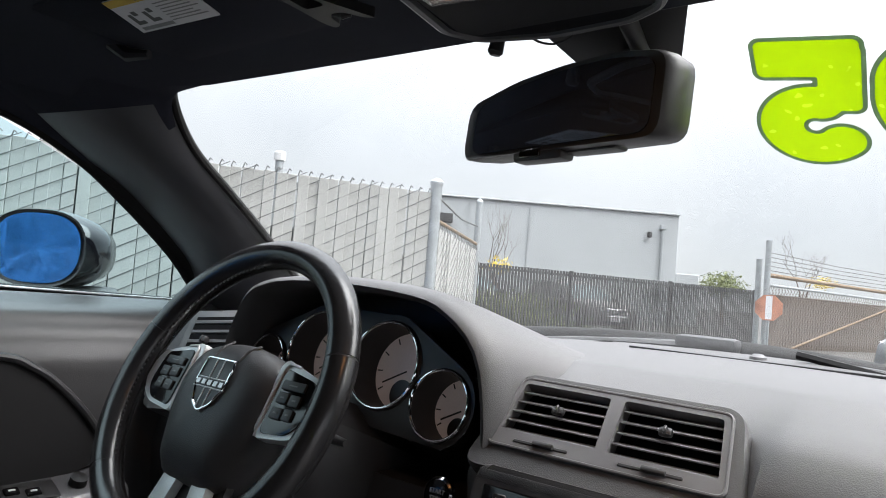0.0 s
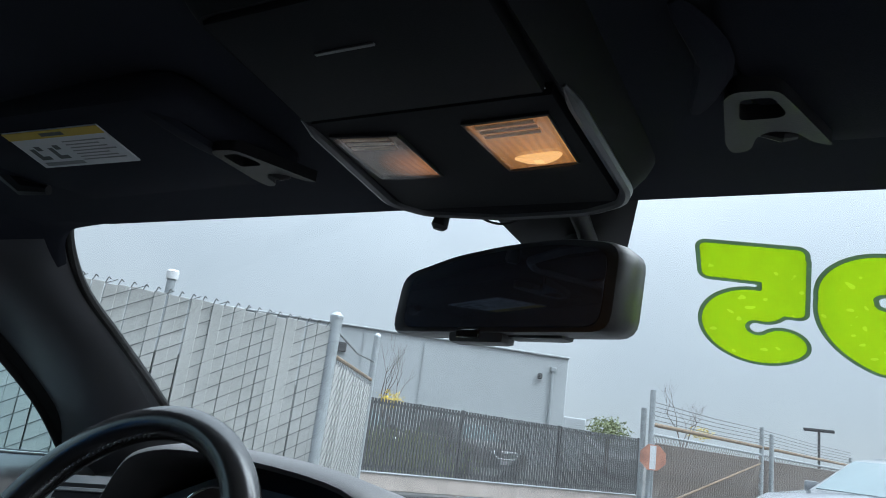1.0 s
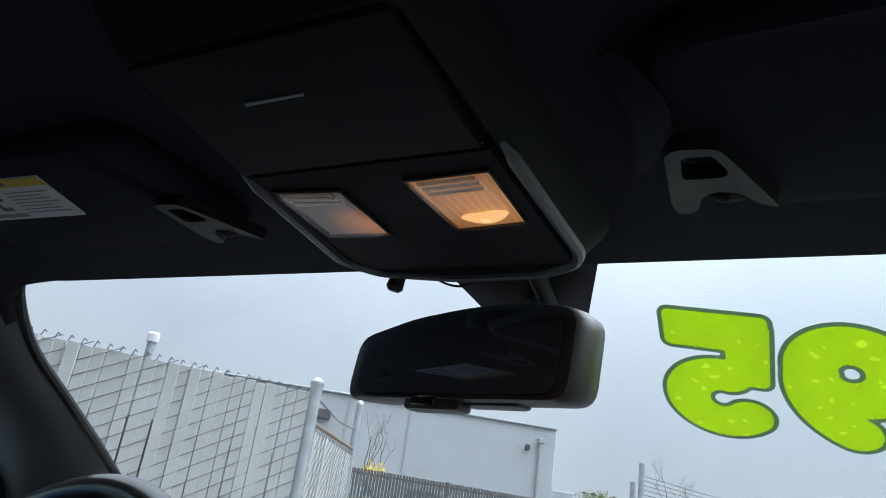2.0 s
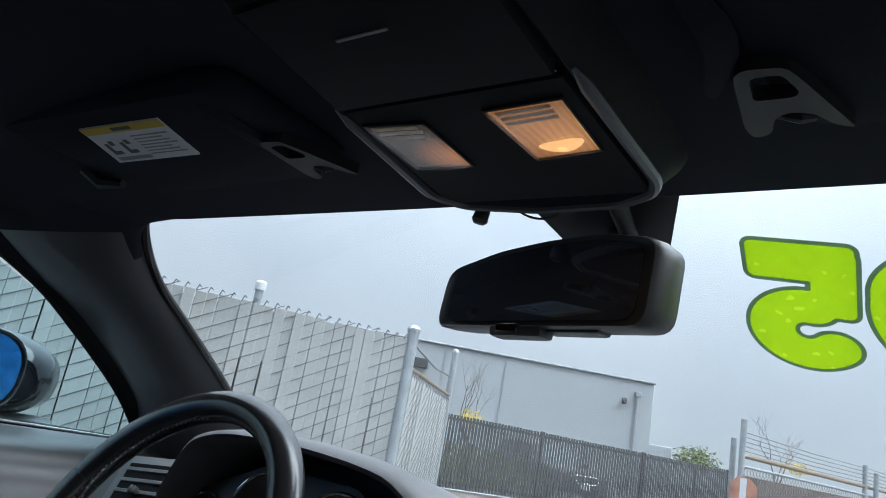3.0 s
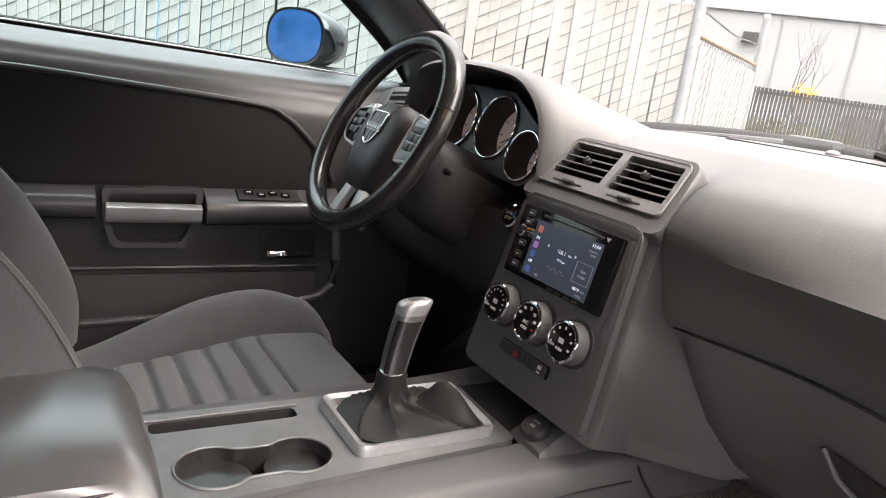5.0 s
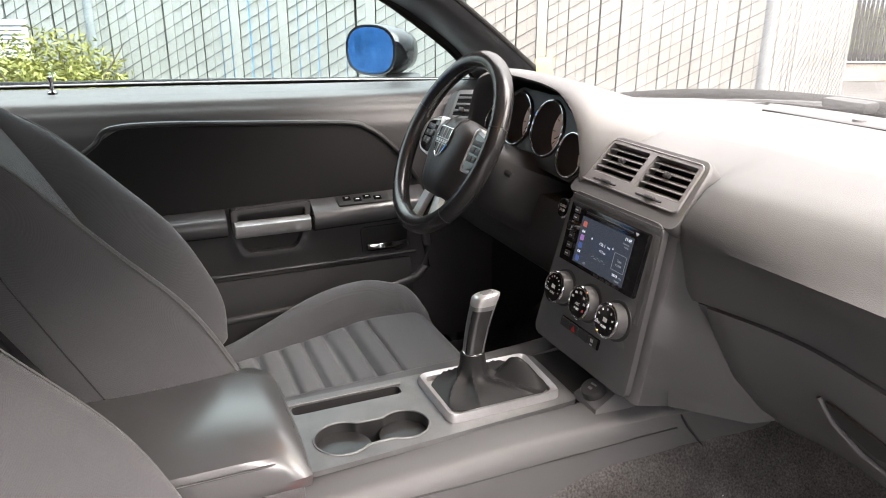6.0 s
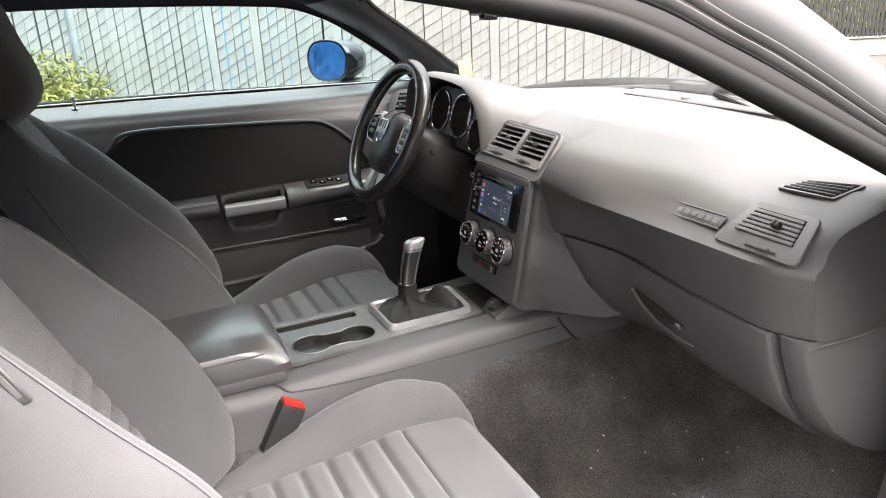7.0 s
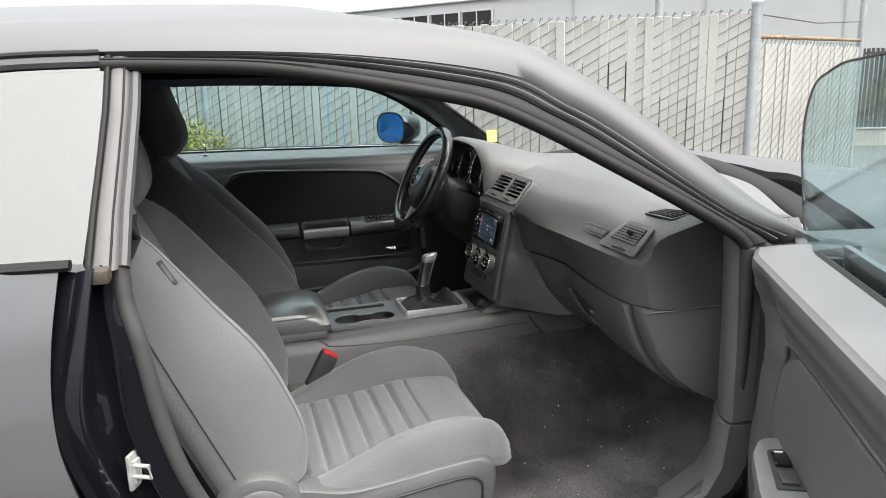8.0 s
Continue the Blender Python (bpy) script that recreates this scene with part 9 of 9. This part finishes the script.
part("cap", lathe([(0.06, 2.38), (0.065, 2.46), (0.05, 2.48), (0, 2.48)], 12, Matrix.Translation((-5.97, 5.0, 0))), M_SHELL, pip)

# ---- parked sport utility car facing the yard ----
M_SUV = mat("grey_car_paint", (0.17, 0.18, 0.19), 0.3, 0.4, 0.05, 3, coat=0.8)
M_GRILLE = mat("grille_black", (0.01, 0.01, 0.011), 0.3, 0, 0.1, 20)
M_LAMPG = mat("headlamp_glass", (0.55, 0.57, 0.6), 0.12, 0.4, 0.1, 30)


def suv(at, yaw, label, paint, scale=1.0):
    v = thing("parked_car", at, label, "car", "parked cars")
    m = Matrix.Translation(at) @ pose(0, 0, 0, 0, 0, yaw) @ Matrix.Scale(scale, 4)
    # x to the car's left, y backwards from the nose, z up
    rows = [(0.0, 0.70, 0.45, 0.80), (0.06, 0.84, 0.36, 0.92), (0.25, 0.92, 0.32, 0.99), (0.9, 0.95, 0.32, 1.06), (1.25, 0.95, 0.32, 1.10), (2.6, 0.95, 0.32, 1.12), (4.2, 0.94, 0.35, 1.12), (4.6, 0.86, 0.42, 1.05)]
    part("body", loft([[m @ Vector(p) for p in ((-w, y, zb), (-w * 1.01, y, (zb + zt) / 2), (-w * 0.96, y, zt - 0.06), (-w * 0.84, y, zt), (0, y, zt + 0.025), (w * 0.84, y, zt), (w * 0.96, y, zt - 0.06), (w * 1.01, y, (zb + zt) / 2), (w, y, zb))] for y, w, zb, zt in rows]), paint, v, angle=40)
    part("cabin", loft([[m @ Vector(p) for p in ((-w, y, zb), (-w * 0.86, y, zt - 0.05), (-w * 0.72, y, zt), (w * 0.72, y, zt), (w * 0.86, y, zt - 0.05), (w, y, zb))] for y, w, zb, zt in ((1.20, 0.86, 1.06, 1.10), (2.0, 0.86, 1.08, 1.58), (2.6, 0.87, 1.08, 1.66), (3.8, 0.86, 1.08, 1.62), (4.45, 0.80, 1.06, 1.15))]), paint, v, angle=40)
    ws = part("windscreen", loft([[m @ Vector(p) for p in ((-0.74, 1.24, 1.115), (0.74, 1.24, 1.115), (0.62, 1.93, 1.555), (-0.62, 1.93, 1.555))], [m @ Vector(p) for p in ((-0.74, 1.235, 1.13), (0.74, 1.235, 1.13), (0.62, 1.925, 1.57), (-0.62, 1.925, 1.57))]]), mat("car_window", (0.12, 0.16, 0.17), 0.06, 0, 0.05, 3), v)
    for s in (-1, 1):
        part("headlamp", loft([[m @ Vector((s * x, y, z)) for x, y, z in ((0.42, 0.02, 0.76), (0.80, 0.12, 0.83), (0.86, 0.30, 0.90), (0.80, 0.10, 0.92), (0.44, 0.01, 0.86))], [m @ Vector((s * x, y - 0.03, z)) for x, y, z in ((0.43, 0.02, 0.77), (0.79, 0.11, 0.84), (0.85, 0.28, 0.89), (0.79, 0.09, 0.91), (0.45, 0.01, 0.85))]]), M_LAMPG, v)
        part("door_mirror", rbox(tuple(m @ Vector((s * 1.02, 1.55, 1.14))), (0.20 * scale, 0.12 * scale, 0.15 * scale), 0.04), paint, v)
        for y in (0.85, 3.7):
            w = part("wheel", lathe([(0.36, -0.11), (0.37, -0.05), (0.37, 0.05), (0.36, 0.11), (0.24, 0.12), (0.0, 0.10)], 24, m @ frame_at((s * 0.88, y, 0.37), (0, 1, 0), (0, 0, 1)) @ (Matrix.Identity(4) if s > 0 else pose(0, 0, 0, 180))), M_GRILLE, v)
            part("rim", lathe([(0.24, 0.115), (0.22, 0.13), (0.06, 0.125), (0, 0.13)], 20, m @ frame_at((s * 0.88, y, 0.37), (0, 1, 0), (0, 0, 1)) @ (Matrix.Identity(4) if s > 0 else pose(0, 0, 0, 180))), M_DSILV, w)
    GR = [(-0.44, 0.80), (-0.30, 0.66), (0.30, 0.66), (0.44, 0.80), (0.40, 0.88), (-0.40, 0.88)]
    gm2 = m @ frame_at((0, -0.125, 0), (1, 0, 0), (0, 0.12, 1))
    part("grille", prism(GR, 0.02, gm2), M_GRILLE, v, "dark diamond grille")
    part("grille_frame", tube([gm2 @ Vector((x, y, 0.02)) for x, y in GR], 0.018 * scale, 6, True), M_CHROME, v)
    part("grille_emblem", tube([gm2 @ Vector((0.07 * math.cos(2 * math.pi * k / 16), 0.775 + 0.085 * math.sin(2 * math.pi * k / 16), 0.03)) for k in range(16)], 0.014, 6, True), M_CHROME, v, "plain oval emblem")
    part("lower_intake", rbox((0, -0.02, 0.50), (1.1, 0.03, 0.16), 0.02, 1, m), M_GRILLE, v)
    part("plate_bar", rbox((0, -0.05, 0.56), (0.32, 0.01, 0.12), 0.01, 1, m), M_LABEL, v, "plain pale bar")
    return v


suv((-0.30, 10.4, 0), -32, "grey sport utility car with a chrome-framed grille", M_SUV)
M_DKCAR = mat("dark_car_paint", (0.05, 0.045, 0.04), 0.3, 0.2, 0.05, 3, coat=0.6)
for p, yw in (((-12.6, 13.4, 0), 60), ((-10.9, 17.0, 0), 62), ((-8.9, 20.5, 0), 60)):
    suv(p, yw, "parked car half hidden behind the slatted fence", M_DKCAR)
